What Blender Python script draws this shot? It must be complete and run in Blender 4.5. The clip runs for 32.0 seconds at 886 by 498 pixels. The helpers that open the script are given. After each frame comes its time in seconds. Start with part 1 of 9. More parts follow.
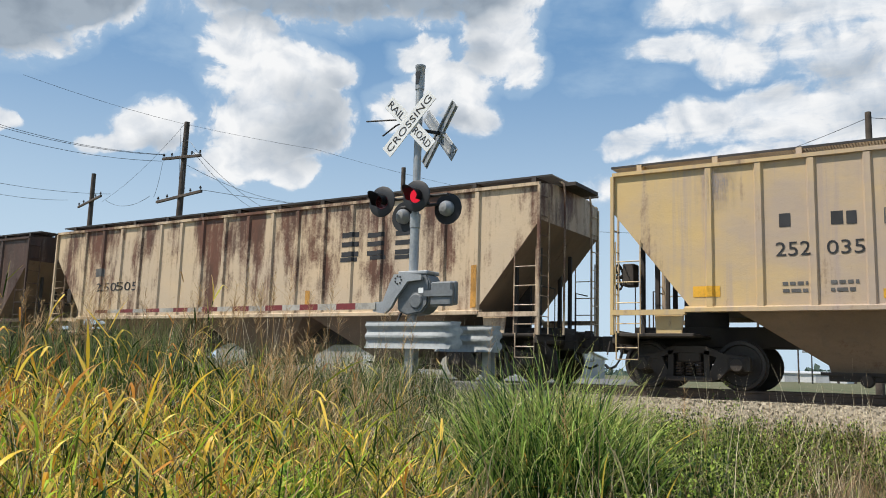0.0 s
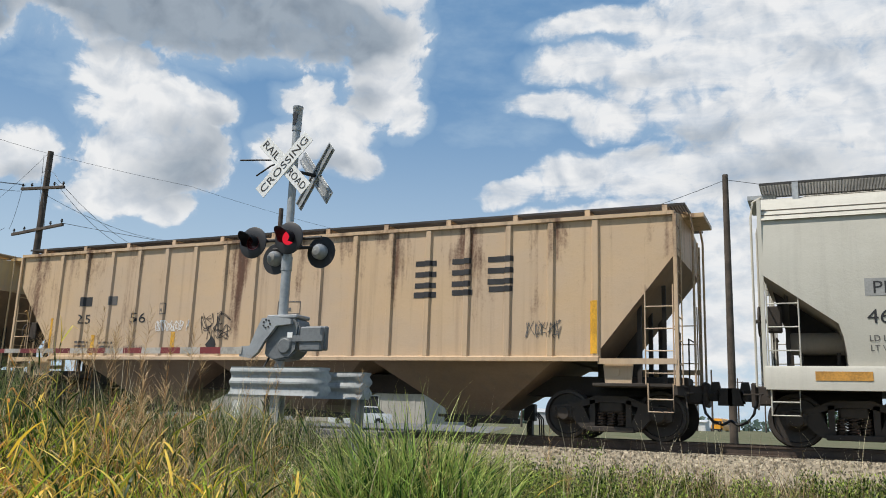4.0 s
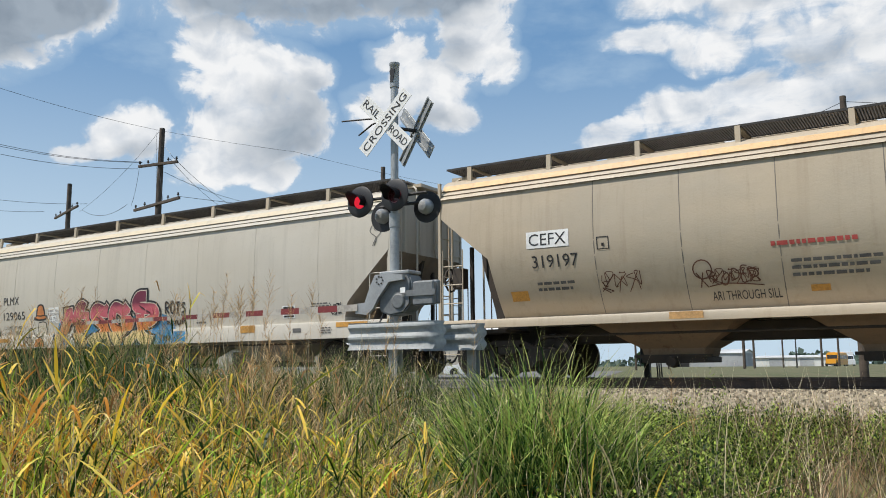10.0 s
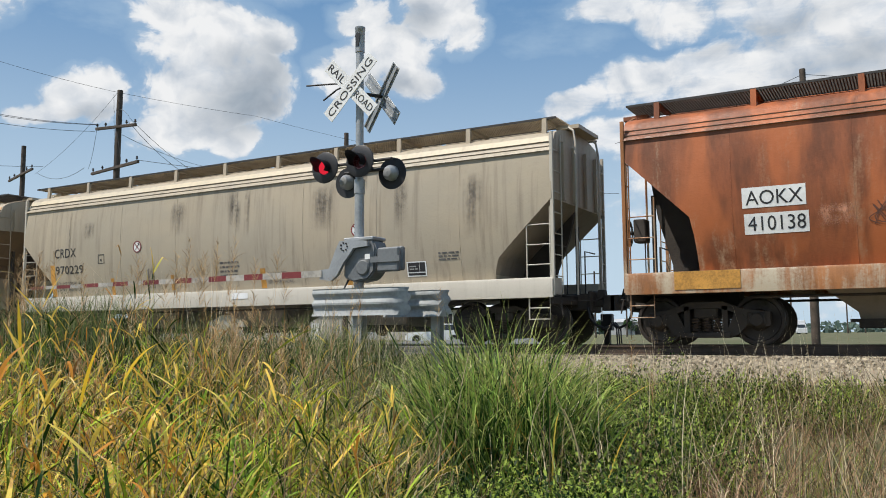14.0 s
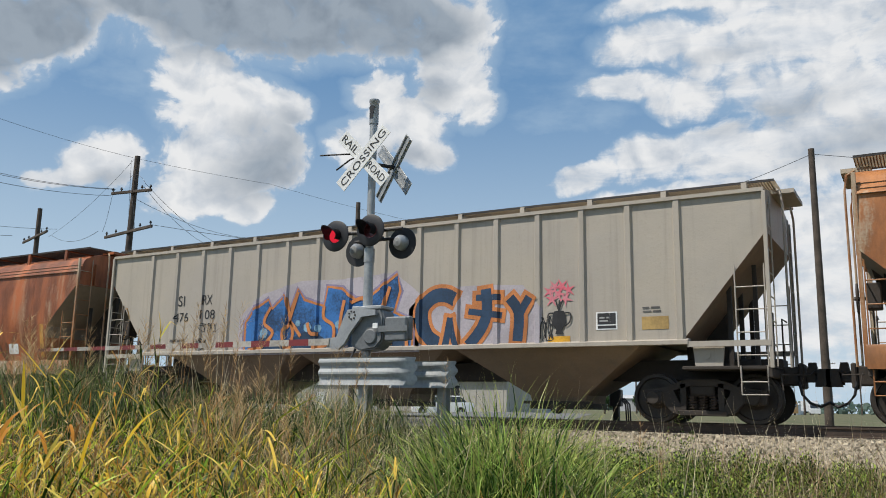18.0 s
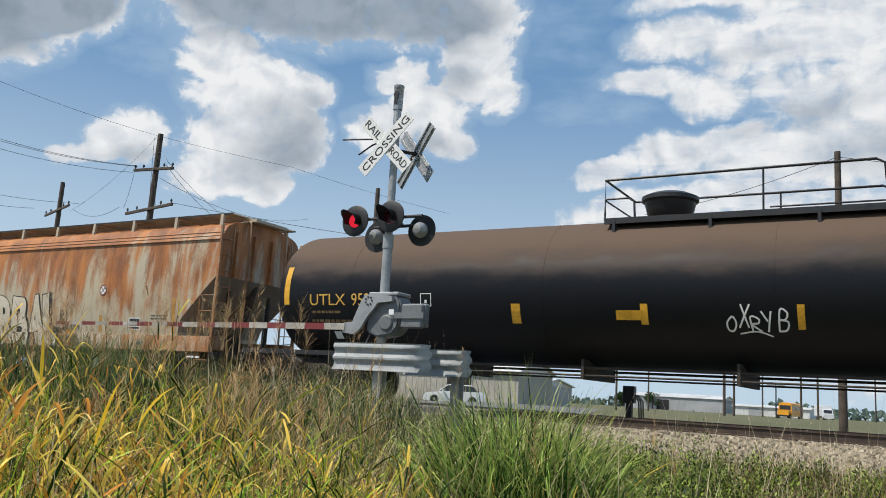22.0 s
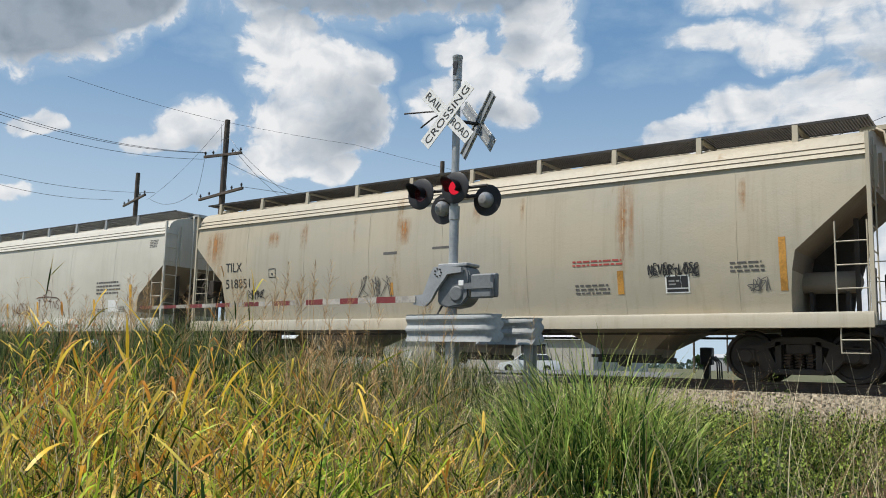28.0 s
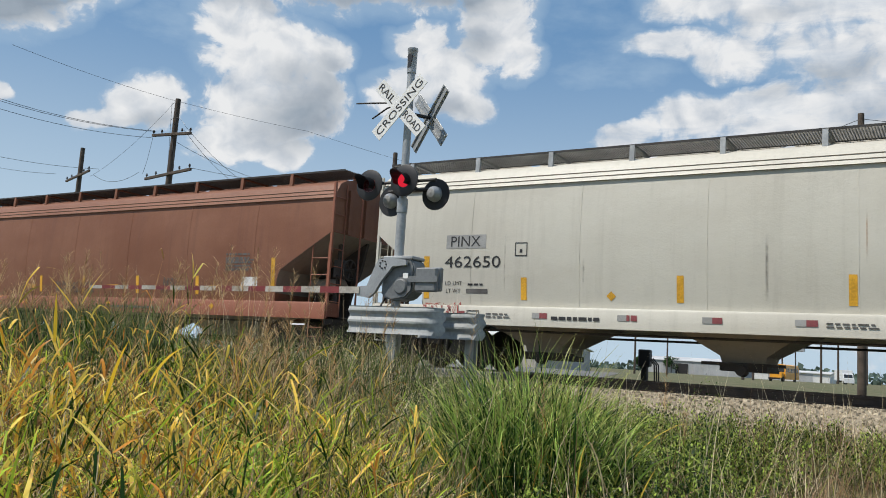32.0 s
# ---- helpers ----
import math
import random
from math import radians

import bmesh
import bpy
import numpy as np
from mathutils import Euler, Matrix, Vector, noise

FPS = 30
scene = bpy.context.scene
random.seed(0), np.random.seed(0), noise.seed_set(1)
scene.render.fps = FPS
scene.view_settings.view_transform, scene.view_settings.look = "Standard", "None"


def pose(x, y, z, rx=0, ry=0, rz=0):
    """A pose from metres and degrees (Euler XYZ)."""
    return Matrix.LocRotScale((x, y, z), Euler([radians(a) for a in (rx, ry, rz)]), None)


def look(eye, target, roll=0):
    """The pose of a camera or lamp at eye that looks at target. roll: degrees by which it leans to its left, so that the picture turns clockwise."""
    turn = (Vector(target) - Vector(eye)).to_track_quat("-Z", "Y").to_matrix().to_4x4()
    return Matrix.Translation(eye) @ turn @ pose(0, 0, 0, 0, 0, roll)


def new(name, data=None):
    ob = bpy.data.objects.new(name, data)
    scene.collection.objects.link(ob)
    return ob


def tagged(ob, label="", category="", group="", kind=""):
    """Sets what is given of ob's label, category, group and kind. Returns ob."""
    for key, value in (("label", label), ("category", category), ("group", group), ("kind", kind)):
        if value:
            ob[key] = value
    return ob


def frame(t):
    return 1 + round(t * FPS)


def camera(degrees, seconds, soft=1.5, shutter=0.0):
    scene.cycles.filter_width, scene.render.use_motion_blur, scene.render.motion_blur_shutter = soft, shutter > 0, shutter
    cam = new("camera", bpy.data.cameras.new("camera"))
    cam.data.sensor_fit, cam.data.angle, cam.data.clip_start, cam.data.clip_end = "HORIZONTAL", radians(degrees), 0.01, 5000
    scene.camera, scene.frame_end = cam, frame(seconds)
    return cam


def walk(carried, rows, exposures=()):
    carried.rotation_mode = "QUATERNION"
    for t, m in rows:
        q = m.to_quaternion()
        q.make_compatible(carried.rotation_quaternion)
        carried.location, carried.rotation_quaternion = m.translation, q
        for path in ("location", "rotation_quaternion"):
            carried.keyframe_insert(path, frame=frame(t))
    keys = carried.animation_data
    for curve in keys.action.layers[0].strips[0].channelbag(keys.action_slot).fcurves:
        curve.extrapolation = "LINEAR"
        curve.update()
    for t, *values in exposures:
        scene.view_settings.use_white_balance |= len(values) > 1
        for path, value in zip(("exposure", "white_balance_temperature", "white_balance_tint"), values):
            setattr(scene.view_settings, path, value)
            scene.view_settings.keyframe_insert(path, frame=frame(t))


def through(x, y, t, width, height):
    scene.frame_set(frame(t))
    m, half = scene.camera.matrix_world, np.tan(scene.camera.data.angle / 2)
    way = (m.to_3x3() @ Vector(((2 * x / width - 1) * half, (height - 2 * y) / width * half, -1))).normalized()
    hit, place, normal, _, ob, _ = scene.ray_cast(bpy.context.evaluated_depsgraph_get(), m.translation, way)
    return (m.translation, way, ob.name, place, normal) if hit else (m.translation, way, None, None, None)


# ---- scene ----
# ---- the camera, held by hand beside the crossing ----
cam = camera(56.0, 32.0, soft=0.95)
ROWS = [
    (0.0, 0.029, -0.100, 0.229, 98.22, -1.69, 32.82),
    (0.5, 0.069, -0.043, 0.240, 99.33, -2.03, 30.99),
    (1.0, 0.084, 0.016, 0.258, 97.67, -1.18, 30.45),
    (1.5, 0.086, -0.023, 0.244, 97.01, -0.44, 29.14),
    (2.0, 0.027, 0.011, 0.227, 98.32, -0.62, 25.09),
    (2.5, 0.067, -0.006, 0.225, 100.22, -2.09, 21.50),
    (4.5, 0.047, 0.028, 0.268, 102.04, -2.01, 24.84),
    (5.0, -0.014, -0.037, 0.258, 103.06, -1.25, 23.55),
    (5.5, -0.005, -0.025, 0.257, 103.20, -1.64, 22.42),
    (6.0, -0.007, 0.006, 0.260, 102.28, -1.45, 24.17),
    (6.5, 0.003, -0.004, 0.263, 101.01, -0.38, 26.23),
    (7.0, -0.009, -0.019, 0.274, 100.53, -1.03, 28.04),
    (7.5, -0.025, -0.019, 0.271, 100.52, -1.43, 29.40),
    (8.0, -0.018, -0.002, 0.266, 99.05, -0.90, 30.25),
    (8.5, 0.000, 0.005, 0.271, 97.30, 0.48, 32.84),
    (9.0, -0.002, -0.001, 0.260, 96.76, 0.95, 33.48),
    (9.5, 0.002, 0.000, 0.253, 96.90, 0.91, 32.69),
    (10.0, -0.005, 0.024, 0.254, 98.08, 0.52, 31.97),
    (10.5, -0.007, 0.012, 0.248, 98.25, 0.10, 31.48),
    (11.0, -0.009, 0.009, 0.256, 98.09, 0.01, 31.33),
    (11.5, -0.021, 0.021, 0.250, 98.12, -0.33, 30.89),
    (12.0, -0.001, -0.021, 0.238, 98.19, -0.91, 30.25),
    (12.5, -0.020, 0.013, 0.247, 97.59, -0.76, 29.31),
    (13.0, -0.028, 0.024, 0.256, 96.58, 0.02, 28.70),
    (13.5, -0.016, 0.008, 0.248, 95.77, 0.31, 29.02),
    (15.5, -0.027, -0.084, 0.227, 97.48, 0.22, 30.08),
    (16.0, -0.024, -0.039, 0.252, 98.58, 0.22, 30.32),
    (16.5, 0.021, -0.007, 0.263, 98.95, 0.34, 30.22),
    (17.0, 0.061, -0.034, 0.238, 99.85, 2.33, 28.43),
    (17.5, 0.019, 0.005, 0.247, 100.58, 1.32, 26.13),
    (18.0, -0.006, -0.023, 0.235, 100.69, -0.98, 29.82),
    (18.5, -0.070, -0.078, 0.215, 100.70, -0.55, 32.27),
    (19.0, -0.115, -0.035, 0.215, 100.51, -1.41, 32.92),
    (19.5, -0.058, -0.009, 0.233, 99.33, -2.31, 33.27),
    (20.0, -0.051, 0.018, 0.227, 98.01, -2.19, 33.50),
    (20.5, -0.047, 0.005, 0.237, 97.55, -2.80, 32.94),
    (21.0, -0.043, -0.031, 0.233, 98.19, -4.51, 31.25),
    (21.5, -0.051, -0.006, 0.236, 99.37, -4.14, 30.53),
    (22.0, -0.054, -0.002, 0.236, 99.91, -3.41, 30.57),
    (22.5, -0.047, -0.020, 0.243, 99.91, -4.45, 31.34),
    (23.0, -0.054, -0.022, 0.231, 99.46, -4.56, 32.18),
    (23.5, -0.053, -0.010, 0.236, 99.10, -2.19, 33.42),
    (24.0, -0.063, 0.013, 0.249, 99.20, -1.30, 34.90),
    (24.5, -0.055, 0.012, 0.233, 98.38, -2.20, 33.35),
    (25.0, -0.051, 0.004, 0.222, 97.51, -2.41, 30.00),
    (25.5, -0.065, 0.029, 0.222, 97.63, -2.09, 28.95),
    (27.5, -0.063, 0.008, 0.223, 97.96, -1.28, 33.61),
    (28.0, -0.034, 0.003, 0.211, 97.76, -1.33, 35.65),
    (28.5, 0.041, 0.052, 0.217, 96.71, -2.20, 37.10),
    (29.0, 0.105, 0.056, 0.226, 95.97, -1.72, 37.73),
    (29.5, 0.136, 0.033, 0.227, 96.99, -1.82, 36.77),
    (30.0, 0.108, 0.088, 0.221, 96.52, -3.06, 33.47),
    (30.5, 0.110, 0.083, 0.219, 96.20, -3.69, 30.21),
    (31.0, 0.092, 0.087, 0.211, 96.48, -3.16, 29.98),
    (31.5, 0.092, 0.027, 0.221, 96.90, -3.41, 31.41),
    (32.0, 0.026, 0.024, 0.226, 97.40, -3.52, 31.89),
]
EXPOSURES = [(0.0, 0.02), (1.0, -0.1), (2.5, -0.08), (4.5, -0.13), (5.0, -0.2), (6.0, -0.38), (7.5, -0.12), (8.0, -0.16), (9.0, -0.02), (13.0, -0.05), (16.0, -0.08), (17.4, -0.1), (18.0, -0.16), (19.0, -0.12), (21.0, -0.1), (23.0, -0.08), (24.0, -0.16), (25.0, -0.18), (28.0, -0.1), (29.0, 0.0), (30.0, -0.06), (31.0, 0.0), (32.0, -0.14)]
walk(cam, [(t, pose(x, y, z, rx, ry, rz)) for t, x, y, z, rx, ry, rz in ROWS], exposures=EXPOSURES)

# ---- sky, clouds and sun ----
SUN = Vector((-0.34, -0.42, 0.84)).normalized()


class Nodes:
    """Short hand for node trees."""

    def __init__(self, tree):
        self.tree = tree

    def add(self, kind, **inputs):
        n = self.tree.nodes.new(kind)
        for key, value in inputs.items():
            self.set(n, key, value)
        return n

    def set(self, n, key, value):
        sock = n.inputs[int(key[1:])] if key[0] == "i" and key[1:].isdigit() else n.inputs[key.replace("_", " ")]
        if isinstance(value, bpy.types.NodeSocket):
            self.tree.links.new(value, sock)
        else:
            sock.default_value = value

    def math(self, op, a, b=0.0, c=None, clamp=False):
        n = self.add("ShaderNodeMath", i0=a, i1=b)
        n.operation, n.use_clamp = op, clamp
        if c is not None:
            self.set(n, "i2", c)
        return n.outputs[0]

    def ramp(self, value, lo, hi, out_lo=0.0, out_hi=1.0, smooth=True):
        n = self.add("ShaderNodeMapRange")
        n.interpolation_type = "SMOOTHSTEP" if smooth else "LINEAR"
        for k, v in enumerate((value, lo, hi, out_lo, out_hi)):
            self.set(n, "i%d" % k, v)
        return n.outputs[0]

    def mix(self, fac, a, b):
        n = self.tree.nodes.new("ShaderNodeMix")
        n.data_type = "RGBA"
        self.set(n, "i0", fac)
        for k, v in ((6, a), (7, b)):
            if not isinstance(v, bpy.types.NodeSocket):
                v = (*v[:3], 1.0)
            self.set(n, "i%d" % k, v)
        return n.outputs[2]

    def noise(self, vector, scale, detail=4.0, rough=0.55, distortion=0.0):
        n = self.add("ShaderNodeTexNoise", Scale=scale, Detail=detail, Roughness=rough, Distortion=distortion)
        if vector is not None:
            self.set(n, "Vector", vector)
        return n.outputs[0]

    def scaled(self, vector, x, y, z, shift=(0, 0, 0)):
        n = self.add("ShaderNodeMapping", Vector=vector, Scale=(x, y, z), Location=shift)
        return n.outputs[0]


world = bpy.data.worlds.new("sky")
scene.world = world
world.use_nodes = True
world.node_tree.nodes.clear()
W = Nodes(world.node_tree)
sky = W.add("ShaderNodeTexSky")
sky.sky_type, sky.sun_disc = "NISHITA", False
sky.sun_elevation = math.asin(SUN.z)
sky.sun_rotation = math.atan2(SUN.x, SUN.y)
sky.air_density, sky.dust_density, sky.ozone_density = 1.0, 0.6, 1.4
coord = W.add("ShaderNodeTexCoord").outputs["Generated"]
axis = W.add("ShaderNodeSeparateXYZ", Vector=coord)
# azimuth to the west of the track's normal and elevation, both in degrees
azim = W.math("MULTIPLY", W.math("ARCTAN2", W.math("MULTIPLY", axis.outputs[0], -1.0), axis.outputs[1]), 57.2958)
elev = W.math("MULTIPLY", W.math("ARCSINE", axis.outputs[2]), 57.2958)
flat = W.add("ShaderNodeCombineXYZ", X=azim, Y=elev, Z=0.0).outputs[0]
lump = W.add("ShaderNodeTexNoise", Vector=flat, Scale=0.20, Detail=5.0, Roughness=0.5)
lump3 = W.add("ShaderNodeSeparateXYZ", Vector=lump.outputs["Color"])
warp_a = W.math("ADD", azim, W.math("MULTIPLY", W.math("SUBTRACT", lump3.outputs[0], 0.5), 3.2))
warp_e = W.math("ADD", elev, W.math("MULTIPLY", W.math("SUBTRACT", lump3.outputs[1], 0.5), 2.6))


def puff(a, e, ra, re, tilt=0.0):
    """A soft ellipse of cloud at an azimuth and elevation."""
    c, s = math.cos(radians(tilt)), math.sin(radians(tilt))
    da, de = W.math("SUBTRACT", warp_a, a), W.math("SUBTRACT", warp_e, e)
    u = W.math("ADD", W.math("MULTIPLY", da, c / ra), W.math("MULTIPLY", de, s / ra))
    v = W.math("ADD", W.math("MULTIPLY", da, -s / re), W.math("MULTIPLY", de, c / re))
    r = W.math("ADD", W.math("MULTIPLY", u, u), W.math("MULTIPLY", v, v))
    return W.math("MAXIMUM", W.math("SUBTRACT", 1.0, r), -1.0)


def pile(puffs):
    total = None
    for p in puffs:
        one = puff(*p)
        total = one if total is None else W.math("MAXIMUM", total, one)
    return total


WEST = [
    (42.8, 26.3, 13.8, 3.9, -6),
    (50.8, 25.6, 5.4, 2.0, -11),
    (33.2, 26.7, 5.9, 3.6, -4),
    (29.7, 25.1, 3.6, 3.5, -3),
    (29.6, 21.6, 3.1, 2.8, -3),
    (27.5, 20.1, 1.8, 1.7, -2),
    (28.2, 28.5, 1.7, 1.8, -3),
    (47.4, 21.4, 3.3, 2.6, -9),
    (45.3, 19.0, 5.0, 3.0, -7),
    (45.5, 15.7, 5.1, 2.9, -7),
    (47.0, 13.4, 3.8, 1.8, -6),
    (42.1, 16.5, 2.8, 2.6, -6),
    (41.5, 19.7, 2.3, 1.6, -7),
    (43.6, 13.0, 2.2, 1.3, -6),
    (33.1, 18.9, 3.8, 2.1, -3),
    (35.4, 17.9, 3.4, 1.9, -4),
    (31.4, 17.1, 2.4, 1.5, -3),
    (34.8, 21.2, 2.4, 1.5, -5),
    (52.2, 15.1, 2.0, 1.9, -9),
    (53.5, 15.2, 2.6, 1.7, -7),
    (55.7, 14.0, 1.8, 0.9, -7),
    (58.3, 22.4, 4.8, 2.3, -11),
    (63.0, 20.5, 6.0, 3.7, -12),
    (55.0, 24.1, 2.1, 1.5, -10),
    (62.5, 13.9, 2.0, 0.8, -8),
    (64.9, 9.8, 2.8, 0.7, -7),
]
EAST = [
    (13.9, 26.7, 5.6, 1.0, -7),
    (5.1, 26.6, 7.6, 2.1, -3),
    (-2.2, 26.3, 5.4, 3.0, 11),
    (15.1, 24.2, 4.2, 1.5, -4),
    (8.3, 23.7, 7.5, 2.4, -1),
    (0.9, 23.3, 7.5, 3.4, 9),
    (-4.1, 20.5, 5.6, 5.4, 9),
    (16.8, 21.4, 3.8, 1.1, 2),
    (13.2, 20.7, 3.4, 1.5, 3),
    (15.6, 16.8, 4.5, 1.4, -13),
    (20.0, 15.6, 3.0, 0.9, -14),
    (11.9, 17.9, 3.3, 1.0, -9),
    (8.3, 16.5, 6.9, 1.9, -1),
    (0.9, 17.3, 9.1, 3.9, 7),
    (-4.9, 15.9, 7.3, 5.4, 8),
    (5.5, 20.2, 5.8, 2.2, 6),
    (15.3, 13.5, 8.4, 1.5, -8),
    (3.0, 9.0, 14.0, 7.5, 0),
    (-8.0, 10.0, 12.0, 9.0, 0),
]
GREY = [
    (40.7, 25.5, 15.6, 4.2, -5),
    (50.5, 26.0, 6.2, 2.5, -11),
    (33.0, 24.9, 6.6, 3.1, -3),
    (42.8, 15.3, 4.8, 3.1, -6),
    (41.2, 18.1, 2.7, 2.6, -6),
    (31.2, 21.3, 2.9, 2.3, -3),
    (32.9, 16.8, 4.4, 1.3, -3),
    (44.1, 18.1, 2.2, 1.4, -7),
    (58.3, 22.7, 5.9, 2.8, -11),
    (63.3, 20.7, 6.6, 4.2, -12),
    (52.7, 14.2, 2.4, 0.9, -6),
]
PALE_GREY = [
    (7.4, 19.1, 7.3, 1.5, -3),
    (2.1, 16.5, 8.9, 2.2, -2),
    (-2.0, 23.3, 5.9, 1.6, 0),
    (11.1, 23.0, 5.8, 0.8, -3),
]
body_west, body_east = pile(WEST), pile(EAST)
body = W.math("MINIMUM", W.math("MULTIPLY", W.math("MAXIMUM", body_west, body_east), 2.0), 1.5)


def soft_sum(puffs, weights):
    """Broad smooth shade: overlapping heaps added up."""
    total = None
    for p, w in zip(puffs, weights):
        one = W.math("MAXIMUM", puff(*p), 0.0)
        one = W.math("MULTIPLY", W.math("MULTIPLY", one, one), w)
        total = one if total is None else W.math("ADD", total, one)
    return total


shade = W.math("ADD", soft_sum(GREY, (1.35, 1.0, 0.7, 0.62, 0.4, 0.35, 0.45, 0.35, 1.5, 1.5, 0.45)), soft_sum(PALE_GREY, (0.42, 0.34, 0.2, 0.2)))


def billows(vector, scale, detail):
    """Rounded heads of cloud at several sizes, 0 to 1."""
    n = W.add("ShaderNodeTexVoronoi")
    n.feature, n.voronoi_dimensions = "SMOOTH_F1", "2D"
    for key, value in (("Vector", vector), ("Scale", scale), ("Detail", detail), ("Roughness", 0.55), ("Lacunarity", 2.2), ("Smoothness", 0.6)):
        W.set(n, key, value)
    return W.math("SUBTRACT", 1.0, n.outputs["Distance"])


bent = W.add("ShaderNodeCombineXYZ", X=W.math("ADD", warp_a, W.math("MULTIPLY", lump3.outputs[2], 1.2)), Y=W.math("MULTIPLY", warp_e, 1.2), Z=0.0).outputs[0]
heads = billows(bent, 0.42, 3.0)
fine = W.noise(bent, 0.60, 10.0, 0.64, 0.25)
swell = W.noise(bent, 0.30, 5.0, 0.50, 0.2)
swell_sunward = W.noise(W.scaled(bent, 1, 1, 1, (0.5, -0.9, 0)), 0.30, 5.0, 0.50, 0.2)
fine_sunward = W.noise(W.scaled(bent, 1, 1, 1, (0.28, -0.5, 0)), 0.55, 10.0, 0.60, 0.25)
streak = W.noise(W.scaled(flat, 0.20, 0.75, 1.0), 1.0, 8.0, 0.62, 0.6)
rough_edge = W.math("ADD", W.math("MULTIPLY", W.math("SUBTRACT", heads, 0.52), 1.1), W.math("MULTIPLY", W.math("SUBTRACT", fine, 0.5), 2.3))
thick = W.math("ADD", body, rough_edge)
# heaped cloud has a firm edge, the sheet in the east is thin and streaked
firm = W.math("ADD", W.math("MULTIPLY", W.ramp(thick, -0.10, 0.55), 0.55), W.math("MULTIPLY", W.ramp(thick, -0.45, 1.05), 0.45))
sheet = W.math("MULTIPLY", W.ramp(W.math("ADD", thick, W.math("MULTIPLY", W.math("SUBTRACT", streak, 0.5), 1.7)), -0.65, 0.95), W.ramp(streak, 0.30, 0.60, 0.80, 1.0))
easterly = W.ramp(azim, 27.0, 21.0)
cover = W.math("ADD", W.math("MULTIPLY", firm, W.math("SUBTRACT", 1.0, easterly)), W.math("MULTIPLY", sheet, easterly))
# relief: the side of each head that faces the sun is the brighter one
relief = W.math("ADD", W.math("MULTIPLY", W.math("SUBTRACT", swell, swell_sunward), 2.6), W.math("MULTIPLY", W.math("SUBTRACT", fine, fine_sunward), 0.55))
bright = W.math("ADD", W.math("ADD", relief, W.math("MULTIPLY", W.math("SUBTRACT", streak, 0.5), W.math("ADD", W.math("MULTIPLY", easterly, 0.45), 0.2))), 0.74, clamp=True)
# thin haze and streaks between the heaps, and more cloud out of sight
thin = W.ramp(W.noise(W.scaled(flat, 0.07, 0.16, 1.0), 1.0, 6.0, 0.6), 0.42, 0.80, 0.0, 0.45)
halo = W.ramp(W.math("ADD", body, W.math("MULTIPLY", W.math("SUBTRACT", fine, 0.5), 1.2)), -1.6, 0.3, 0.0, 0.34)
thin = W.math("MAXIMUM", thin, halo)
away = W.ramp(W.math("ABSOLUTE", W.math("SUBTRACT", azim, 28.0)), 44.0, 62.0)
high = W.ramp(elev, 34.0, 46.0)
other = W.math("MULTIPLY", W.math("MAXIMUM", away, high), W.ramp(W.noise(flat, 0.055, 6.0, 0.6), 0.52, 0.66))
low_haze = W.ramp(elev, 25.0, 2.0, 0.0, 0.90)
thin = W.math("MAXIMUM", thin, low_haze)
mottle = W.math("ADD", 1.0, W.math("MULTIPLY", W.math("SUBTRACT", swell, 0.5), 1.2))
depth = W.ramp(W.math("ADD", body, W.math("MULTIPLY", W.math("SUBTRACT", swell, 0.5), 1.2)), -0.1, 1.15)
dark = W.math("MULTIPLY", W.ramp(W.math("MULTIPLY", shade, mottle), 0.02, 0.62, 0.0, 1.0, False), depth, clamp=True)
lit = W.mix(bright, (5.9, 6.6, 7.5), (9.9, 10.0, 10.1))
deep = W.mix(bright, (2.6, 3.2, 3.95), (3.9, 4.6, 5.4))
cloud = W.mix(dark, lit, deep)
blue = W.mix(0.7, sky.outputs[0], (1.75, 3.85, 6.9))
tone = W.mix(thin, blue, (6.3, 7.9, 9.2))
tone = W.mix(W.math("MAXIMUM", cover, W.math("MULTIPLY", other, 0.9)), tone, cloud)
back = W.add("ShaderNodeBackground", Color=tone, Strength=0.092)
W.tree.links.new(back.outputs[0], W.add("ShaderNodeOutputWorld").inputs[0])

sun = new("sun", bpy.data.lights.new("sun", "SUN"))
sun.data.energy, sun.data.angle, sun.data.color = 4.9, radians(0.55), (1.0, 0.935, 0.845)
sun.matrix_world = look(SUN * 100, (0, 0, 0))

# ---- materials ----
def material(name):
    m = bpy.data.materials.new(name)
    m.use_nodes = True
    m.node_tree.nodes.clear()
    return m, Nodes(m.node_tree)


def finish(m, n, color, rough, metal=0.0, height=None, bump=0.3, spec=0.5, distance=0.02):
    shader = n.add("ShaderNodeBsdfPrincipled", Base_Color=color, Roughness=rough, Metallic=metal)
    shader.inputs["Specular IOR Level"].default_value = spec
    if height is not None:
        relief = n.add("ShaderNodeBump", Height=height, Strength=bump, Distance=distance)
        n.tree.links.new(relief.outputs[0], shader.inputs["Normal"])
    out = n.add("ShaderNodeOutputMaterial")
    n.tree.links.new(shader.outputs[0], out.inputs[0])
    return m


def rgba(c):
    return (*c, 1.0)


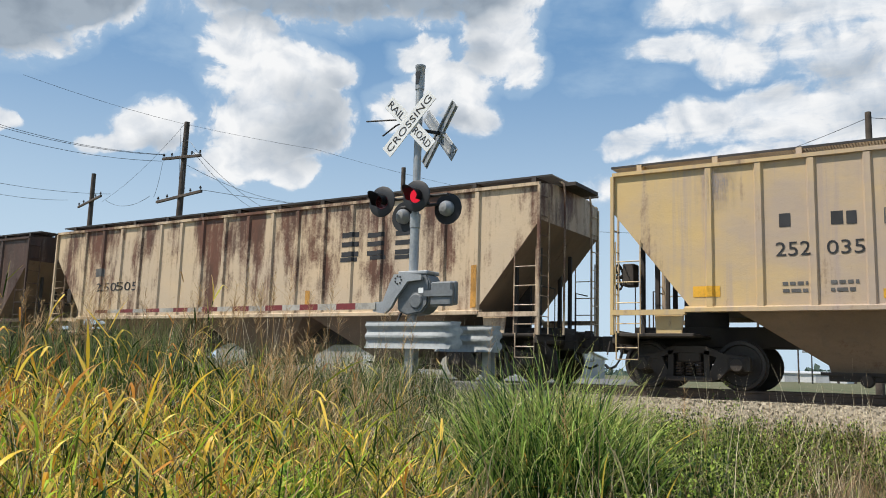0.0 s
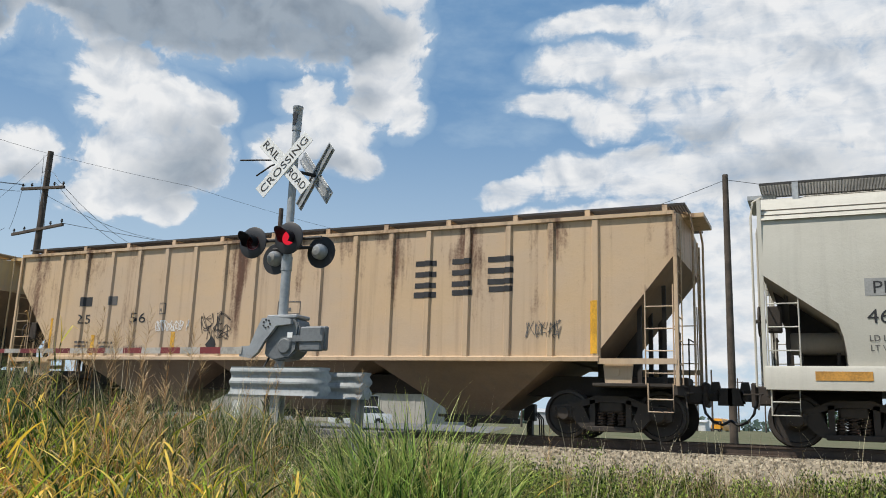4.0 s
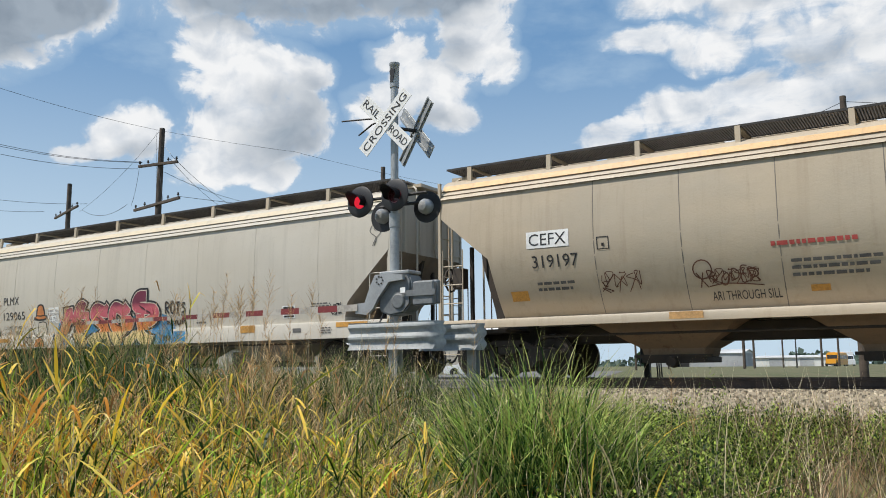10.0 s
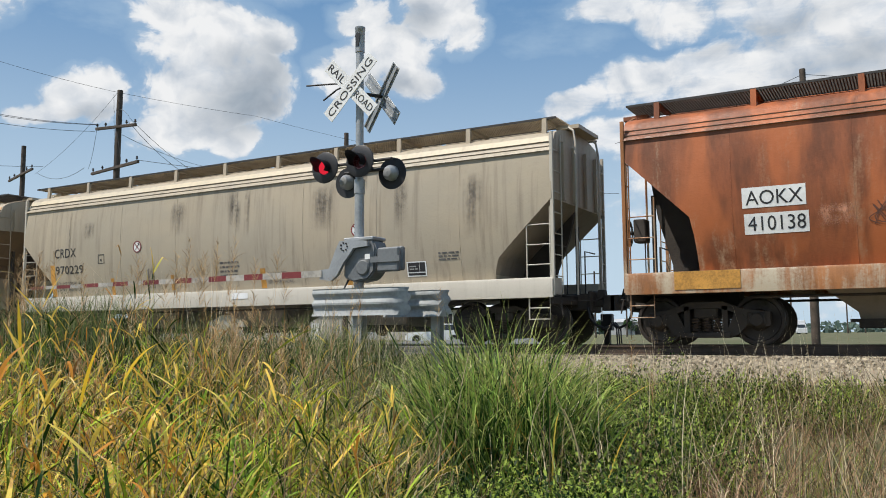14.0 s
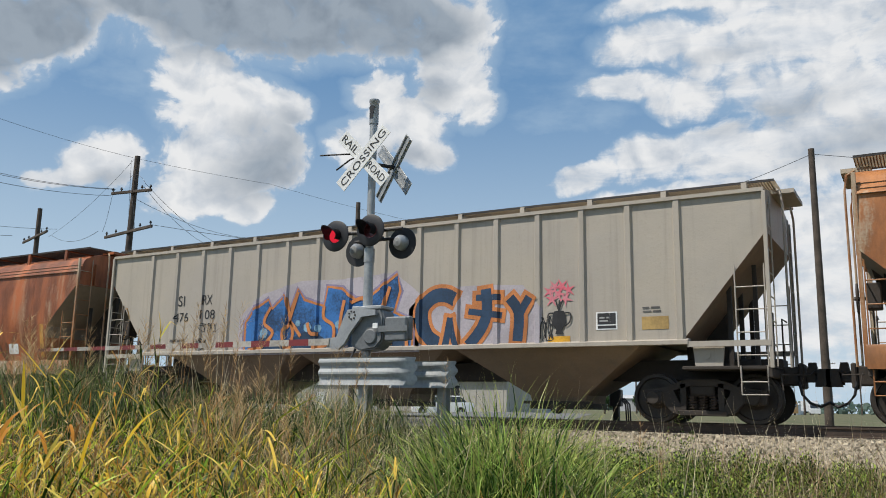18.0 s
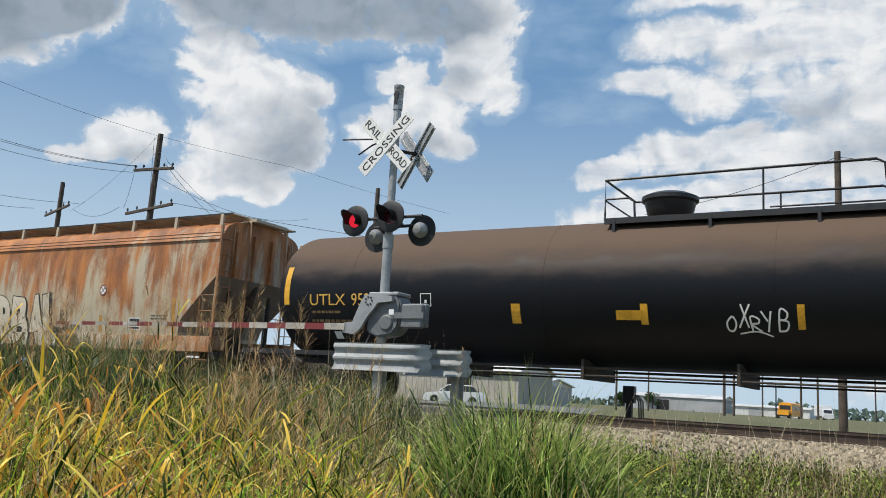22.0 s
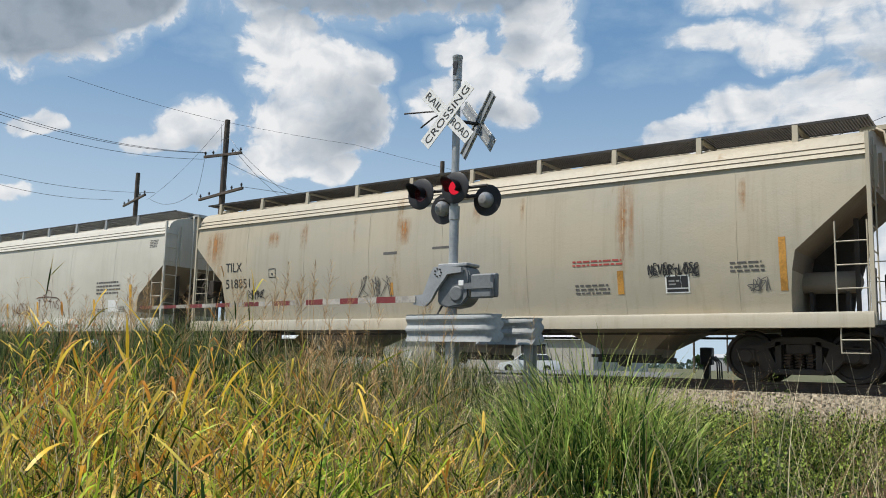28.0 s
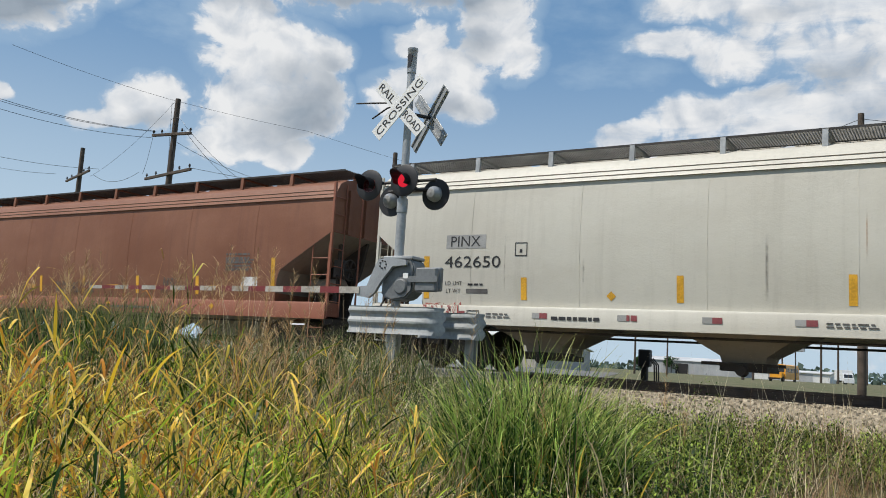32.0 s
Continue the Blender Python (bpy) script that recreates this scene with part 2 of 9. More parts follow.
def plain(name, color, rough=0.6, metal=0.0, vary=0.25, scale=6.0, bump=0.15, second=None):
    """A surface with blotches at two scales and a fine grain."""
    m, n = material(name)
    co = n.add("ShaderNodeTexCoord").outputs["Object"]
    big, small = n.noise(co, scale * 0.25, 5.0, 0.6), n.noise(co, scale * 4.0, 6.0, 0.65)
    dark = tuple(c * (1 - vary) for c in color) if second is None else second
    light = tuple(min(1.0, c * (1 + vary * 0.5)) for c in color)
    fac = n.ramp(n.math("ADD", n.math("MULTIPLY", big, 0.65), n.math("MULTIPLY", small, 0.35)), 0.36, 0.62)
    col = n.mix(fac, dark, light)
    return finish(m, n, col, n.ramp(small, 0.3, 0.7, max(0.05, rough - 0.12), min(1.0, rough + 0.12)), metal, small, bump)


def car_paint(name, color, fade, rust_color=(0.19, 0.062, 0.025), rust=0.0, streak=0.35, grime=(0.13, 0.115, 0.095), rough=0.5, blotch=0.3, stretch=0.30, aloft=0.0, smear=0.0):
    """Weathered railcar paint: faded blotches, streaks that run down, rust in patches, dirt."""
    m, n = material(name)
    co = n.add("ShaderNodeTexCoord").outputs["Object"]
    seed = n.add("ShaderNodeObjectInfo").outputs["Random"]
    big = n.noise(n.scaled(co, 0.35, 1.0, 0.6), 1.0, 5.0, 0.6)
    run = n.noise(n.scaled(co, 5.5, 5.5, 0.22), 1.0, 6.0, 0.62)
    wide = n.noise(n.scaled(co, 1.1, 1.1, stretch), 1.0, 6.0, 0.66, 0.3)
    fine = n.noise(co, 22.0, 6.0, 0.7)
    col = n.mix(n.ramp(big, 0.35, 0.68), color, fade)
    col = n.mix(n.math("MULTIPLY", n.ramp(run, 0.48, 0.72), streak), col, grime)
    col = n.mix(n.math("MULTIPLY", n.ramp(wide, 0.50, 0.75), blotch), col, tuple(0.55 * c + 0.45 * g for c, g in zip(color, grime)))
    if rust > 0:
        edge = 0.80 - 0.55 * rust
        field = n.math("ADD", n.math("MULTIPLY", wide, 0.62), n.math("ADD", n.math("MULTIPLY", run, 0.25), n.math("MULTIPLY", fine, 0.13)))
        if aloft:
            height = n.add("ShaderNodeSeparateXYZ", Vector=co).outputs[2]
            field = n.math("ADD", field, n.math("MULTIPLY", n.math("SUBTRACT", height, 2.7), aloft))
        tone = n.mix(n.ramp(n.noise(n.scaled(co, 3.0, 3.0, 1.0), 1.0, 6.0, 0.7), 0.3, 0.7), rust_color, tuple(c * 0.45 for c in rust_color))
        if smear:
            broad = n.noise(n.scaled(co, 1.3, 1.3, 0.32), 1.0, 4.0, 0.55, 0.4)
            tone = n.mix(n.ramp(broad, 0.46, 0.66, 0.0, smear), tone, (min(0.62, 1.75 * rust_color[0]), 1.7 * rust_color[1], 1.4 * rust_color[2]))
            tone = n.mix(n.ramp(broad, 0.42, 0.30, 0.0, 0.8), tone, tuple(0.38 * c for c in rust_color))
        col = n.mix(n.ramp(field, edge - 0.06, edge + 0.07, 0.0, 0.93), col, tone)
    col = n.mix(n.math("MULTIPLY", n.ramp(fine, 0.55, 0.8), 0.25), col, grime)
    return finish(m, n, col, n.ramp(fine, 0.3, 0.75, rough - 0.1, rough + 0.2), 0.0, n.math("ADD", n.math("ADD", n.math("MULTIPLY", n.noise(n.scaled(co, 1.0, 1.0, 0.6), 1.1, 3.0, 0.5), 7.0), n.math("MULTIPLY", big, 3.0)), fine), 0.22, 0.4)


def stain(name, color, strength, squash=0.35):
    """A see-through stain: ragged runs that thin out to nothing at the rim of its patch."""
    m, n = material(name)
    co = n.add("ShaderNodeTexCoord").outputs["Object"]
    fade = n.add("ShaderNodeAttribute")
    fade.attribute_name = "fade"
    run = n.math("ADD", n.math("MULTIPLY", n.noise(n.scaled(co, 7.0, 7.0, squash), 1.0, 6.0, 0.65), 0.7), n.math("MULTIPLY", n.noise(co, 9.0, 5.0, 0.65), 0.3))
    amount = n.math("MULTIPLY", n.math("MULTIPLY", fade.outputs["Fac"], n.ramp(run, 0.36, 0.66)), strength, clamp=True)
    shader = n.add("ShaderNodeBsdfPrincipled", Base_Color=rgba(color), Roughness=0.8)
    clear = n.add("ShaderNodeBsdfTransparent")
    both = n.add("ShaderNodeMixShader", i0=amount, i1=clear.outputs[0], i2=shader.outputs[0])
    n.tree.links.new(both.outputs[0], n.add("ShaderNodeOutputMaterial").inputs[0])
    return m


def leaf(name, low, high, tip=None, through=0.45, rough=0.55, skew=1.0, dry=None):
    """Blades and leaves: a tint for each piece, blotches and dry ends, and light that passes through."""
    m, n = material(name)
    rnd = n.add("ShaderNodeNewGeometry").outputs["Random Per Island"]
    co = n.add("ShaderNodeTexCoord").outputs["Object"]
    patch = n.noise(co, 0.7, 3.0, 0.5)
    speck = n.noise(co, 14.0, 4.0, 0.65)
    col = n.mix(n.ramp(n.math("POWER", rnd, skew), 0.10, 0.72), low, high)
    if tip is not None:
        col = n.mix(n.ramp(n.math("ADD", n.math("MULTIPLY", rnd, 0.5), n.math("MULTIPLY", patch, 0.6)), 0.52, 0.66), col, tip)
    if dry is not None:
        along = n.add("ShaderNodeAttribute")
        along.attribute_name = "along"
        far = n.math("ADD", along.outputs["Fac"], n.math("ADD", n.math("MULTIPLY", n.math("FRACT", n.math("MULTIPLY", rnd, 17.3)), 0.7), n.math("MULTIPLY", n.math("SUBTRACT", speck, 0.5), 1.1)))
        col = n.mix(n.ramp(far, 1.0, 1.35, 0.0, 0.9), col, dry)
    col = n.mix(n.ramp(speck, 0.52, 0.8, 0.0, 0.30), col, tuple(0.45 * c for c in low))
    shader = n.add("ShaderNodeBsdfPrincipled", Base_Color=col, Roughness=rough)
    shader.inputs["Specular IOR Level"].default_value = 0.16
    pass_on = n.add("ShaderNodeBsdfTranslucent", Color=col)
    both = n.add("ShaderNodeMixShader", i0=through, i1=shader.outputs[0], i2=pass_on.outputs[0])
    n.tree.links.new(both.outputs[0], n.add("ShaderNodeOutputMaterial").inputs[0])
    return m


def glow(name, color, strength):
    m, n = material(name)
    e = n.add("ShaderNodeEmission", Color=rgba(color), Strength=strength)
    n.tree.links.new(e.outputs[0], n.add("ShaderNodeOutputMaterial").inputs[0])
    return m


STEEL = plain("galvanised_steel", (0.36, 0.375, 0.38), 0.5, 0.35, 0.25, 5.0, 0.1)
ALUMINIUM = plain("cast_aluminium", (0.36, 0.37, 0.375), 0.45, 0.35, 0.2, 8.0, 0.15)
CASE_GREY = plain("grey_cast_case", (0.17, 0.18, 0.185), 0.55, 0.2, 0.3, 6.0, 0.15)
GUARD = plain("dull_galvanised_beam", (0.31, 0.325, 0.325), 0.68, 0.0, 0.35, 3.0, 0.12)
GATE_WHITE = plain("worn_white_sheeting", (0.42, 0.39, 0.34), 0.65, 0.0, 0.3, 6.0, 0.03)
DARK_STEEL = plain("dark_steel", (0.035, 0.032, 0.03), 0.65, 0.1, 0.4, 6.0, 0.3)
UNDER = plain("underframe_grime", (0.045, 0.036, 0.029), 0.8, 0.0, 0.45, 4.0, 0.4)
WHEEL = plain("wheel_steel", (0.055, 0.045, 0.038), 0.55, 0.4, 0.4, 6.0, 0.3)
RAIL = plain("rail_steel", (0.085, 0.06, 0.045), 0.6, 0.3, 0.35, 10.0, 0.2)
BLACK = plain("black_paint", (0.02, 0.02, 0.022), 0.5, 0.0, 0.3, 8.0, 0.05)
INK = plain("black_lettering", (0.025, 0.025, 0.027), 0.65, 0.0, 0.5, 12.0, 0.0)
FADED_INK = plain("faded_lettering", (0.11, 0.105, 0.10), 0.7, 0.0, 0.35, 14.0, 0.0)
WHITE_PAINT = plain("white_sheeting", (0.78, 0.78, 0.76), 0.5, 0.0, 0.12, 6.0, 0.03)
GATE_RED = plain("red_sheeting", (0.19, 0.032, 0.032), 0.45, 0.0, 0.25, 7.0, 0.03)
YELLOW = plain("yellow_reflector", (0.72, 0.38, 0.03), 0.5, 0.0, 0.3, 7.0, 0.03)
OLD_YELLOW = plain("worn_yellow_reflector", (0.52, 0.26, 0.05), 0.6, 0.0, 0.4, 7.0, 0.03)
WOOD = plain("weathered_pole_wood", (0.085, 0.065, 0.05), 0.9, 0.0, 0.45, 9.0, 0.6)
TIE = plain("creosoted_timber", (0.06, 0.045, 0.035), 0.9, 0.0, 0.5, 5.0, 0.6)
RED_LAMP = glow("lit_red_lens", (1.0, 0.03, 0.06), 0.75)
RED_DARK = plain("unlit_red_lens", (0.06, 0.008, 0.010), 0.25, 0.0, 0.2, 8.0, 0.0)

PATCH_GREY = plain("grey_patch_paint", (0.33, 0.33, 0.32), 0.6, 0.0, 0.2, 8.0, 0.03)
FADE_GREY = plain("faded_grey_patch", (0.36, 0.33, 0.29), 0.7, 0.0, 0.3, 8.0, 0.03)
PURPLE = plain("purple_spray", (0.26, 0.22, 0.33), 0.6, 0.0, 0.3, 8.0, 0.0)
SKY_BLUE = plain("blue_spray", (0.06, 0.24, 0.42), 0.55, 0.0, 0.4, 4.0, 0.0)
NAVY = plain("dark_blue_spray", (0.02, 0.05, 0.10), 0.55, 0.0, 0.4, 5.0, 0.0)
ROYAL = plain("royal_blue_spray", (0.03, 0.13, 0.34), 0.5, 0.0, 0.6, 5.0, 0.0, (0.015, 0.04, 0.09))
PALE_BLUE = plain("pale_blue_spray", (0.20, 0.36, 0.48), 0.55, 0.0, 0.5, 7.0, 0.0)
LAVENDER = plain("lavender_spray_haze", (0.43, 0.39, 0.42), 0.7, 0.0, 0.2, 6.0, 0.0)
ORANGE = plain("orange_spray", (0.55, 0.20, 0.06), 0.55, 0.0, 0.3, 6.0, 0.0)
PINK = plain("pink_spray", (0.60, 0.09, 0.13), 0.55, 0.0, 0.3, 9.0, 0.0, (0.6, 0.25, 0.28))
PAPER = plain("off_white_spray", (0.58, 0.52, 0.42), 0.65, 0.0, 0.15, 3.0, 0.0)
OXBLOOD = plain("dull_red_reflector", (0.24, 0.06, 0.065), 0.5, 0.0, 0.3, 9.0, 0.0)
RED_PRINT = plain("red_lettering", (0.42, 0.07, 0.06), 0.6, 0.0, 0.3, 9.0, 0.0)
PLACARD_RED = plain("red_placard", (0.55, 0.03, 0.07), 0.45, 0.0, 0.2, 9.0, 0.0)
SEAM_GRIME = plain("sooty_seam", (0.20, 0.18, 0.155), 0.8, 0.0, 0.3, 6.0, 0.0)
GHOST = stain("grey_violet_fading", (0.34, 0.30, 0.29), 0.8, 0.6)
STAIN = stain("sooty_stain", (0.12, 0.105, 0.09), 0.75)
DUSTY = plain("bare_grey_patch", (0.34, 0.31, 0.26), 0.7, 0.0, 0.35, 5.0, 0.0)
RUST_MARK = plain("rust_brown_spray", (0.13, 0.055, 0.035), 0.7, 0.0, 0.4, 7.0, 0.0)
DULL_YELLOW = plain("dull_yellow_board", (0.42, 0.28, 0.10), 0.6, 0.0, 0.3, 6.0, 0.0)
DULL_RUST = plain("dull_rust_spray", (0.20, 0.085, 0.045), 0.8, 0.0, 0.5, 5.0, 0.0)
PINKISH = stain("peeling_primer", (0.60, 0.28, 0.17), 1.3, 3.0)
RUST_WASH = stain("orange_stain", (0.46, 0.21, 0.06), 0.8)
SILL_RUST = plain("orange_sill_rust", (0.48, 0.28, 0.11), 0.7, 0.0, 0.35, 5.0, 0.0)
GOLD_PRINT = plain("yellow_lettering", (0.70, 0.42, 0.08), 0.6, 0.0, 0.2, 9.0, 0.0)
DIM_GOLD = plain("dull_yellow_lettering", (0.22, 0.14, 0.06), 0.6, 0.0, 0.3, 9.0, 0.0)


def sunset_paint():
    """Spray paint that runs from plum at the top through pink and orange to cream."""
    m, n = material("pink_to_cream_spray")
    co = n.add("ShaderNodeTexCoord").outputs["Object"]
    z = n.add("ShaderNodeSeparateXYZ", Vector=co).outputs[2]
    z = n.math("ADD", z, n.math("MULTIPLY", n.math("SUBTRACT", n.noise(co, 9.0, 4.0, 0.6), 0.5), 0.10))
    col = n.mix(n.ramp(z, 1.28, 1.40), (0.66, 0.50, 0.22), (0.58, 0.20, 0.06))
    col = n.mix(n.ramp(z, 1.55, 1.80), col, (0.48, 0.10, 0.13))
    col = n.mix(n.ramp(z, 1.95, 2.15), col, (0.14, 0.02, 0.045))
    return finish(m, n, col, 0.5)


WILD_PINK = (SKY_BLUE, INK, PAPER, sunset_paint())
WILD_BLUE = (LAVENDER, PURPLE, ORANGE, ROYAL)

# ---- building tools ----
def shell(name, bm, mat, sharp=35):
    me = bpy.data.meshes.new(name)
    bmesh.ops.recalc_face_normals(bm, faces=bm.faces)
    bm.to_mesh(me)
    bm.free()
    me.materials.append(mat)
    if sharp:
        me.polygons.foreach_set("use_smooth", [True] * len(me.polygons))
        me.set_sharp_from_angle(angle=radians(sharp))
    return me


def part(name, bm, mat, parent=None, label="", sharp=35):
    """Links a bmesh (or a ready mesh) as one object under a thing or part."""
    me = bm if isinstance(bm, bpy.types.Mesh) else shell(name, bm, mat, sharp)
    ob = new(name, me)
    if parent is not None:
        ob.parent = parent
    return tagged(ob, label)


def thing(name, label, category, m=None, group="", kind=""):
    ob = tagged(new(name), label, category, group, kind)
    if m is not None:
        ob.matrix_basis = m
    return ob


def box(bm, x0, x1, y0, y1, z0, z1, bevel=0.0):
    v = [bm.verts.new((x, y, z)) for x in (x0, x1) for y in (y0, y1) for z in (z0, z1)]
    made = [bm.faces.new([v[k] for k in q]) for q in ((0, 1, 3, 2), (4, 6, 7, 5), (0, 4, 5, 1), (2, 3, 7, 6), (0, 2, 6, 4), (1, 5, 7, 3))]
    if bevel:
        edges = {e for f in made for e in f.edges}
        bmesh.ops.bevel(bm, geom=list(edges), offset=bevel, segments=1, affect="EDGES")
    return bm


def prism(bm, pts, lo, hi, axis="y"):
    """A polygon given in the two other axes, drawn out along an axis."""
    def at(a, b, c):
        return {"y": (a, c, b), "x": (c, a, b), "z": (a, b, c)}[axis]
    one, two = [bm.verts.new(at(a, b, lo)) for a, b in pts], [bm.verts.new(at(a, b, hi)) for a, b in pts]
    bm.faces.new(one[::-1])
    bm.faces.new(two)
    for k in range(len(pts)):
        j = (k + 1) % len(pts)
        bm.faces.new((one[k], one[j], two[j], two[k]))
    return bm


def rings(bm, loops, caps=True, closed=True):
    made = [[bm.verts.new(p) for p in loop] for loop in loops]
    for a, b in zip(made, made[1:]):
        for k in range(len(a) if closed else len(a) - 1):
            j = (k + 1) % len(a)
            bm.faces.new((a[k], a[j], b[j], b[k]))
    if caps:
        bm.faces.new(made[0][::-1])
        bm.faces.new(made[-1])
    return bm


def tube(bm, pts, r, n=8, r_end=None):
    """A round bar along a chain of points."""
    pts = [Vector(p) for p in pts]
    loops = []
    for k, p in enumerate(pts):
        way = (pts[min(k + 1, len(pts) - 1)] - pts[max(k - 1, 0)]).normalized()
        side = way.cross((0, 0, 1) if abs(way.z) < 0.9 else (1, 0, 0)).normalized()
        up = side.cross(way)
        rr = r if r_end is None else r + (r_end - r) * k / (len(pts) - 1)
        loops.append([p + rr * (math.cos(2 * math.pi * j / n) * side + math.sin(2 * math.pi * j / n) * up) for j in range(n)])
    return rings(bm, loops)


def lathe(bm, profile, axis="y", n=24, at=(0, 0, 0)):
    """Turns (distance along the axis, radius) pairs about an axis."""
    loops = []
    for d, r in profile:
        loop = []
        for k in range(n):
            c, s = max(r, 1e-4) * math.cos(2 * math.pi * k / n), max(r, 1e-4) * math.sin(2 * math.pi * k / n)
            loop.append(Vector(at) + Vector({"y": (c, d, s), "x": (d, c, s), "z": (c, s, d)}[axis]))
        loops.append(loop)
    return rings(bm, loops)


def mesh_of(name, verts, faces, mat, smooth=False):
    me = bpy.data.meshes.new(name)
    me.from_pydata(verts, [], faces)
    me.materials.append(mat)
    if smooth:
        me.polygons.foreach_set("use_smooth", [True] * len(me.polygons))
    me.update()
    return me


FONT = {}


def letters(text, fat=0.0):
    """Flat vertices and faces of a text of height 1, from the built-in font."""
    if (text, fat) not in FONT:
        cu = bpy.data.curves.new("text", "FONT")
        cu.body, cu.size, cu.resolution_u = text, 1.0, 3
        cu.offset = fat
        ob = new("text", cu)
        bpy.context.view_layer.update()
        me = ob.evaluated_get(bpy.context.evaluated_depsgraph_get()).to_mesh()
        xy = [(v.co.x, v.co.y) for v in me.vertices]
        faces = [tuple(p.vertices) for p in me.polygons]
        bpy.data.objects.remove(ob)
        bpy.data.curves.remove(cu)
        top, foot = max(y for _, y in xy), min(y for _, y in xy)
        lo, hi = min(x for x, _ in xy), max(x for x, _ in xy)
        FONT[text, fat] = [((x - lo) / (hi - lo), (y - foot) / (top - foot)) for x, y in xy], faces
    return FONT[text, fat]

# ---- ground, track and road ----
CENTRE = 16.8  # the track's centre line, rail tops at height 0


def rise(x, y):
    """Height of the ground: a ditch on the near side, the track's bank, the road's ramp, flat land beyond."""
    bank = min(1.0, max(0.0, (y - 9.6) / 4.3))
    near = -1.25 + 0.06 * math.sin(x * 0.7) + 0.05 * math.sin(y * 1.3 + x * 0.4)
    z = near + (-0.52 - near) * bank * bank * (3 - 2 * bank)
    road = min(1.0, max(0.0, 1 - (abs(x + 12.4) - 5.2) / 2.2))
    road *= min(1.0, max(0.0, (y - 2.0) / 6.0))
    z += (-0.14 - z) * road * road * (3 - 2 * road)
    if y > 19.5:
        beyond = min(1.0, (y - 19.5) / 6.0)
        flat_z = -0.45 + (0.31 * min(1.0, max(0.0, 1 - (abs(x + 12.4) - 5.2) / 3.0)))
        z = z + (flat_z - z) * beyond
    return z


def build_ground():
    m, n = material("soil_and_grass")
    co = n.add("ShaderNodeTexCoord").outputs["Object"]
    a, b = n.noise(co, 0.35, 6.0, 0.6), n.noise(co, 9.0, 6.0, 0.7)
    col = n.mix(n.ramp(a, 0.35, 0.65), (0.075, 0.095, 0.028), (0.14, 0.125, 0.06))
    col = n.mix(n.ramp(b, 0.45, 0.7), col, (0.10, 0.075, 0.045))
    finish(m, n, col, 0.95, 0.0, b, 0.6)
    xs = [-2500, -900, -400, -200, -120, -80, -60, -48] + [-40 + 0.8 * k for k in range(76)] + [26, 40, 70, 120, 250, 700, 2500]
    ys = [-1500, -300, -80, -30, -12] + [-6 + 0.6 * k for k in range(60)] + [34, 40, 55, 80, 130, 250, 600, 1500, 4000]
    verts = [(x, y, rise(x, y)) for y in ys for x in xs]
    w = len(xs)
    faces = [(j * w + i, j * w + i + 1, (j + 1) * w + i + 1, (j + 1) * w + i) for j in range(len(ys) - 1) for i in range(w - 1)]
    tagged(new("ground", mesh_of("ground", verts, faces, m, True)), "flat grassy ground with a shallow roadside ditch", "ground", kind="structure")


build_ground()

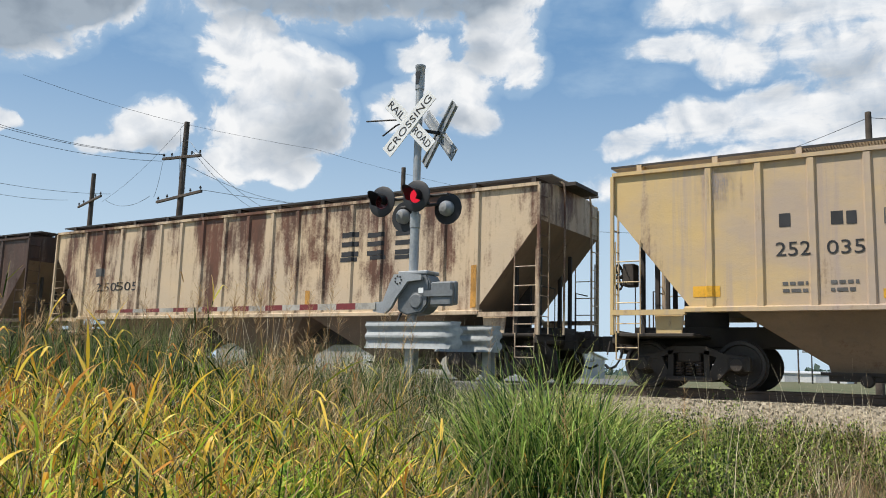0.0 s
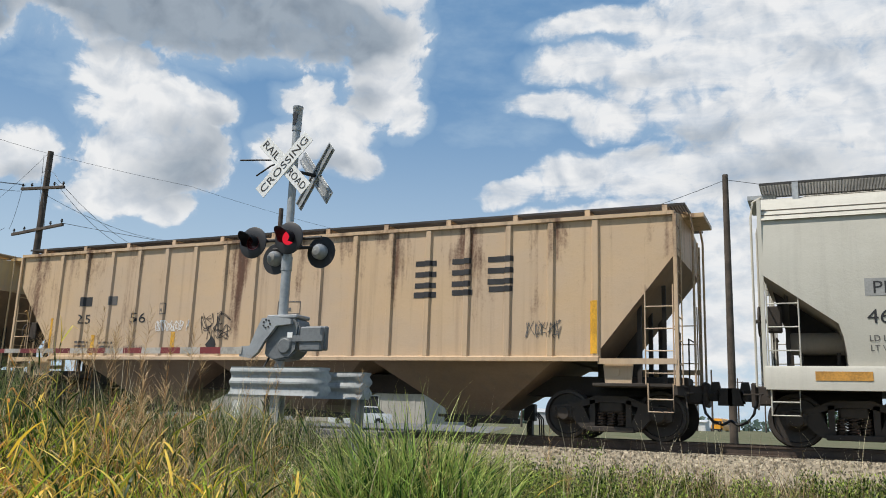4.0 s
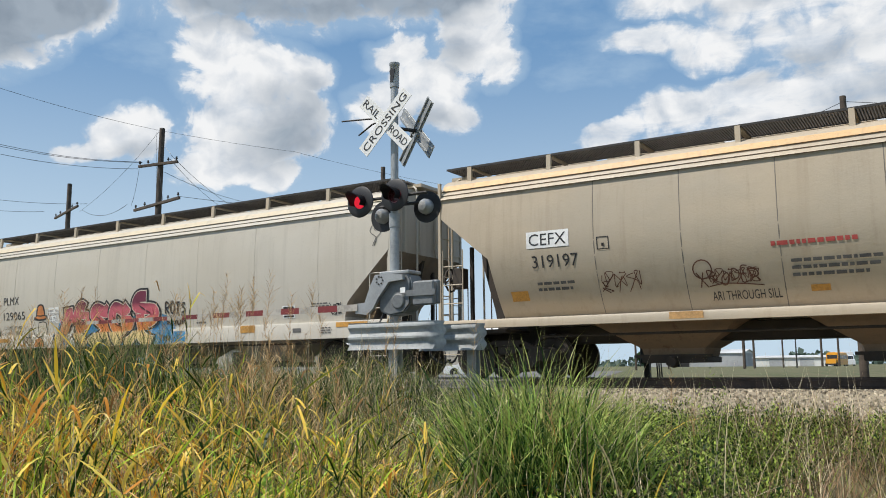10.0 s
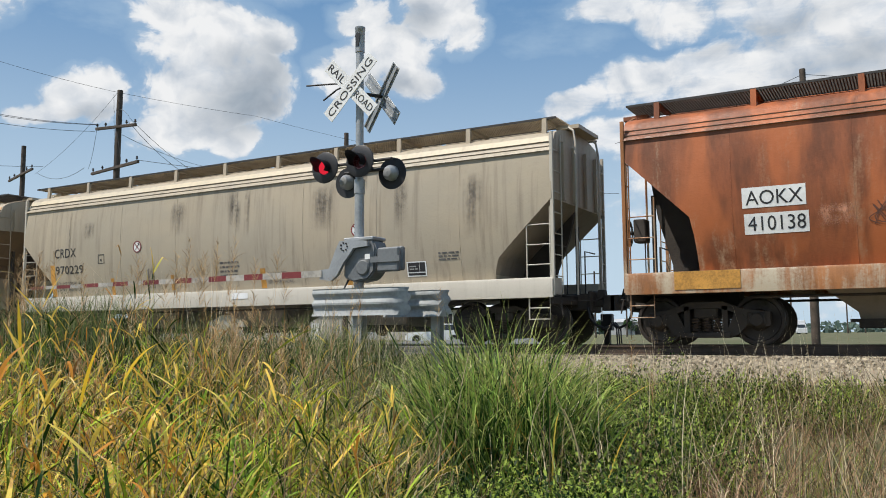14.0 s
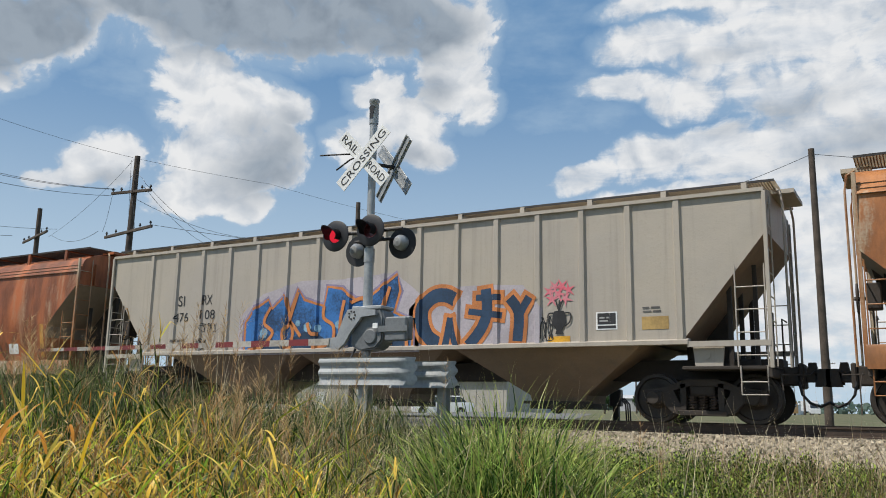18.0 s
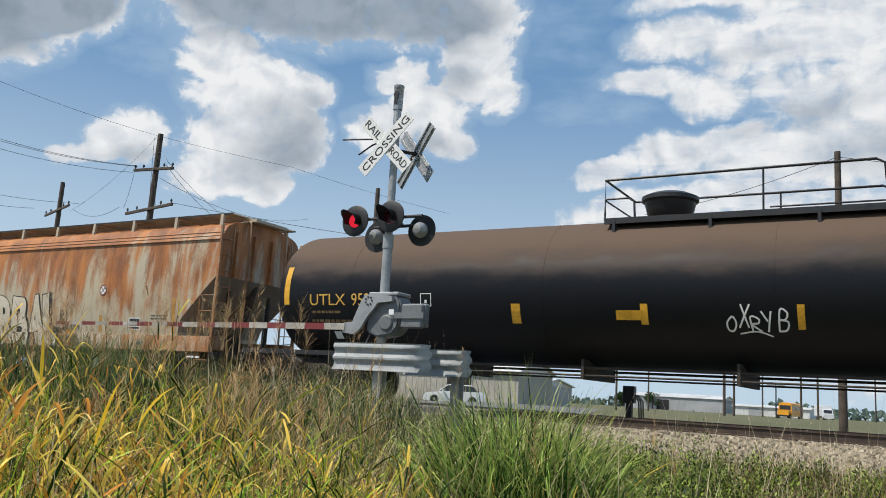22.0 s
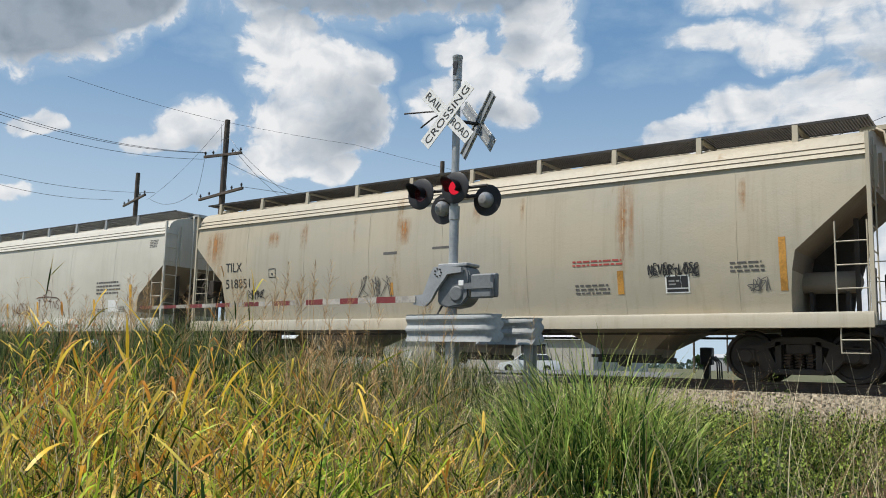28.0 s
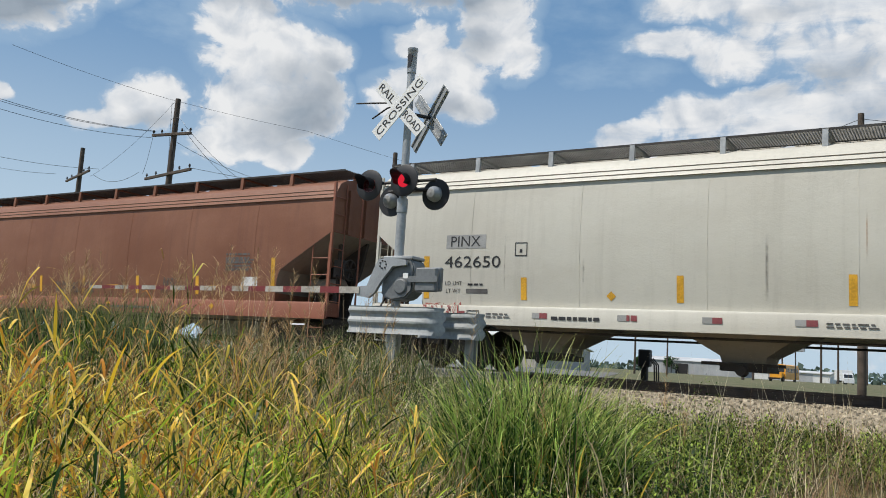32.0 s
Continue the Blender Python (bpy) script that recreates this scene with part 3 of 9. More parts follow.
def build_track():
    m, n = material("crushed_stone")
    rnd = n.add("ShaderNodeNewGeometry").outputs["Random Per Island"]
    co = n.add("ShaderNodeTexCoord").outputs["Object"]
    b = n.noise(co, 30.0, 5.0, 0.7)
    col = n.mix(rnd, (0.12, 0.10, 0.07), (0.60, 0.51, 0.37))
    col = n.mix(n.ramp(b, 0.55, 0.8, 0.0, 0.6), col, (0.16, 0.115, 0.07))
    finish(m, n, col, 0.9, 0.0, b, 0.4)
    # the bed: a low bank with sloped shoulders
    bm = bmesh.new()
    prism(bm, [(CENTRE - 3.9, -0.75), (CENTRE - 2.1, -0.20), (CENTRE + 2.1, -0.20), (CENTRE + 3.9, -0.75)], -260, 160, "x")
    tagged(new("ballast_bed", shell("ballast_bed", bm, m, 0)), "bank of pale crushed stone under the track", "ballast", kind="structure")
    # loose stones on the shoulder that faces the lens
    rng = np.random.default_rng(5)
    count = 24000
    base = np.array([[-1, -1, -0.6], [1, -0.8, -0.7], [0.9, 1, -0.5], [-0.8, 0.9, -0.7], [-0.6, -0.7, 0.6], [0.7, -0.6, 0.8], [0.5, 0.7, 0.6], [-0.7, 0.5, 0.8]]) * 0.5
    quads = np.array([[0, 3, 2, 1], [4, 5, 6, 7], [0, 1, 5, 4], [1, 2, 6, 5], [2, 3, 7, 6], [3, 0, 4, 7]])
    x = rng.uniform(-24, 9, count)
    y = CENTRE - 4.1 + 2.9 * rng.random(count) ** 0.8
    z = np.where(y < CENTRE - 2.1, -0.75 + (y - CENTRE + 3.9) / 1.8 * 0.55, -0.20)
    size = rng.uniform(0.022, 0.062, count)
    turn = rng.uniform(0, 6.283, count)
    v = base[None] * (size[:, None, None] * rng.uniform(0.7, 1.25, (count, 8, 3)))
    c, s = np.cos(turn)[:, None], np.sin(turn)[:, None]
    v = np.stack([v[:, :, 0] * c - v[:, :, 1] * s, v[:, :, 0] * s + v[:, :, 1] * c, v[:, :, 2]], 2)
    v += np.stack([x, y, z + size * 0.2], 1)[:, None]
    f = (np.arange(count)[:, None, None] * 8 + quads[None]).reshape(-1, 4)
    tagged(new("ballast_stones", mesh_of("ballast_stones", v.reshape(-1, 3).tolist(), f.tolist(), m)), "loose pale grey crushed stones", "gravel", kind="stuff")
    for k, off in enumerate((-0.755, 0.755)):
        bm = bmesh.new()
        y0 = CENTRE + off
        prism(bm, [(y0 - 0.07, -0.18), (y0 - 0.07, -0.165), (y0 - 0.012, -0.15), (y0 - 0.012, -0.045), (y0 - 0.036, -0.035), (y0 - 0.036, 0.0), (y0 + 0.036, 0.0),
                   (y0 + 0.036, -0.035), (y0 + 0.012, -0.045), (y0 + 0.012, -0.15), (y0 + 0.07, -0.165), (y0 + 0.07, -0.18)], -260, 160, "x")
        tagged(new("rail", shell("rail", bm, RAIL, 30)), "rusty brown steel rail on timber ties", "rail", "rails of the track", "structure")
    bm = bmesh.new()
    box(bm, -0.115, 0.115, -1.3, 1.3, -0.09, 0.09, 0.012)
    tie = shell("tie", bm, TIE)
    track = thing("ties", "dark creosoted timber ties in the ballast", "ties", kind="structure")
    for k in range(120):
        ob = part("tie", tie, TIE, track)
        ob.location = (-44 + 0.52 * k + random.uniform(-0.03, 0.03), CENTRE + random.uniform(-0.05, 0.05), -0.268)
        ob.rotation_euler = (0, 0, random.uniform(-0.02, 0.02))


build_track()

# ---- the train ----
from mathutils.geometry import tessellate_polygon

SPEED = 7.965
WHEEL_R = 0.46


def rolled(t):
    """Metres that the train has rolled since the start."""
    return SPEED * t - 0.03 * max(0.0, t - 29.5) ** 1.5


WHEELSETS = []
CARS = []


def dirt_and_shade_below(body, dirt):
    """The sheets that slope inwards under a car carry road dirt and painted-in shade."""
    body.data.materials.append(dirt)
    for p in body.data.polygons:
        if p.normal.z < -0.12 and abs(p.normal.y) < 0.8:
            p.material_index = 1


def coupler(car, x, s):
    """Draft sill, coupler and air hose at the end x, pointing along s."""
    bm = bmesh.new()
    box(bm, min(x - s * 1.8, x + s * 0.30), max(x - s * 1.8, x + s * 0.30), -0.24, 0.24, 0.72, 1.06, 0.02)
    part("draft_sill", bm, UNDER, car)
    bm = bmesh.new()
    box(bm, min(x + s * 0.3, x + s * 0.52), max(x + s * 0.3, x + s * 0.52), -0.10, 0.10, 0.78, 0.95, 0.02)
    prism(bm, [(x + s * 0.50, 0.70), (x + s * 0.56, 1.02), (x + s * 0.76, 1.02), (x + s * 0.76, 0.70)], -0.17, 0.06)
    prism(bm, [(x + s * 0.48, 0.74), (x + s * 0.50, 0.98), (x + s * 0.64, 0.98), (x + s * 0.62, 0.74)], 0.04, 0.20)
    box(bm, min(x + s * 0.24, x + s * 0.34), max(x + s * 0.24, x + s * 0.34), -0.30, 0.30, 0.66, 1.12, 0.03)
    prism(bm, [(x + s * 0.36, 0.95), (x + s * 0.40, 1.14), (x + s * 0.52, 1.14), (x + s * 0.56, 0.95)], -0.09, 0.09)
    part("coupler", bm, UNDER, car)
    bm = bmesh.new()
    tube(bm, [(x + s * 0.10, -1.42, 0.86), (x + s * 0.12, -0.60, 0.90), (x + s * 0.46, -0.42, 0.90), (x + s * 0.50, -0.10, 0.98)], 0.014, 6)
    tube(bm, [(x + s * 0.10, -1.42, 0.86), (x + s * 0.14, -1.46, 0.60)], 0.014, 6)
    part("uncoupling_lever", bm, UNDER, car)
    bm = bmesh.new()
    tube(bm, [(x + s * 0.25, -0.32, 0.78), (x + s * 0.30, -0.34, 0.55), (x + s * 0.42, -0.30, 0.40), (x + s * 0.58, -0.22, 0.34), (x + s * 0.72, -0.12, 0.42)], 0.028, 6)
    part("air_hose", bm, BLACK, car)


TRUCK = {}


def truck_meshes():
    bm = bmesh.new()
    for y in (-0.98, ):
        prism(bm, [(-1.12, 0.36), (-1.12, 0.60), (-0.66, 0.66), (-0.30, 0.80), (0.30, 0.80), (0.66, 0.66), (1.12, 0.60), (1.12, 0.36), (1.02, 0.34), (0.98, 0.52), (0.80, 0.52),
                   (0.44, 0.62), (0.22, 0.68), (-0.22, 0.68), (-0.44, 0.62), (-0.80, 0.52), (-0.98, 0.52), (-1.02, 0.34)], y - 0.09, y + 0.09)
        prism(bm, [(-0.84, 0.50), (-0.52, 0.60), (-0.36, 0.26), (-0.42, 0.16), (-0.56, 0.20)], y - 0.08, y + 0.08)
        prism(bm, [(0.84, 0.50), (0.52, 0.60), (0.36, 0.26), (0.42, 0.16), (0.56, 0.20)], y - 0.08, y + 0.08)
        box(bm, -0.44, 0.44, y - 0.12, y + 0.12, 0.14, 0.24, 0.015)
        for x in (-0.34, 0.34):
            box(bm, x - 0.05, x + 0.05, y - 0.09, y + 0.09, 0.22, 0.72)
    TRUCK["side_frame"] = shell("side_frame", bm, UNDER, 30)
    bm = bmesh.new()
    tube(bm, [(0.07 * math.cos(1.05 * k), -0.98 + 0.07 * math.sin(1.05 * k), 0.245 + 0.0085 * k) for k in range(31)], 0.018, 5)
    TRUCK["spring"] = shell("spring", bm, RAIL, 30)
    bm = bmesh.new()
    box(bm, -0.22, 0.22, -1.05, 1.05, 0.50, 0.70, 0.03)
    lathe(bm, [(0.68, 0.30), (0.78, 0.30)], "z", 16)
    TRUCK["bolster"] = shell("bolster", bm, UNDER)
    bm = bmesh.new()
    for s in (-1, 1):
        lathe(bm, [(s * 0.66, 0.10), (s * 0.67, WHEEL_R + 0.02), (s * 0.70, WHEEL_R + 0.02), (s * 0.71, WHEEL_R), (s * 0.82, WHEEL_R - 0.01), (s * 0.825, WHEEL_R - 0.07),
                   (s * 0.775, WHEEL_R - 0.09), (s * 0.765, 0.20), (s * 0.84, 0.15), (s * 0.85, 0.09)], "y", 28)
        lathe(bm, [(s * 0.85, 0.075), (s * 1.09, 0.075)], "y", 12)
        for k in range(3):
            a = 2 * math.pi * k / 3
            box(bm, 0.05 * math.cos(a) - 0.018, 0.05 * math.cos(a) + 0.018, min(s * 1.08, s * 1.12), max(s * 1.08, s * 1.12), 0.05 * math.sin(a) - 0.018, 0.05 * math.sin(a) + 0.018)
    lathe(bm, [(-0.67, 0.085), (0.67, 0.085)], "y", 12)
    TRUCK["wheelset"] = shell("wheelset", bm, WHEEL, 35)
    bm = bmesh.new()
    box(bm, -0.17, 0.17, -1.10, -0.90, 0.36, 0.60, 0.03)
    lathe(bm, [(-1.14, 0.11), (-1.08, 0.13)], "y", 12, (0, 0, WHEEL_R))
    TRUCK["bearing"] = shell("bearing", bm, UNDER)


truck_meshes()


def truck(car, x):
    for s in (1, -1):
        spin = Matrix.Rotation(0 if s == 1 else math.pi, 4, "Z")
        part("side_frame", TRUCK["side_frame"], UNDER, car).matrix_basis = Matrix.Translation((x, 0, 0)) @ spin
        for dx in (-0.19, 0.0, 0.19):
            part("spring", TRUCK["spring"], RAIL, car).matrix_basis = Matrix.Translation((x + dx, 0, 0)) @ spin
        for dx in (-0.89, 0.89):
            part("bearing", TRUCK["bearing"], UNDER, car).matrix_basis = Matrix.Translation((x + dx, 0, 0)) @ spin
    part("bolster", TRUCK["bolster"], UNDER, car).location = (x, 0, 0)
    for dx in (-0.89, 0.89):
        w = part("wheelset", TRUCK["wheelset"], WHEEL, car)
        WHEELSETS.append((w, x + dx))


def ladder(bm, x0, x1, y, z0, z1, step=0.40, r=0.014):
    tube(bm, [(x0, y, z0), (x0, y, z1)], r, 6)
    tube(bm, [(x1, y, z0), (x1, y, z1)], r, 6)
    z = z0 + 0.2
    while z < z1 - 0.05:
        tube(bm, [(x0, y, z), (x1, y, z)], r * 0.9, 6)
        z += step


def spoke_wheel(bm, x, y, z, r, thick=0.03):
    """A hand wheel across the track: hub, six spokes and rim in one piece."""
    def loop(radius, shift=0.0):
        return [bm.verts.new((x, y + radius * math.cos(math.pi * (k + shift) / 6), z + radius * math.sin(math.pi * (k + shift) / 6))) for k in range(24 // 2)]
    hub, inner, outer = loop(r * 0.16), loop(r * 0.86), loop(r)
    faces = [bm.faces.new(hub)]
    for k in range(12):
        j = (k + 1) % 12
        faces.append(bm.faces.new((inner[k], inner[j], outer[j], outer[k])))
        if k % 2 == 0:
            mid = [v.co.copy() for v in (hub[k], hub[j], inner[j], inner[k])]
            inner_mid = [bm.verts.new(mid[3].lerp(mid[2], q)) for q in (0.35, 0.65)]
            faces.append(bm.faces.new((hub[k], hub[j], inner_mid[1], inner_mid[0])))
    bmesh.ops.remove_doubles(bm, verts=bm.verts, dist=1e-5)
    grown = bmesh.ops.extrude_face_region(bm, geom=list(bm.faces))
    bmesh.ops.translate(bm, verts=[v for v in grown["geom"] if isinstance(v, bmesh.types.BMVert)], vec=(thick, 0, 0))
    return bm


def end_gear(car, x, s, top, mat, wheel=False, stile=2.75, deck=1.02):
    """Corner posts, ladders, deck and handrails at one end; s points out of the car."""
    for side in (-1, 1):
        y = side * 1.56
        bm = bmesh.new()
        box(bm, x - 0.035, x + 0.035, y - 0.03, y + 0.03, deck - 0.04, top, 0.006)
        part("corner_post", bm, mat, car)
        bm = bmesh.new()
        ladder(bm, x - s * 0.06, x - s * 0.56, y - side * 0.005, deck - 0.02, stile)
        part("ladder", bm, mat, car)
        bm = bmesh.new()
        tube(bm, [(x - s * 0.08, y, deck), (x - s * 0.08, y, 0.52), (x - s * 0.52, y, 0.52), (x - s * 0.52, y, deck)], 0.016, 6)
        tube(bm, [(x - s * 0.08, y, 0.74), (x - s * 0.52, y, 0.74)], 0.014, 6)
        part("step", bm, mat, car)
        bm = bmesh.new()
        z = deck + 0.35
        while z < top - 0.1:
            tube(bm, [(x + s * 0.03, y, z), (x + s * 0.03, y - side * 0.42, z)], 0.012, 6)
            z += 0.42
        tube(bm, [(x + s * 0.03, y - side * 0.42, deck), (x + s * 0.03, y - side * 0.42, top)], 0.014, 6)
        part("end_ladder", bm, mat, car)
        bm = bmesh.new()
        box(bm, x - s * 0.35 - 0.035, x - s * 0.35 + 0.035, side * 0.78 - 0.04, side * 0.78 + 0.04, deck, 2.9)
        tube(bm, [(x - s * 0.10, side * 0.55, deck), (x - s * 0.10, side * 0.55, deck + 1.0), (x - s * 0.10, side * 1.2, deck + 1.0)], 0.016, 6)
        part("end_brace", bm, UNDER, car)
        bm = bmesh.new()
        tube(bm, [(x + s * 0.02, side * 0.62, top + 0.28), (x + s * 0.16, side * 0.70, top + 0.18), (x + s * 0.20, side * 0.72, top - 0.1), (x + s * 0.20, side * 0.74, deck)], 0.024, 6)
        part("end_handrail", bm, mat, car)
    bm = bmesh.new()
    box(bm, min(x, x - s * 1.55), max(x, x - s * 1.55), -1.5, 1.5, deck - 0.06, deck, 0.01)
    box(bm, min(x, x - s * 0.10), max(x, x - s * 0.10), -1.56, 1.56, deck - 0.20, deck - 0.02, 0.01)
    part("end_deck", bm, UNDER, car)
    if wheel:
        bm = bmesh.new()
        spoke_wheel(bm, x + s * 0.12, -0.95, deck + 1.15, 0.27)
        part("brake_wheel", bm, UNDER, car)
        bm = bmesh.new()
        box(bm, x - s * 0.15 - 0.12, x - s * 0.15 + 0.12, -1.1, -0.8, deck + 0.95, deck + 1.4, 0.02)
        part("brake_gear_box", bm, UNDER, car)
        bm = bmesh.new()
        tube(bm, [(x - s * 0.03, -0.95, deck + 1.15), (x + s * 0.16, -0.95, deck + 1.15)], 0.035, 8)
        part("brake_shaft", bm, UNDER, car)
    coupler(car, x, s)


GRATE_GREY = plain("grey_grating_steel", (0.30, 0.295, 0.28), 0.6, 0.2, 0.25, 6.0, 0.0)
GRATE_DARK = plain("dark_grating_steel", (0.10, 0.088, 0.075), 0.65, 0.1, 0.3, 6.0, 0.0)
GRATE_TAN = plain("tan_painted_grating", (0.34, 0.27, 0.18), 0.65, 0.0, 0.3, 6.0, 0.0)


def grating(x0, x1, y0, y1, z):
    """Open steel grating: upright bars across the walk and a few along it."""
    slabs = [(x0 + 0.05 * k, x0 + 0.05 * k + 0.014, y0, y1, z - 0.03, z) for k in range(int((x1 - x0) / 0.05))]
    slabs += [(x0, x1, y0 + (y1 - y0) * k / 12 - 0.007, y0 + (y1 - y0) * k / 12 + 0.007, z - 0.028, z - 0.002) for k in range(1, 12)]
    verts, faces = [], []
    for a, b, c, d, e, f in slabs:
        k = len(verts)
        verts += [(a, c, e), (b, c, e), (b, d, e), (a, d, e), (a, c, f), (b, c, f), (b, d, f), (a, d, f)]
        faces += [(k, k + 3, k + 2, k + 1), (k + 4, k + 5, k + 6, k + 7), (k, k + 1, k + 5, k + 4), (k + 1, k + 2, k + 6, k + 5), (k + 2, k + 3, k + 7, k + 6), (k + 3, k, k + 4, k + 7)]
    return verts, faces


def roof_walk(car, half, z, grate, mat, step=1.75, y_out=1.05, y_in=0.45):
    for side in (-1, 1):
        lo, hi = sorted((side * y_out, side * y_in))
        part("running_board", mesh_of("running_board", *grating(-half - 0.25, half + 0.25, lo, hi, z), grate), grate, car)
        bm = bmesh.new()
        for y in (lo, hi):
            box(bm, -half - 0.25, half + 0.25, y - 0.006, y + 0.006, z - 0.04, z + 0.004)
        part("running_board_edge", bm, DARK_STEEL, car)
        x = -half + 0.35
        while x < half:
            bm = bmesh.new()
            box(bm, x - 0.05, x + 0.05, lo - 0.02, hi, z - 0.06, z - 0.03)
            y0 = side * (y_out + 0.005)
            prism(bm, [(y0, z - 0.36), (y0 + side * 0.05, z - 0.36), (y0 + side * 0.03, z - 0.02), (y0 - side * 0.05, z - 0.02)], x - 0.05, x + 0.05, "x")
            part("bracket", bm, mat, car)
            x += step
    for s in (-1, 1):
        bm = bmesh.new()
        box(bm, min(s * half, s * (half + 0.5)), max(s * half, s * (half + 0.5)), -0.62, 0.62, z - 0.13, z - 0.05)
        part("end_walk", bm, mat, car)


class Side:
    """The near flank of a car, on which lettering and marks lie; x counts from the leading end."""

    def __init__(self, car, half, width, x_cuts=(), z_cuts=()):
        self.car, self.half, self.width, self.x_cuts, self.z_cuts = car, half, width, x_cuts, z_cuts

    def drape(self, name, flat, faces, mat, lift):
        """Lays flat shapes (x, z) on the flank, cut where it bends."""
        lo_x, hi_x = min(x for x, _ in flat), max(x for x, _ in flat)
        lo_z, hi_z = min(z for _, z in flat), max(z for _, z in flat)
        cuts = [((x, 0, 0), (1, 0, 0)) for x in self.x_cuts if lo_x < x < hi_x] + [((0, 0, z), (0, 0, 1)) for z in self.z_cuts if lo_z < z < hi_z]
        if cuts:
            bm = bmesh.new()
            vs = [bm.verts.new((x, 0, z)) for x, z in flat]
            for f in faces:
                if len(set(f)) > 2 and not bm.faces.get([vs[k] for k in f]):
                    bm.faces.new([vs[k] for k in f])
            for co, no in cuts:
                bmesh.ops.bisect_plane(bm, geom=list(bm.verts) + list(bm.edges) + list(bm.faces), plane_co=co, plane_no=no, dist=1e-5)
            bm.verts.index_update()
            flat = [(v.co.x, v.co.z) for v in bm.verts]
            faces = [tuple(v.index for v in f.verts) for f in bm.faces]
            bm.free()
        verts = [(x - self.half, -self.width(x, z) - lift, z) for x, z in flat]
        return part(name, mesh_of(name, verts, faces, mat), mat, self.car)

    def patch(self, name, x0, z0, w, h, mat, lift=0.005):
        return self.drape(name, [(x0, z0), (x0 + w, z0), (x0 + w, z0 + h), (x0, z0 + h)], [(0, 1, 2, 3)], mat, lift)

    def text(self, body, x0, z0, w, h, mat, lift=0.008, name="lettering"):
        xy, faces = letters(body)
        return self.drape(name, [(x0 + a * w, z0 + b * h) for a, b in xy], faces, mat, lift)

    def lines(self, x0, z0, w, h, rows, mat, lift=0.007):
        """Small print that cannot be read: a block of plain bars."""
        flat, faces = [], []
        rng = random.Random(int(x0 * 100 + z0 * 10))
        pitch = h / rows
        fat = min(pitch * 0.48, 0.075)
        for k in range(rows):
            x, end = 0.0, w * rng.uniform(0.82, 1.0)
            while x < end - 0.02:
                step, z = min(rng.uniform(0.05, 0.18), end - x), z0 + h - (k + 1) * pitch
                b = len(flat)
                flat += [(x0 + x, z), (x0 + x + step, z), (x0 + x + step, z + fat), (x0 + x, z + fat)]
                faces.append((b, b + 1, b + 2, b + 3))
                x += step + 0.03
        return self.drape("lettering", flat, faces, mat, lift)

    def ribbon(self, pts, width, mat, lift, name="graffiti", floor=-9.0):
        pts = [Vector(p) for p in pts]
        flat, faces = [], []
        for k, p in enumerate(pts):
            way = (pts[min(k + 1, len(pts) - 1)] - pts[max(k - 1, 0)]).normalized()
            wide = width[k] if isinstance(width, list) else width
            off = Vector((-way.y, way.x)) * wide / 2
            flat += [(q.x, max(q.y, floor)) for q in (p + off, p - off)]
            if k:
                faces.append((2 * k - 2, 2 * k - 1, 2 * k + 1, 2 * k))
        return self.drape(name, flat, faces, mat, lift)

    def frame_mark(self, x0, z0, w, h, mat):
        """A small outlined box with a bar in it."""
        e = 0.018
        flat, faces = [], []
        for a, b, c, d in ((x0, z0, x0 + w, z0 + e), (x0, z0 + h - e, x0 + w, z0 + h), (x0, z0 + e, x0 + e, z0 + h - e), (x0 + w - e, z0 + e, x0 + w, z0 + h - e), (x0 + w * 0.4, z0 + h * 0.25, x0 + w * 0.6, z0 + h * 0.5)):
            k = len(flat)
            flat += [(a, b), (c, b), (c, d), (a, d)]
            faces.append((k, k + 1, k + 2, k + 3))
        return self.drape("frame_mark", flat, faces, mat, 0.007)

    def diamond(self, x0, z0, w, h, mat, lift=0.007, name="diamond_mark"):
        return self.drape(name, [(x0 + w / 2, z0), (x0 + w, z0 + h / 2), (x0 + w / 2, z0 + h), (x0, z0 + h / 2)], [(0, 1, 2, 3)], mat, lift)

    def scribble(self, x0, z0, w, h, mat, seed):
        """A quick tag in thin paint: a row of crooked strokes, some joined."""
        rng = random.Random(seed)
        cells = max(2, round(w / max(0.75 * h, 0.14)))
        thin = 0.011 + 0.009 * rng.random()
        for k in range(cells):
            cx = x0 + w * k / cells
            cw = w / cells * 1.15
            for run in range(3):
                n = rng.choice((3, 4, 4, 5, 6))
                pts = [Vector((min(cx + cw * rng.random(), x0 + w), z0 + h * (rng.random() if 0 < j < n - 1 else rng.choice((0.0, 0.08, 0.9, 1.0)) * 0.95))) for j in range(n)]
                line = []
                for j in range(n - 1):
                    p0, p1, p2, p3 = (pts[max(0, min(n - 1, j + d))] for d in (-1, 0, 1, 2))
                    for q in range(5):
                        t = q / 5
                        line.append(0.5 * ((2 * p1) + (p2 - p0) * t + (2 * p0 - 5 * p1 + 4 * p2 - p3) * t * t + (3 * p1 - p0 - 3 * p2 + p3) * t ** 3))
                line.append(pts[-1])
                self.ribbon([(p.x, min(max(p.y, z0), z0 + h)) for p in line], thin, mat, 0.008 + 0.0015 * run)

    def streaks(self, name, x0, z0, w, h, mat):
        """A stain that runs down and fades at its edges."""
        nx, nz = 6, 10
        flat = [(x0 + w * i / nx, z0 + h * j / nz) for j in range(nz + 1) for i in range(nx + 1)]
        faces = [(j * 7 + i, j * 7 + i + 1, j * 7 + i + 8, j * 7 + i + 7) for j in range(nz) for i in range(nx)]
        verts = [(x - self.half, -self.width(x, z) - 0.004, z) for x, z in flat]
        me = mesh_of(name, verts, faces, mat)
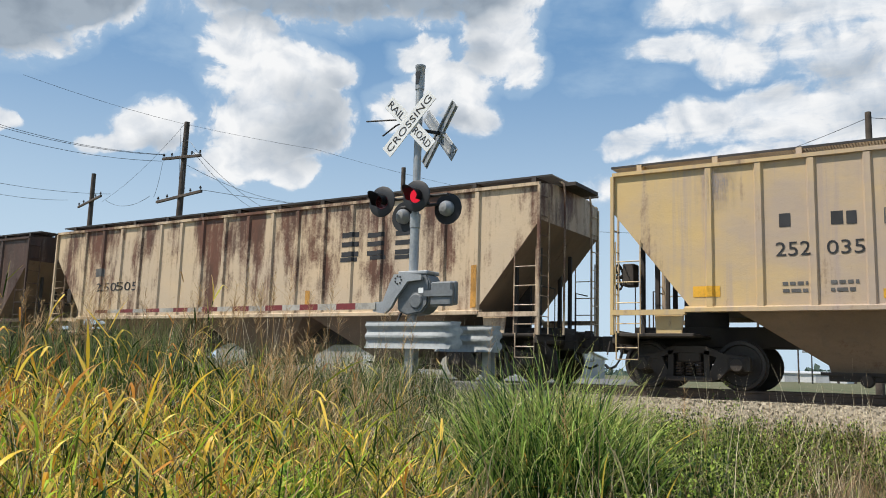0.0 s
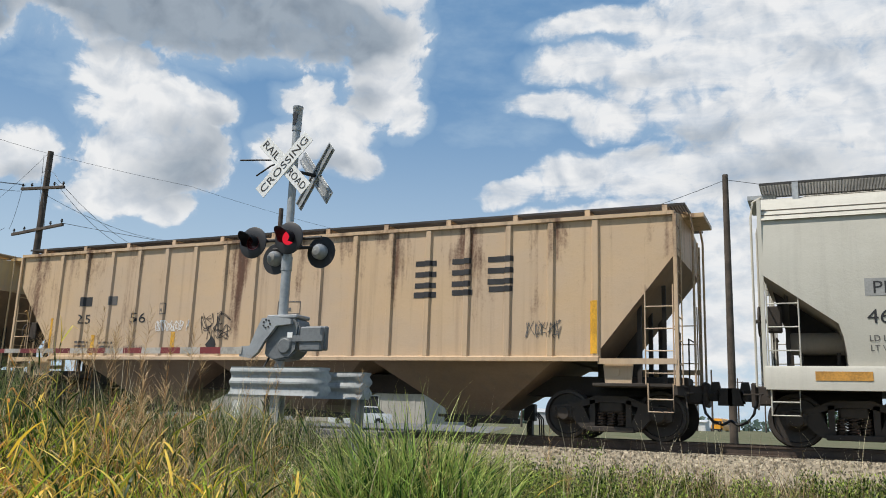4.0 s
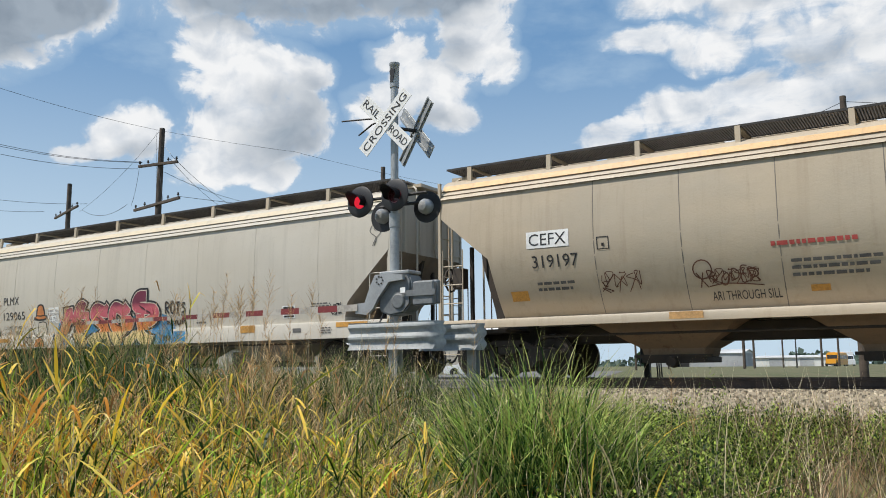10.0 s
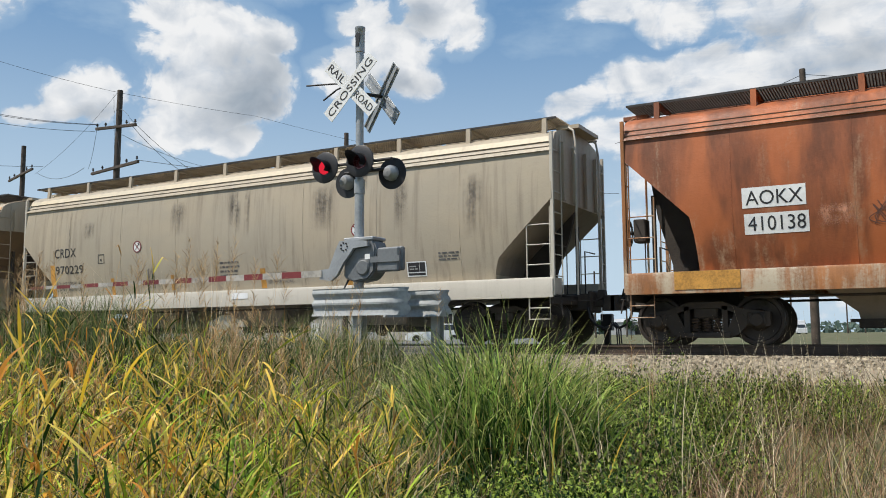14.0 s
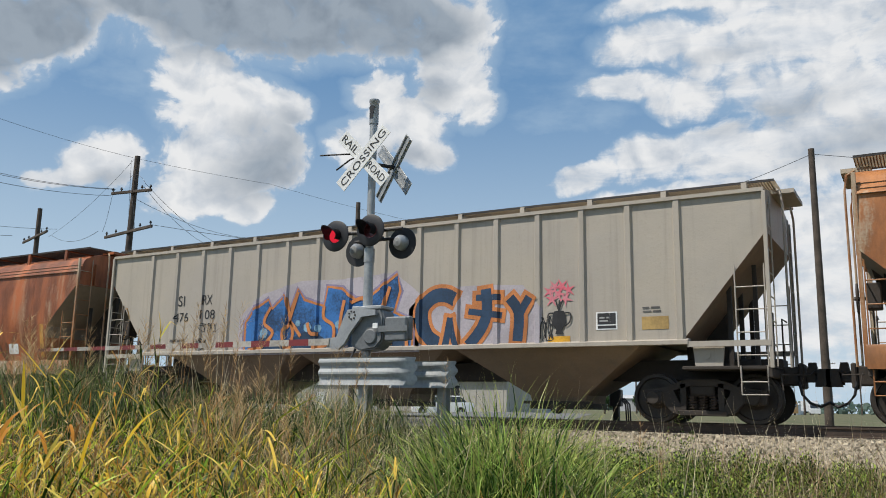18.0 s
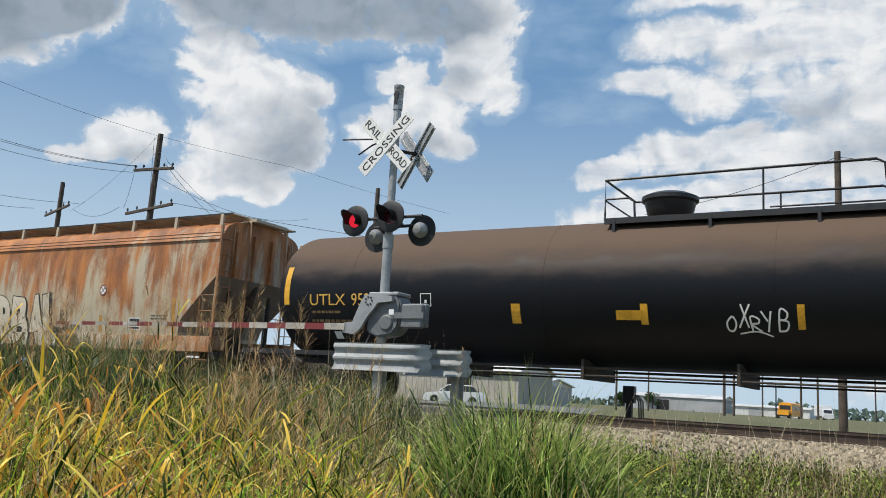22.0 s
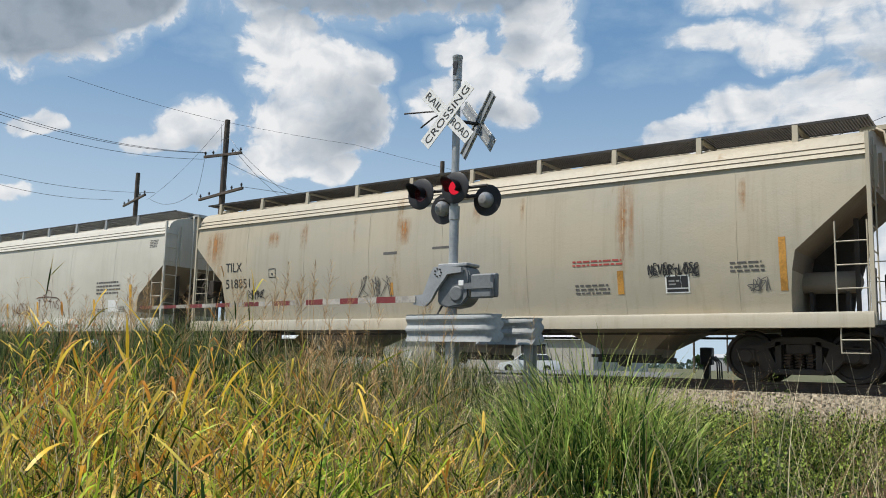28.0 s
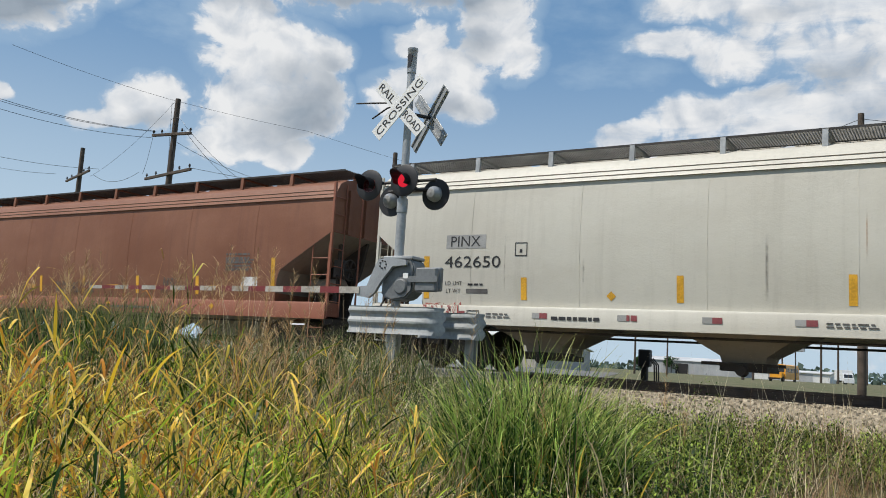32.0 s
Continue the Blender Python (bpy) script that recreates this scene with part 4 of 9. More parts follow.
        fade = [math.sin(math.pi * i / nx) ** 0.7 * min(1.0, 1.6 * (j / nz) ** 0.8) * min(1.0, 4.0 * (1 - j / nz)) for j in range(nz + 1) for i in range(nx + 1)]
        me.attributes.new("fade", "FLOAT", "POINT").data.foreach_set("value", fade)
        return part(name, me, mat, self.car)

    def curve(self, pts, n=5):
        """A smooth line through a few points."""
        pts, line = [Vector(p) for p in pts], []
        for j in range(len(pts) - 1):
            p0, p1, p2, p3 = (pts[max(0, min(len(pts) - 1, j + d))] for d in (-1, 0, 1, 2))
            line += [0.5 * ((2 * p1) + (p2 - p0) * t + (2 * p0 - 5 * p1 + 4 * p2 - p3) * t * t + (3 * p1 - p0 - 3 * p2 + p3) * t ** 3) for t in (q / n for q in range(n))]
        return line + [pts[-1]]

    def sprayed(self, x0, z0, w, h, shapes, coats, lift=0.006):
        """Letters drawn with a broad can: each letter is a few strokes (line, width), each coat a (material, extra width)."""
        for letter in shapes:
            for mat, extra in coats:
                for pts, wide in letter:
                    line = [Vector((x0 + p.x * w, max(z0 + p.y * h, z0 - 0.02))) for p in self.curve(pts)]
                    if extra:
                        line[0] += (line[0] - line[1]).normalized() * extra / 2
                        line[-1] += (line[-1] - line[-2]).normalized() * extra / 2
                    line = [Vector((p.x, max(p.y, z0))) for p in line]
                    self.ribbon(line, wide + extra, mat, lift, "graffiti", z0)
                    lift += 0.0004
                lift += 0.0008

    def blot(self, x0, z0, w, h, outline, mat, lift):
        """A filled outline given in parts of its box."""
        flat = [(x0 + a * w, z0 + b * h) for a, b in outline]
        return self.drape("graffiti", flat, [tuple(f) for f in tessellate_polygon([[Vector((a, b, 0)) for a, b in flat]])], mat, lift)

    def pink_piece(self, x0, z0, w, h):
        """Four wide interlocked letters in pink to cream over blue clouds of paint."""
        haze, rim, light, fill = WILD_PINK
        for a, b, wide in ((0.0, 0.10, 0.12), (0.30, 0.08, 0.25), (0.62, 0.10, 0.25), (0.90, 0.08, 0.22)):
            self.blot(x0 + a * w, z0, wide * w, h * 0.6, [(0.0, 0.0), (1.0, 0.0), (1.0, 0.5), (0.8, 0.9), (0.5, 1.0), (0.15, 0.85), (-0.1, 0.4)], haze, 0.004)
        m = [([(0.03, 0.02), (0.06, 0.28), (0.11, 0.55), (0.15, 0.74)], 0.36), ([(0.08, 0.74), (0.17, 0.77)], 0.22), ([(0.15, 0.62), (0.19, 0.60), (0.22, 0.76), (0.26, 0.88), (0.30, 0.82)], 0.28),
             ([(0.21, 0.66), (0.33, 0.64), (0.30, 0.46), (0.24, 0.38)], 0.24), ([(0.22, 0.58), (0.23, 0.32), (0.29, 0.14), (0.35, 0.03)], 0.32)]
        s = [([(0.54, 0.80), (0.50, 0.70), (0.42, 0.78), (0.385, 0.64), (0.45, 0.48), (0.50, 0.33), (0.44, 0.18), (0.37, 0.04)], 0.34), ([(0.46, 0.16), (0.52, 0.24), (0.56, 0.12), (0.61, 0.03)], 0.28)]
        g = [([(0.72, 0.80), (0.68, 0.70), (0.60, 0.78), (0.565, 0.58), (0.59, 0.36), (0.66, 0.28), (0.71, 0.38), (0.73, 0.48), (0.65, 0.47)], 0.33), ([(0.60, 0.30), (0.63, 0.14), (0.69, 0.03)], 0.34)]
        p = [([(0.89, 0.96), (0.82, 0.95), (0.79, 0.78), (0.86, 0.72), (0.96, 0.68), (0.95, 0.52), (0.87, 0.42)], 0.32), ([(0.83, 0.62), (0.84, 0.32), (0.89, 0.12), (0.97, 0.03)], 0.36), ([(0.83, 0.26), (0.77, 0.10), (0.71, 0.03)], 0.28)]
        self.sprayed(x0, z0, w, h, [m, s, g, p], [(rim, 0.14), (light, 0.022), (fill, -0.02)])
        for k, pts in enumerate(([(0.07, 0.30), (0.12, 0.52), (0.17, 0.58)], [(0.22, 0.62), (0.25, 0.46), (0.24, 0.30)], [(0.40, 0.62), (0.45, 0.56), (0.49, 0.40)], [(0.58, 0.62), (0.60, 0.44), (0.66, 0.38)], [(0.83, 0.78), (0.88, 0.70), (0.93, 0.62)], [(0.47, 0.30), (0.50, 0.16), (0.55, 0.08)], [(0.65, 0.22), (0.68, 0.10)], [(0.86, 0.34), (0.90, 0.16)])):
            self.ribbon(self.curve([(x0 + a * w, z0 + b * h) for a, b in pts]), 0.028, rim, 0.048 + 0.0005 * k)
        for k in range(26):
            a = 0.05 + 0.036 * k + 0.01 * math.sin(5 * k)
            self.ribbon([(x0 + a * w, z0 + (0.60 + 0.14 * math.sin(3.1 * k)) * h), (x0 + (a + 0.003) * w, z0 + (0.50 + 0.14 * math.sin(3.1 * k)) * h)], 0.03, PINK, 0.046 + 0.0002 * k)

    def blue_piece(self, x0, z0, w, h):
        """A jagged block of blue letters with orange and lilac edges."""
        haze, rim, light, fill = WILD_BLUE
        self.blot(x0, z0, w, h, [(-0.06, 0.0), (-0.05, 0.55), (0.1, 0.85), (0.35, 1.0), (0.6, 0.98), (0.9, 1.02), (1.06, 0.7), (1.05, 0.0)], haze, 0.004)
        shape = [(0.0, 0.05), (0.0, 0.45), (0.05, 0.62), (0.14, 0.75), (0.17, 0.62), (0.25, 0.80), (0.29, 0.60), (0.335, 0.88), (0.37, 0.72), (0.50, 0.62), (0.52, 0.88), (0.60, 0.84), (0.68, 0.68), (0.75, 0.68), (0.92, 0.98), (0.93, 0.78), (0.90, 0.50), (1.0, 0.38), (1.0, 0.06), (0.8, 0.05), (0.5, 0.03), (0.2, 0.02)]
        ring = [(x0 + a * w, z0 + b * h) for a, b in shape[:19]]
        self.ribbon(ring, 0.24, rim, 0.006)
        self.ribbon(ring, 0.13, light, 0.008)
        self.blot(x0, z0, w, h, shape, fill, 0.010)
        self.blot(x0, z0, w, h, [(0.02, 0.04), (0.06, 0.16), (0.14, 0.30), (0.24, 0.10), (0.30, 0.22), (0.42, 0.34), (0.52, 0.18), (0.60, 0.26), (0.72, 0.30), (0.80, 0.20), (0.94, 0.32), (0.98, 0.06)], NAVY, 0.012)
        for k, (a, b, r) in enumerate(((0.12, 0.30, 0.13), (0.40, 0.36, 0.12), (0.47, 0.34, 0.09), (0.69, 0.34, 0.17), (0.86, 0.30, 0.14), (0.96, 0.30, 0.10), (0.34, 0.42, 0.08), (0.59, 0.38, 0.10))):
            self.disc(x0 + a * w, z0 + b * h, r, PALE_BLUE, 0.014 + 0.0006 * k, n=7).name = "graffiti"
        lines = [[(0.16, 0.66), (0.12, 0.45), (0.18, 0.30), (0.10, 0.10), (0.02, 0.08)], [(0.26, 0.78), (0.29, 0.45), (0.25, 0.30), (0.28, 0.05), (0.31, 0.28), (0.29, 0.45), (0.36, 0.24)], [(0.335, 0.85), (0.29, 0.50)],
                 [(0.50, 0.64), (0.50, 0.48), (0.56, 0.36), (0.55, 0.15), (0.44, 0.08)], [(0.62, 0.70), (0.60, 0.40), (0.61, 0.06)], [(0.66, 0.66), (0.74, 0.70), (0.76, 0.38), (0.80, 0.20), (0.90, 0.12)], [(0.88, 0.84), (0.84, 0.42), (0.92, 0.40), (0.97, 0.25), (0.98, 0.06)], [(0.40, 0.42), (0.42, 0.28), (0.47, 0.26)]]
        for k, pts in enumerate(lines):
            self.ribbon(self.curve([(x0 + a * w, z0 + b * h) for a, b in pts]), 0.085, light, 0.020 + 0.001 * k)

    def navy_word(self, x0, z0, w, h):
        """Four dark letters with an orange rim over lilac haze."""
        self.blot(x0, z0, w, h, [(-0.06, 0.0), (-0.04, 0.7), (0.1, 1.02), (0.5, 1.04), (0.9, 1.0), (1.05, 0.6), (1.03, 0.0)], LAVENDER, 0.004)
        c = [([(0.36, 0.82), (0.28, 0.90), (0.18, 0.89), (0.09, 0.72), (0.08, 0.48), (0.13, 0.22), (0.24, 0.06)], 0.30)]
        a = [([(0.275, 0.02), (0.30, 0.28), (0.32, 0.52)], 0.16), ([(0.37, 0.02), (0.34, 0.28), (0.32, 0.52)], 0.16)]
        t = [([(0.61, 0.97), (0.62, 0.58), (0.57, 0.30), (0.47, 0.04)], 0.24), ([(0.53, 0.83), (0.73, 0.82)], 0.13), ([(0.47, 0.61), (0.74, 0.52)], 0.13)]
        y = [([(0.80, 0.80), (0.87, 0.55), (0.86, 0.10)], 0.22), ([(0.95, 0.80), (0.90, 0.62), (0.87, 0.50)], 0.17)]
        self.sprayed(x0, z0, w, h, [c, a, t, y], [(ORANGE, 0.17), (NAVY, 0.0)])

    def flower_vase(self, x0, z0, w, h):
        """A dark two-handled vase with a bunch of pink flowers."""
        for k, (a, b) in enumerate(((0.20, 0.86), (0.38, 0.95), (0.60, 0.96), (0.82, 0.88), (0.28, 0.70), (0.50, 0.80), (0.72, 0.70))):
            x, z = x0 + a * w, z0 + b * h
            star = [(x + q * math.cos(math.pi * j / 5 + k), z + q * math.sin(math.pi * j / 5 + k)) for j in range(10) for q in ((0.17, 0.045)[j % 2],)]
            self.drape("graffiti", star + [(x, z)], [(j, (j + 1) % 10, 10) for j in range(10)], PINK, 0.006 + 0.001 * k)
        for a in (0.40, 0.52, 0.64):
            self.ribbon([(x0 + 0.5 * w, z0 + 0.46 * h), (x0 + a * w, z0 + 0.68 * h)], 0.025, INK, 0.014 + 0.01 * (a - 0.4))
        self.blot(x0, z0, w, h, [(0.38, 0.0), (0.66, 0.0), (0.60, 0.08), (0.74, 0.22), (0.72, 0.40), (0.66, 0.46), (0.36, 0.46), (0.30, 0.40), (0.28, 0.22), (0.42, 0.08)], INK, 0.018)
        for m in (-1, 1):
            self.ribbon(self.curve([(x0 + (0.52 + 0.16 * m) * w, z0 + 0.42 * h), (x0 + (0.52 + 0.36 * m) * w, z0 + 0.40 * h), (x0 + (0.52 + 0.34 * m) * w, z0 + 0.24 * h), (x0 + (0.52 + 0.18 * m) * w, z0 + 0.16 * h)]), 0.03, INK, 0.021)

    def black_word(self, x0, z0, w, h):
        """Three fat letters in one coat of black."""
        s = [([(0.35, 0.86), (0.27, 0.92), (0.15, 0.84), (0.14, 0.66), (0.29, 0.50), (0.32, 0.28), (0.21, 0.10), (0.02, 0.12)], 0.31)]
        k = [([(0.44, 0.86), (0.43, 0.02)], 0.26), ([(0.63, 0.78), (0.48, 0.46)], 0.20), ([(0.48, 0.52), (0.60, 0.24), (0.71, 0.0)], 0.24)]
        y = [([(0.70, 0.88), (0.78, 0.62), (0.84, 0.44)], 0.27), ([(0.95, 0.95), (0.86, 0.42), (0.82, 0.0)], 0.28)]
        self.sprayed(x0, z0, w, h, [s, k, y], [(INK, 0.0)])

    STROKES = {
        "A": [[(0.0, 0.0), (0.45, 1.0), (0.9, 0.0)], [(0.2, 0.35), (0.75, 0.4)]],
        "B": [[(0.1, 0.0), (0.05, 1.0), (0.7, 0.85), (0.6, 0.55), (0.1, 0.52)], [(0.1, 0.52), (0.85, 0.42), (0.75, 0.05), (0.05, 0.0)]],
        "D": [[(0.1, 0.0), (0.1, 1.0), (0.8, 0.75), (0.8, 0.25), (0.05, 0.0)]],
        "E": [[(0.8, 1.0), (0.1, 0.95), (0.1, 0.0), (0.85, 0.05)], [(0.1, 0.5), (0.65, 0.52)]],
        "I": [[(0.4, 0.0), (0.45, 1.0)]],
        "K": [[(0.1, 0.0), (0.1, 1.0)], [(0.8, 1.0), (0.12, 0.45), (0.9, 0.0)]],
        "L": [[(0.1, 1.0), (0.1, 0.0), (0.8, 0.05)]],
        "M": [[(0.0, 0.0), (0.1, 1.0), (0.45, 0.4), (0.85, 1.0), (0.95, 0.0)]],
        "N": [[(0.05, 0.0), (0.1, 1.0), (0.8, 0.0), (0.85, 1.0)]],
        "O": [[(0.45, 1.0), (0.05, 0.6), (0.2, 0.08), (0.65, 0.02), (0.9, 0.5), (0.65, 0.95), (0.4, 1.0)]],
        "R": [[(0.1, 0.0), (0.1, 1.0), (0.8, 0.85), (0.7, 0.55), (0.12, 0.48), (0.9, 0.0)]],
        "S": [[(0.85, 0.9), (0.4, 1.0), (0.15, 0.75), (0.7, 0.45), (0.75, 0.12), (0.1, 0.03)]],
        "T": [[(0.0, 0.95), (0.95, 1.0)], [(0.5, 0.98), (0.45, 0.0)]],
        "U": [[(0.05, 1.0), (0.1, 0.2), (0.45, 0.0), (0.8, 0.2), (0.85, 1.0)]],
        "V": [[(0.0, 1.0), (0.4, 0.0), (0.9, 1.0)]],
        "X": [[(0.05, 0.0), (0.85, 1.0)], [(0.05, 1.0), (0.9, 0.0)]],
        "Y": [[(0.0, 1.0), (0.45, 0.5)], [(0.9, 1.0), (0.3, 0.0)]],
        "-": [[(0.1, 0.5), (0.8, 0.5)]],
    }

    def tag(self, word, x0, z0, w, h, mat, thick, seed=1, lift=0.013, wild=1.0):
        """A word sprayed freehand in single strokes, each letter a little askew."""
        rng = random.Random(seed)
        pitch = w / len(word)
        for k, letter in enumerate(word):
            up, lean, tall = rng.uniform(-0.06, 0.06) * h * wild, rng.uniform(-0.12, 0.12) * wild, rng.uniform(1 - 0.12 * wild, 1 + 0.1 * wild)
            for stroke in self.STROKES.get(letter, ()):
                line = self.curve([(x0 + pitch * (k + 0.06 + 0.86 * a + lean * b) , z0 + up + h * tall * b) for a, b in stroke], 4)
                self.ribbon(line, thick, mat, lift)
                lift += 0.0004

    def bubble_word(self, word, x0, z0, w, h, shares, tops):
        """Fat outlined letters that lean on each other: pale fill, black rim."""
        x = x0
        for k, letter in enumerate(word):
            wide, tall, lean = w * shares[k], h * tops[k], (0.10, 0.05, -0.02, 0.03, -0.04, -0.10)[k % 6]
            for fat, mat, lift, grow in ((0.115, INK, 0.006, 0.045), (0.045, PAPER, 0.016, -0.005)):
                xy, faces = letters(letter, fat)
                flat = [(x - grow + a * (wide * 1.13 + 2 * grow) - lean * tall * (1 - b) + 0.03 * math.sin(7 * b + 2 * k), z0 - grow * 0.6 + b * (tall + 1.2 * grow) + 0.04 * math.sin(5 * a + k)) for a, b in xy]
                self.drape("graffiti", flat, faces, mat, lift + 0.0015 * k)
            x += wide

    def two_tone(self, x0, z0, w, h):
        self.patch("reflector", x0, z0, w * 0.5, h, RED_PRINT, 0.006)
        self.patch("reflector", x0 + w * 0.5, z0, w * 0.5, h, WHITE_PAINT, 0.006)

    def plate(self, x, z, w, h):
        """The black stencil plate with its white rim."""
        self.patch("stencil_plate", x, z, w, h, WHITE_PAINT, 0.006)
        self.patch("stencil_plate", x + 0.03, z + h * 0.30, w * 0.58, h * 0.63, INK, 0.009)
        self.patch("stencil_plate", x + w * 0.66, z + h * 0.30, w * 0.34 - 0.03, h * 0.63, INK, 0.009)
        self.patch("stencil_plate", x + 0.03, z + h * 0.07, w - 0.06, h * 0.16, INK, 0.009)
        self.lines(x + 0.07, z + h * 0.45, w * 0.45, h * 0.36, 2, PATCH_GREY, 0.012)

    def disc(self, x, z, r, mat, lift, r_in=0.0, n=24):
        ring = [(x + r * math.cos(2 * math.pi * k / n), z + r * math.sin(2 * math.pi * k / n)) for k in range(n)]
        if not r_in:
            return self.drape("warning_sign", ring, [tuple(range(n))], mat, lift)
        inner = [(x + r_in * math.cos(2 * math.pi * k / n), z + r_in * math.sin(2 * math.pi * k / n)) for k in range(n)]
        return self.drape("warning_sign", ring + inner, [(k, (k + 1) % n, n + (k + 1) % n, n + k) for k in range(n)], mat, lift)

    def ban_sign(self, x, z, r):
        """A white disc with a red ring and bar over a black hammer."""
        self.disc(x, z, r, WHITE_PAINT, 0.006)
        self.ribbon([(x - 0.45 * r, z - 0.5 * r), (x + 0.4 * r, z + 0.45 * r)], 0.12 * r, INK, 0.008, "warning_sign")
        self.ribbon([(x + 0.15 * r, z + 0.6 * r), (x + 0.6 * r, z + 0.25 * r)], 0.22 * r, INK, 0.010, "warning_sign")
        self.ribbon([(x - 0.62 * r, z + 0.62 * r), (x + 0.62 * r, z - 0.62 * r)], 0.16 * r, GATE_RED, 0.012, "warning_sign")
        self.disc(x, z, r, GATE_RED, 0.010, 0.80 * r)

    def hazard_placard(self, x, z, r):
        r *= 1.1
        self.diamond(x - r, z - r, 2 * r, 2 * r, WHITE_PAINT, 0.006, "hazard_placard")
        self.diamond(x - 0.94 * r, z - 0.94 * r, 1.88 * r, 1.88 * r, PLACARD_RED, 0.009, "hazard_placard")
        self.patch("hazard_placard", x - 0.62 * r, z - 0.2 * r, 1.24 * r, 0.42 * r, WHITE_PAINT, 0.012)
        self.text("1075", x - 0.5 * r, z - 0.14 * r, 1.0 * r, 0.30 * r, INK, 0.015)
        self.text("2", x - 0.09 * r, z - 0.75 * r, 0.18 * r, 0.3 * r, WHITE_PAINT, 0.013)


def hopper_bay(car, x, top, wide, mat, low=0.30, deep=1.38, foot=0.62):
    bm = bmesh.new()
    loops = []
    for z, hx, hy in ((top, wide, deep), (low + 0.28, foot, 0.60), (low + 0.10, foot - 0.04, 0.55)):
        loops.append([(x - hx, -hy, z), (x + hx, -hy, z), (x + hx, hy, z), (x - hx, hy, z)])
    rings(bm, loops)
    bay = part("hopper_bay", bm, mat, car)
    bm = bmesh.new()
    box(bm, x - foot, x + foot, -0.62, 0.62, low, low + 0.12, 0.01)
    lathe(bm, [(-0.80, 0.10), (-0.60, 0.12)], "y", 12, (x, 0, low + 0.02))
    box(bm, x - 0.75, x + 0.75, -0.66, -0.60, low + 0.10, low + 0.16)
    part("outlet_gate", bm, UNDER, bay)


def end_web(car, half, s, outline):
    """The upright plate between the centre sill and the slope sheet at one end; distances count from the car's end."""
    bm = bmesh.new()
    prism(bm, [(s * (half - d), z) for d, z in outline], -0.05, 0.05)
    part("end_web", bm, UNDER, car)


def round_hopper(u0, u1, label, body_mat, bay_mat, trim, grate, grate_mat, bays=4, cut=1.32, cut_top=2.93, upright=0.22, high=0.0, sill_h=0.37, through=False, walk_step=1.75, belly=0.10, pitch=0.0, foot=0.62, seam_step=0.0, seam_mat=None, fascia=None, sill_low=0.97, tank_end=0, wheel_end=-1):
    """A covered hopper with curved sides, from its leading to its trailing corner along the train."""
    half = (u1 - u0) / 2
    car = thing("covered_hopper_car", label, "hopper car", pose((u0 + u1) / 2, CENTRE, 0), "cars of the train")
    CARS.append((car, (u0 + u1) / 2))
    sill0, sill1, eave, lip = sill_low, sill_low + sill_h, 3.87 + high, 4.13 + high

    def width(z):
        return 1.60 - (0.10 if z > 2.8 else belly) * ((z - 2.8) / 1.4) ** 2

    def station(x):
        d = half - abs(x)
        g = min(1.0, d / cut)
        rise_by = upright * min(1.0, (1 - g) / 0.07) ** 0.6 + (1 - upright) * (1 - g)
        zb = sill1 - 0.02 + (cut_top - sill1) * rise_by
        near = [(width(zb + (eave - zb) * k / 9), zb + (eave - zb) * k / 9) for k in range(10)]
        for k, (w, z) in enumerate(((0.05, 0.0), (0.055, 0.045), (0.03, 0.06), (0.03, 0.09), (0.055, 0.105), (0.055, 0.15), (0.03, 0.165), (0.03, 0.195), (0.055, 0.21), (0.05, 0.26))):
            near.append((width(eave) + w - 0.62 * z, eave + z))
        top = [(1.41 * math.cos(a), lip + 0.03 + 0.34 * math.sin(a)) for a in (0.12, 0.35, 0.6, 0.9, 1.2)]
        right = near + top
        return [(x, -y, z) for y, z in right] + [(x, 0, lip + 0.37)] + [(x, y, z) for y, z in reversed(right)]

    cuts = [half - cut * (1 - (1 - k / 10) ** 2) for k in range(11)]
    xs = [-c for c in cuts] + [(-half + cut) + (2 * half - 2 * cut) * k / 10 for k in range(1, 10)] + cuts[::-1]
    bm = bmesh.new()
    rings(bm, [station(x) for x in xs])
    dirt_and_shade_below(part("body", bm, body_mat, car, sharp=28), bay_mat)
    for s in (-1, 1):
        bm = bmesh.new()
        y0 = s * 1.12
        prism(bm, [(y0, sill0), (s * 1.62, sill0), (s * 1.625, sill1 - 0.05), (s * 1.60, sill1), (y0, sill1)], -half, half, "x")
        prism(bm, [(s * 1.45, sill0 + 0.002), (s * 1.63, sill0 + 0.002), (s * 1.63, sill0 - 0.025), (s * 1.45, sill0 - 0.025)], -half, half, "x")
        part("side_sill", bm, trim, car)
        gap = seam_step or half / 4
        for k in range(-3, 4):
            x = gap * k
            bm = bmesh.new()
            zs = [sill1 + (eave - sill1) * j / 8 for j in range(9)]
            rings(bm, [[(x - 0.012, s * (width(z) - 0.01), z), (x - 0.006, s * (width(z) + 0.005), z), (x + 0.006, s * (width(z) + 0.005), z), (x + 0.012, s * (width(z) - 0.01), z)] for z in zs])
            part("weld_seam", bm, seam_mat or body_mat, car)
    span = pitch * bays if pitch else 2 * (half - 2.75)
    for k in range(bays):
        x = -span / 2 + span * (k + 0.5) / bays
        hopper_bay(car, x, sill1 - 0.05, min(span / bays / 2 * 0.88, 1.55), bay_mat, foot=foot)
    if through:
        bm = bmesh.new()
        box(bm, -half, half, -0.38, 0.38, 0.72, 1.08, 0.02)
        part("centre_sill", bm, UNDER, car)
    bm = bmesh.new()
    for y in (-1.2, 1.2):
        tube(bm, [(-half + 2.2, y, 0.86), (half - 2.2, y, 0.86)], 0.028, 6)
    part("train_line_pipe", bm, UNDER, car)
    roof_walk(car, half - 0.25, 4.63 + high, grate, grate_mat, walk_step, 1.25, 0.35)
